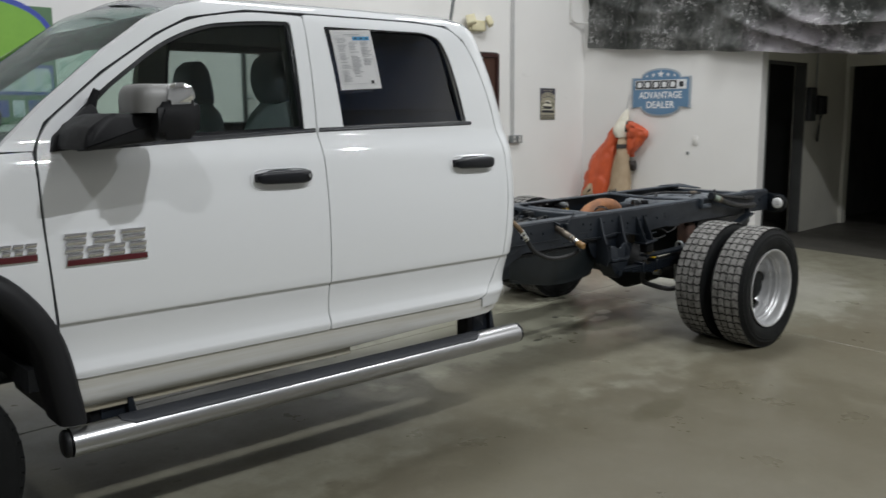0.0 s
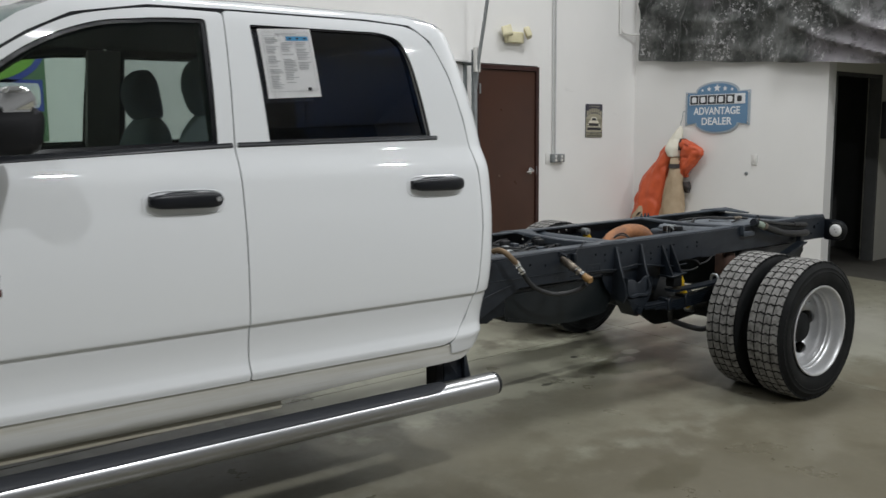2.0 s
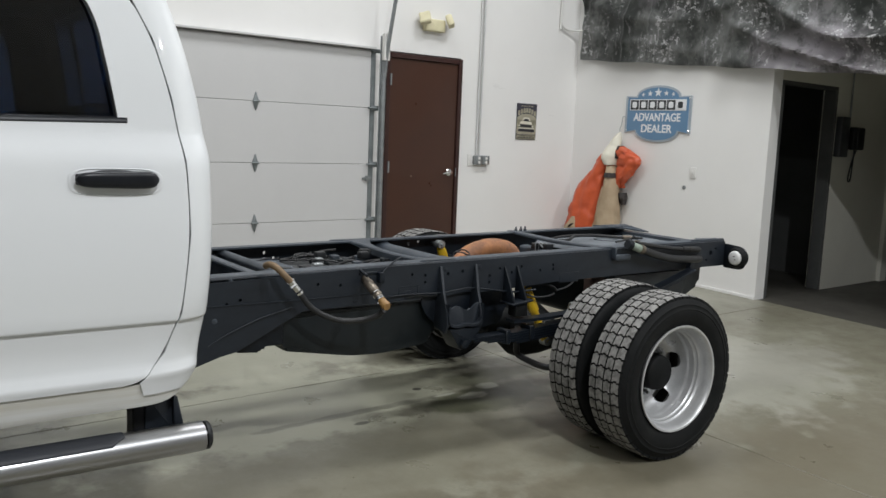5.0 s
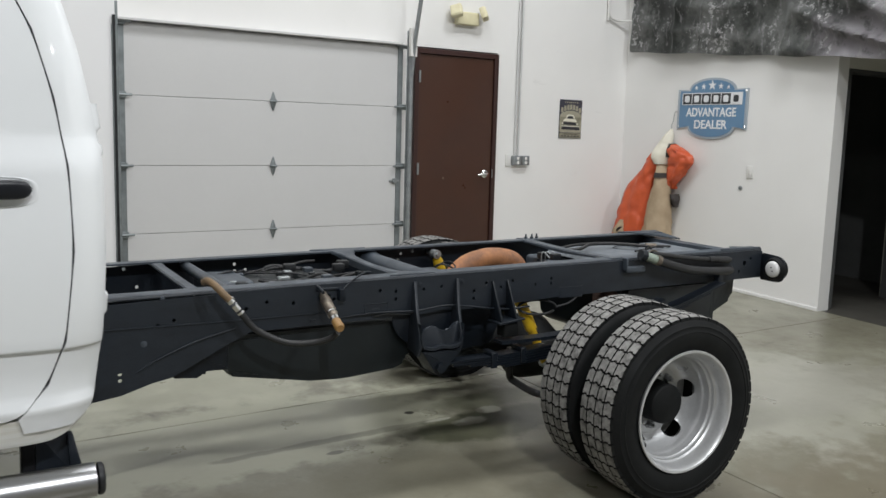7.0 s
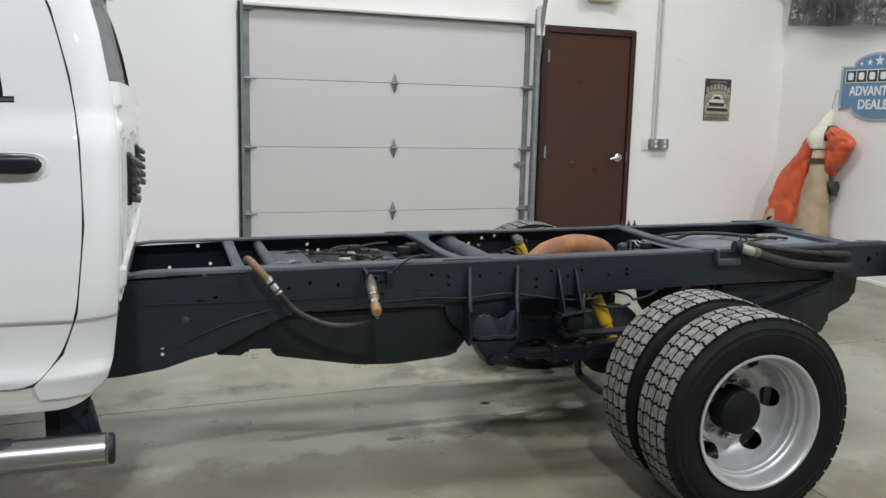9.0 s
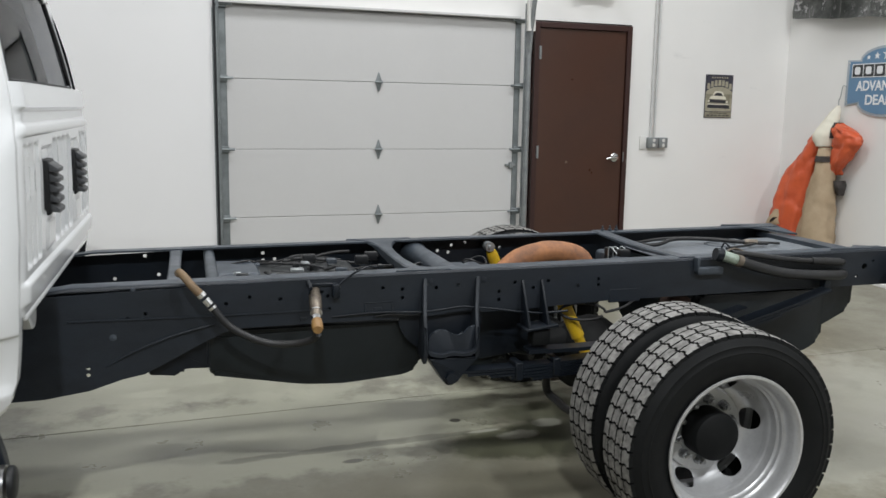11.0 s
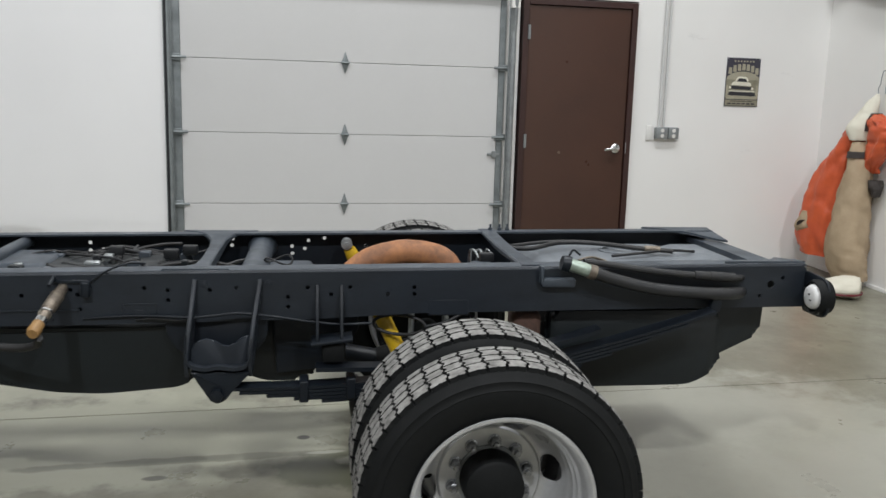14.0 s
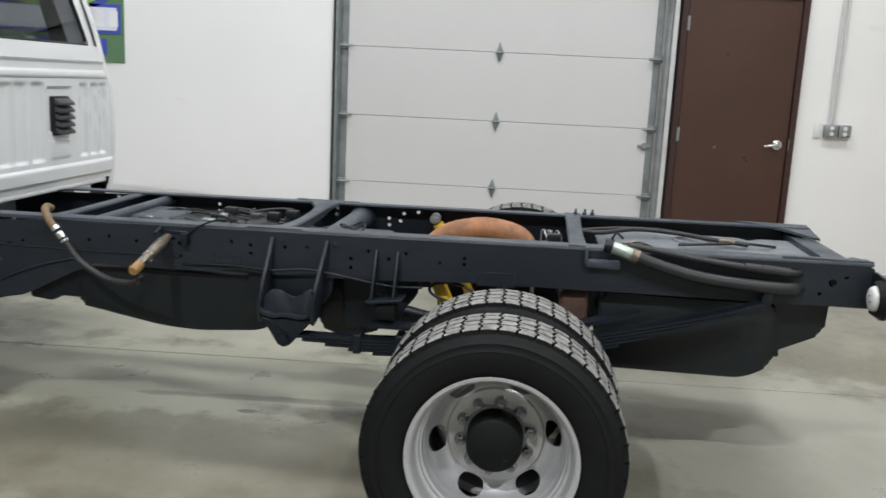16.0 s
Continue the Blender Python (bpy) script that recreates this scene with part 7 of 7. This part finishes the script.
def leaf_spring(s):
    y0, y1 = s * 0.475, s * 0.545
    main = curve_points([(-0.865, 0, 0.515), (-0.5, 0, 0.520), (-0.1, 0, 0.548), (0.15, 0, 0.572), (0.45, 0, 0.640), (0.72, 0, 0.712), (0.93, 0, 0.775)], 8)
    sp = None
    lift = 0.008 if s < 0 else 0.038
    for i in range(5):
        a, b = -0.865 + 0.085 * i, 0.93 - 0.125 * i
        bm = fresh()
        pts = [p for p in main if a <= p.x <= b]
        rows = []
        for p in pts:
            z = p.z + lift - 0.0128 * i
            rows.append([bm.verts.new((p.x, y, zz)) for y, zz in ((y0, z), (y1, z), (y1, z - 0.0105), (y0, z - 0.0105))])
        for u, v in zip(rows, rows[1:]):
            for k in range(4):
                bm.faces.new((u[k], v[k], v[(k + 1) % 4], u[(k + 1) % 4]))
        bm.faces.new(rows[0]), bm.faces.new(rows[-1])
        if sp is None:
            sp = part("leaf_spring", bm, CHASSIS, truck, "black leaf spring pack", 30)
        else:
            part("leaf", bm, CHASSIS, sp, "", 30)
    ov = fresh()
    pts = curve_points([(-0.52, 0, 0.575), (-0.25, 0, 0.575), (0, 0, 0.590), (0.25, 0, 0.635), (0.48, 0, 0.70)], 6)
    rows = [[ov.verts.new((p.x, y, p.z + dz)) for y, dz in ((y0, 0), (y1, 0), (y1, 0.015), (y0, 0.015))] for p in pts]
    for u, v in zip(rows, rows[1:]):
        for k in range(4):
            ov.faces.new((u[k], v[k], v[(k + 1) % 4], u[(k + 1) % 4]))
    ov.faces.new(rows[0]), ov.faces.new(rows[-1])
    part("helper_leaf", ov, CHASSIS, sp, "", 30)
    for x, z in ((-0.56, 0.502), (-0.40, 0.510)):
        c = fresh()
        box(c, x - 0.016, x + 0.016, min(y0, y1) - 0.008, max(y0, y1) + 0.008, z - 0.040 + lift, z + 0.034 + lift, 0.004, 1)
        part("spring_clip", c, CHASSIS, sp, "", 40)
    for x in (-0.08, 0.08):
        u = fresh()
        tube(u, curve_points([(x, y0 - 0.008, 0.34), (x, y0 - 0.008, 0.60), (x, (y0 + y1) / 2, 0.635), (x, y1 + 0.008, 0.60), (x, y1 + 0.008, 0.34)], 5), 0.009, 8)
        part("u_bolt", u, STEEL, sp, "", 60)
    sh = fresh()
    prism(sh, rounded([(0.905, 0.755), (0.945, 0.755), (0.95, 0.82), (0.915, 0.82)], 0.015, 3), s * 0.455, s * 0.49, "y", 0.004)
    part("shackle", sh, CHASSIS, sp, "", 40)


leaf_spring(-1)
leaf_spring(1)


def hanger(s):
    """The cast bracket that holds the front end of the spring."""
    h = None
    for x, lean in ((-0.925, -0.020), (-0.708, -0.030)):
        b = fresh()
        prism(b, [(s * 0.434, 0.878), (s * 0.452, 0.878), (s * 0.500, 0.75), (s * 0.548, 0.66), (s * 0.552, 0.60), (s * 0.530, 0.560), (s * 0.434, 0.58)], x - 0.007, x + 0.007, "x", 0.003)
        for v in b.verts:
            v.co.x += lean * min(1, max(0, (0.878 - v.co.z) / 0.20))
        ob = part("spring_hanger" if h is None else "rib", b, RAIL, truck if h is None else h, "blue-black cast spring hanger" if h is None else "", 40)
        h = h or ob
        bo = fresh()
        lathe(bo, [(s * 0.432, 0.014), (s * 0.442, 0.013), (s * 0.444, 0.0)], (x + 0.028, 0, 0.862), "y", 10)
        part("bolt", bo, RAIL, h, "", 40)
    # curved lower lip that joins the two ribs
    lip, rows = fresh(), []
    for q in curve_points([(-0.947, 0, 0.70), (-0.944, 0, 0.64), (-0.930, 0, 0.606), (-0.885, 0, 0.594), (-0.841, 0, 0.600), (-0.790, 0, 0.594), (-0.752, 0, 0.604), (-0.738, 0, 0.64), (-0.733, 0, 0.69)], 5):
        rows.append([lip.verts.new((q.x, s * y, q.z + dz)) for y, dz in ((0.500, -0.006), (0.558, -0.006), (0.558, 0.007), (0.500, 0.007))])
    for u, v in zip(rows, rows[1:]):
        for k in range(4):
            lip.faces.new((u[k], v[k], v[(k + 1) % 4], u[(k + 1) % 4]))
    lip.faces.new(rows[0]), lip.faces.new(rows[-1])
    part("lip", lip, RAIL, h, "", 50)
    f = fresh()
    prism(f, rounded([(-0.930, 0.610), (-0.930, 0.665), (-0.900, 0.690), (-0.863, 0.690), (-0.830, 0.668), (-0.796, 0.664), (-0.770, 0.692), (-0.742, 0.705), (-0.738, 0.612), (-0.79, 0.525), (-0.825, 0.480), (-0.862, 0.478), (-0.900, 0.540)], 0.012, 3), s * 0.515, s * 0.528, "y", 0.004)
    part("front_plate", f, RAIL, h, "", 40)
    w = fresh()
    prism(w, rounded([(-1.03, 0.70), (-1.0, 0.64), (-0.90, 0.56), (-0.78, 0.56), (-0.69, 0.66), (-0.68, 0.74), (-1.02, 0.74)], 0.02, 3), s * 0.428, s * 0.435, "y", 0.002)
    part("back_plate", w, CHASSIS, h, "", 40)
    g = fresh()
    prism(g, rounded([(-0.935, 0.585), (-0.735, 0.580), (-0.79, 0.522), (-0.825, 0.476), (-0.862, 0.472), (-0.900, 0.532)], 0.012, 3), s * 0.436, s * 0.548, "y", 0.006)
    part("cup", g, CHASSIS, h, "", 40)
    p = fresh()
    lathe(p, [(s * 0.552, 0.024), (s * 0.566, 0.022), (s * 0.568, 0.0)], (-0.847, 0, 0.505), "y", 6)
    part("pivot_bolt", p, CHASSIS, h, "", 40)
    k = None
    for x in (-0.515, -0.432):
        b = fresh()
        prism(b, [(s * 0.434, 0.855), (s * 0.446, 0.855), (s * 0.530, 0.69), (s * 0.530, 0.665), (s * 0.434, 0.665)], x - 0.005, x + 0.005, "x", 0.002)
        ob = part("stop_bracket" if k is None else "rib", b, CHASSIS, truck if k is None else k, "black bump stop bracket" if k is None else "", 40)
        k = k or ob
    b = fresh()
    prism(b, rounded([(-0.535, 0.664), (-0.395, 0.680), (-0.395, 0.690), (-0.535, 0.674)], 0.004, 2), s * 0.434, s * 0.545, "y", 0.003)
    part("base_plate", b, CHASSIS, k, "", 40)
    b = fresh()
    box(b, -0.50, -0.42, s * 0.46, s * 0.53, 0.60, 0.67, 0.012, 2)
    part("rubber_stop", b, RUBBER, k, "", 40)


hanger(-1)
hanger(1)


def hoses():
    t = fresh()
    tube(t, curve_points([(-1.842, -0.43, 0.930), (-1.838, -0.465, 0.940), (-1.822, -0.502, 0.930), (-1.792, -0.525, 0.895), (-1.765, -0.530, 0.866)], 6), 0.0145, 12)
    hose = part("heater_hose", t, TAN_HOSE, truck, "tan and black rubber hose over the rail", 60)
    c = fresh()
    for a, b, r in (((-1.772, -0.530, 0.874), (-1.762, -0.530, 0.862), 0.018), ((-1.755, -0.530, 0.853), (-1.738, -0.530, 0.832), 0.016), ((-1.733, -0.531, 0.826), (-1.727, -0.531, 0.818), 0.0175)):
        tube(c, [a, b], r, 14)
    part("hose_clamp", c, CHROME, hose, "bright hose clamp", 50)
    k = fresh()
    tube(k, curve_points([(-1.735, -0.531, 0.828), (-1.665, -0.535, 0.745), (-1.555, -0.55, 0.690), (-1.455, -0.575, 0.684), (-1.39, -0.615, 0.705), (-1.372, -0.645, 0.735)], 7), 0.0130, 12)
    part("black_hose", k, HOSE, hose, "black rubber hose", 60)
    v = fresh()
    tube(v, [(-1.352, -0.434, 0.848), (-1.356, -0.47, 0.835), (-1.358, -0.478, 0.832), (-1.366, -0.56, 0.803), (-1.367, -0.565, 0.801), (-1.372, -0.615, 0.782)], [0.018, 0.018, 0.023, 0.022, 0.018, 0.018], 14)
    valve = part("valve", v, BRASS, truck, "weathered brass valve with an orange cap", 40)
    r = fresh()
    tube(r, [(-1.372, -0.612, 0.784), (-1.374, -0.632, 0.776)], 0.020, 14)
    tube(r, [(-1.368, -0.575, 0.797), (-1.3685, -0.582, 0.795)], 0.0225, 14)
    part("steel_ring", r, CHROME, valve, "", 50)
    o = fresh()
    tube(o, [(-1.374, -0.632, 0.776), (-1.377, -0.672, 0.762), (-1.378, -0.684, 0.758)], [0.0185, 0.021, 0.016], 14)
    part("cap", o, ORANGE_CAP, valve, "orange-brown rubber cap", 50)
    m = fresh()
    box(m, -1.385, -1.27, -0.446, -0.433, 0.862, 0.876, 0.003, 1)
    box(m, -1.290, -1.262, -0.470, -0.433, 0.820, 0.872, 0.006, 2)
    tube(m, [(-1.378, -0.44, 0.885), (-1.376, -0.50, 0.868)], 0.007, 8)
    tube(m, curve_points([(-1.275, -0.45, 0.86), (-1.22, -0.44, 0.90), (-1.15, -0.41, 0.925), (-1.10, -0.36, 0.915)], 5), 0.004, 6)
    part("valve_bracket", m, CHASSIS, valve, "", 40)
    # fuel filler
    f = fresh()
    tube(f, [(0.362, -0.496, 0.938), (0.372, -0.497, 0.936), (0.440, -0.502, 0.914)], 0.0235, 18)
    fill = part("fuel_filler", f, GREEN_METAL, truck, "greenish metal filler neck with black hoses", 50)
    cp = fresh()
    tube(cp, [(0.335, -0.494, 0.944), (0.352, -0.495, 0.941), (0.364, -0.496, 0.938)], [0.026, 0.030, 0.030], 14)
    tube(cp, curve_points([(0.36, -0.498, 0.97), (0.375, -0.498, 0.99), (0.40, -0.498, 0.972)], 4), 0.004, 6)
    part("filler_cap", cp, CHASSIS, fill, "", 40)
    cl = fresh()
    tube(cl, [(0.432, -0.502, 0.916), (0.458, -0.503, 0.908)], 0.027, 16)
    part("hose_clamp", cl, BRASS, fill, "brass clamp", 50)
    h = fresh()
    tube(h, curve_points([(0.445, -0.503, 0.912), (0.54, -0.504, 0.882), (0.68, -0.502, 0.850), (0.86, -0.494, 0.832), (1.00, -0.475, 0.826), (1.05, -0.43, 0.822)], 6), 0.0225, 14)
    part("filler_hose", h, HOSE, fill, "thick black rubber hose", 60)
    h = fresh()
    tube(h, curve_points([(0.42, -0.482, 0.945), (0.50, -0.478, 0.935), (0.66, -0.475, 0.912), (0.82, -0.474, 0.895), (1.0, -0.465, 0.882), (1.05, -0.43, 0.875)], 6), 0.0125, 10)
    tube(h, [(0.84, -0.474, 0.894), (0.90, -0.472, 0.890), (0.90, -0.472, 0.890), (1.0, -0.466, 0.882)], [0.0165, 0.0165, 0.018, 0.018], 12)
    part("vent_hose", h, HOSE, fill, "thin black vent hose", 60)
    b = fresh()
    box(b, 0.275, 0.40, -0.470, -0.433, 0.848, 0.880, 0.008, 2)
    box(b, 0.270, 0.282, -0.470, -0.433, 0.86, 0.925, 0.003, 1)
    part("filler_bracket", b, CHASSIS_TOP, fill, "", 40)
    w = fresh()
    tube(w, curve_points([(0.40, -0.48, 0.95), (0.46, -0.45, 0.955), (0.52, -0.44, 0.935), (0.50, -0.47, 0.925)], 5), 0.005, 6)
    part("bond_wire", w, BRASS, fill, "", 60)


hoses()


def rear_lamp():
    b = fresh()
    prism(b, rounded([(-0.60, 0.752), (-0.44, 0.752), (-0.44, 0.905), (-0.60, 0.895)], [0.055, 0.01, 0.01, 0.055], 5), 1.296, 1.306, "x", 0.002)
    br = part("lamp_bracket", b, CHASSIS, truck, "black lamp bracket at the rail end", 40)
    g = fresh()
    lathe(g, [(1.276, 0.046), (1.270, 0.056), (1.282, 0.064), (1.305, 0.066), (1.325, 0.062), (1.330, 0.052), (1.325, 0.0)], (0, -0.540, 0.826), "x", 28)
    part("grommet", g, RUBBER, br, "black rubber grommet", 50)
    l = fresh()
    lathe(l, [(1.256, 0.0), (1.257, 0.030), (1.262, 0.041), (1.272, 0.046), (1.286, 0.047)], (0, -0.540, 0.826), "x", 28)
    lamp = part("lamp_body", l, LENS_WHITE, br, "white plastic lamp body", 50)
    for dz, dy in ((0.012, 0.004), (-0.008, -0.006)):
        n = fresh()
        box(n, 1.2545, 1.2575, -0.552 + dy, -0.540 + dy, 0.822 + dz, 0.827 + dz, 0.001, 1)
        part("print_bar", n, INK_DARK, br)
    for k in range(2):
        n = fresh()
        box(n, 1.306, 1.312, -0.455, -0.44, 0.78 + 0.08 * k, 0.795 + 0.08 * k, 0.002, 1)
        part("bolt", n, STEEL, br, "", 40)


rear_lamp()


def build_wheel():
    """A wheel about its own middle, with the dished side towards -y."""
    R = 0.408
    rim = fresh()
    lathe(rim, [(-0.088, 0.252), (-0.100, 0.257), (-0.107, 0.264), (-0.111, 0.262), (-0.110, 0.254), (-0.103, 0.247), (-0.088, 0.2425), (-0.070, 0.2385), (-0.050, 0.2372), (-0.046, 0.2340), (-0.040, 0.2290), (-0.030, 0.2285), (-0.025, 0.2262), (-0.020, 0.2215), (-0.012, 0.2208),
                (0.010, 0.2200), (0.014, 0.2180), (0.020, 0.2150), (0.040, 0.2130)], (0, 0, 0), "y", 72)
    prof = [(0.040, 0.2130), (0.058, 0.2085), (0.074, 0.2030), (0.086, 0.1965), (0.095, 0.1890), (0.102, 0.1815), (0.107, 0.1740), (0.110, 0.1675), (0.112, 0.1620), (0.1125, 0.1575), (0.108, 0.1550), (0.103, 0.1535)]
    n = 140
    g = [[rim.verts.new((r * math.cos(2 * math.pi * k / n), h, r * math.sin(2 * math.pi * k / n))) for k in range(n)] for h, r in prof]
    spots = [radians(8 + 60 * i) for i in range(6)]
    rc, ra, rb = 0.1845, 0.0250, 0.042
    def near(v):
        r, a = math.hypot(v.co.x, v.co.z), math.atan2(v.co.z, v.co.x)
        best = min(spots, key=lambda s: abs((a - s + math.pi) % (2 * math.pi) - math.pi))
        d = (a - best + math.pi) % (2 * math.pi) - math.pi
        u, w = (r - rc) / ra, d * rc / rb
        return u, w, (abs(u) ** 2.6 + abs(w) ** 2.6) ** (1 / 2.6), best
    inside = {v: near(v)[2] < 1.0 for row in g for v in row}
    def fall(r):
        for (h0, r0), (h1, r1) in zip(prof, prof[1:]):
            if r1 <= r <= r0:
                return h0 + (h1 - h0) * (r0 - r) / (r0 - r1)
        return prof[0][0] if r > 0.2 else prof[-1][0]
    keep = []
    for i in range(len(prof) - 1):
        for k in range(n):
            q = (g[i][k], g[i][(k + 1) % n], g[i + 1][(k + 1) % n], g[i + 1][k])
            if not all(inside[v] for v in q):
                keep.append(q)
    moved = set()
    for q in keep:
        for v in q:
            if inside[v] and v not in moved:
                u, w, m, s = near(v)
                m = max(m, 0.25)
                r, a = rc + u / m * ra, s + w / m * rb / rc
                v.co = Vector((r * math.cos(a), fall(r), r * math.sin(a)))
                moved.add(v)
    for q in keep:
        rim.faces.new(q)
    for v in [v for row in g for v in row if not v.link_faces]:
        rim.verts.remove(v)
    lathe(rim, [(0.103, 0.1535), (0.101, 0.151), (0.101, 0.080), (0.12, 0.075)], (0, 0, 0), "y", 72)
    lathe(rim, [(-0.088, 0.2500), (-0.06, 0.243), (0.09, 0.243), (0.108, 0.262), (0.105, 0.250)], (0, 0, 0), "y", 48)
    wheel = part("wheel", rim, STEEL_WHEEL, truck, "dual wheel with a silver steel rim", 35)
    ty = fresh()
    lathe(ty, [(-0.092, 0.256), (-0.100, 0.268), (-0.112, 0.300), (-0.1155, 0.325), (-0.1140, 0.340), (-0.1165, 0.343), (-0.1140, 0.346), (-0.110, 0.362), (-0.1115, 0.366), (-0.107, 0.370), (-0.102, 0.382), (-0.094, 0.3905), (-0.05, 0.3930), (0, 0.3935),
               (0.05, 0.3930), (0.094, 0.3905), (0.102, 0.382), (0.107, 0.370), (0.110, 0.362), (0.1155, 0.325), (0.112, 0.300), (0.100, 0.268), (0.092, 0.256)], (0, 0, 0), "y", 96)
    tyre = part("tyre", ty, RUBBER, wheel, "worn black tyre", 40)
    ty = fresh()
    rows, cols = 4, 46
    half = 0.0965
    lane = 2 * half / rows
    pitch = 2 * math.pi / cols
    rnd = random.Random(9)
    shape = [(-0.472, -0.40), (-0.25, -0.38), (-0.17, -0.51), (0.17, -0.51), (0.25, -0.38), (0.472, -0.40), (0.472, -0.10), (0.43, 0.0), (0.472, 0.14), (0.472, 0.52), (0.25, 0.54), (0.17, 0.41), (-0.17, 0.41), (-0.25, 0.54), (-0.472, 0.52), (-0.472, 0.14), (-0.43, 0.0), (-0.472, -0.10)]
    for j in range(rows):
        for k in range(cols):
            a0 = (k + (0.05 if j % 2 else 0)) * pitch
            y0 = -half + (j + 0.5) * lane
            lift = rnd.uniform(-0.0008, 0.0004)
            bot, mid, top = [], [], []
            for u, w in shape:
                y, a = y0 + u * lane, a0 + w * pitch * 0.975
                drop = 0.0045 * max(0, (abs(y) - 0.070) / 0.025) ** 2
                cy, ca = y0 + u * lane * 0.92, a0 + w * pitch * 0.975 * 0.93
                bot.append(ty.verts.new((0.388 * math.cos(a), y, 0.388 * math.sin(a))))
                top.append(ty.verts.new(((R + lift - drop) * math.cos(ca), cy, (R + lift - drop) * math.sin(ca))))
            m = len(shape)
            for i in range(m):
                ty.faces.new((bot[i], bot[(i + 1) % m], top[(i + 1) % m], top[i])).material_index = 0
            ty.faces.new(top).material_index = 1
    tagged(part("tread", ty, (RUBBER, TREAD), wheel, "", 40), "dusty pale block tread", kind="stuff")
    hub = fresh()
    lathe(hub, [(0.11, 0.091), (0.03, 0.089), (0.010, 0.086), (0.003, 0.078), (0.001, 0.0)], (0, 0, 0), "y", 40)
    part("hub", hub, RUBBER, wheel, "black hub cover", 40)
    gk = fresh()
    lathe(gk, [(0.1005, 0.1015), (0.096, 0.100), (0.096, 0.090)], (0, 0, 0), "y", 48)
    part("hub_ring", gk, STEEL, wheel, "", 40)
    nut = fresh()
    lathe(nut, [(0.102, 0.021), (0.099, 0.021), (0.097, 0.0165)], (0, 0, 0), "y", 14)
    lathe(nut, [(0.098, 0.0165), (0.076, 0.0165), (0.074, 0.014), (0.074, 0.0)], (0, 0, 0), "y", 6)
    lathe(nut, [(0.074, 0.0085), (0.060, 0.0085), (0.058, 0.0)], (0, 0, 0), "y", 10)
    first = part("lug_nut", nut, NUT_STEEL, wheel, "dull steel lug nut", 30)
    for i in range(10):
        a = 2 * math.pi * i / 10 + radians(12)
        ob = first if i == 0 else new("lug_nut", first.data)
        ob.parent = wheel
        ob.location = (0.113 * math.cos(a), 0, 0.113 * math.sin(a))
    return wheel


wheel = build_wheel()
SIZE = Matrix.Scale(1.018, 4)
wheel.matrix_basis = pose(0, -1.085, 0.380) @ SIZE
wheels = [wheel]
for m in (pose(0, -0.800, 0.390, 0, 9, 180), pose(0, 1.072, 0.447, 0, 25, 180), pose(0, 0.798, 0.438, 0, 40, 0), pose(-5.125, -0.87, 0.386, 0, 15, 180), pose(-5.125, 0.87, 0.440, 0, 30, 0)):
    wheels.append(copy_thing(wheel, m))


def flatten_tyres():
    """The loaded tyres flatten and bulge a little where they stand on the slab."""
    for wh in wheels:
        for ob in wh.children:
            if ob.name.split(".")[0] not in ("tyre", "tread"):
                continue
            ob.data = ob.data.copy()
            m = truck.matrix_basis @ wh.matrix_basis @ ob.matrix_basis
            back = m.inverted()
            for v in ob.data.vertices:
                q = m @ v.co
                low = floor_z(q.y) + 0.001
                near = max(0.0, 1 - (q.z - low) / 0.10)
                mid = m.translation.y
                q.y += (q.y - mid) * 0.06 * near * near
                q.z = max(q.z, floor_z(q.y) + 0.001)
                v.co = back @ q


flatten_tyres()


def under_cab():
    a = fresh()
    tube(a, [(-5.16, -0.80, 0.40), (-5.16, 0.0, 0.42), (-5.16, 0.80, 0.40)], 0.06, 14)
    part("front_axle", a, CHASSIS, truck, "", 50)
    e = fresh()
    box(e, -5.6, -3.3, -0.36, 0.36, 0.48, 0.95, 0.08, 3)
    part("engine_block", e, CHASSIS, truck, "", 50)
    p = fresh()
    box(p, -4.5, -2.4, -0.88, 0.88, 0.575, 0.60)
    part("floor_pan", p, UNDERSIDE, truck, "dirty underside of the cab", 40)
    for x in (-4.2, -3.4, -2.7):
        b = fresh()
        box(b, x - 0.04, x + 0.04, -0.88, 0.88, 0.545, 0.58, 0.006, 1)
        part("floor_brace", b, CHASSIS, truck, "", 40)


under_cab()
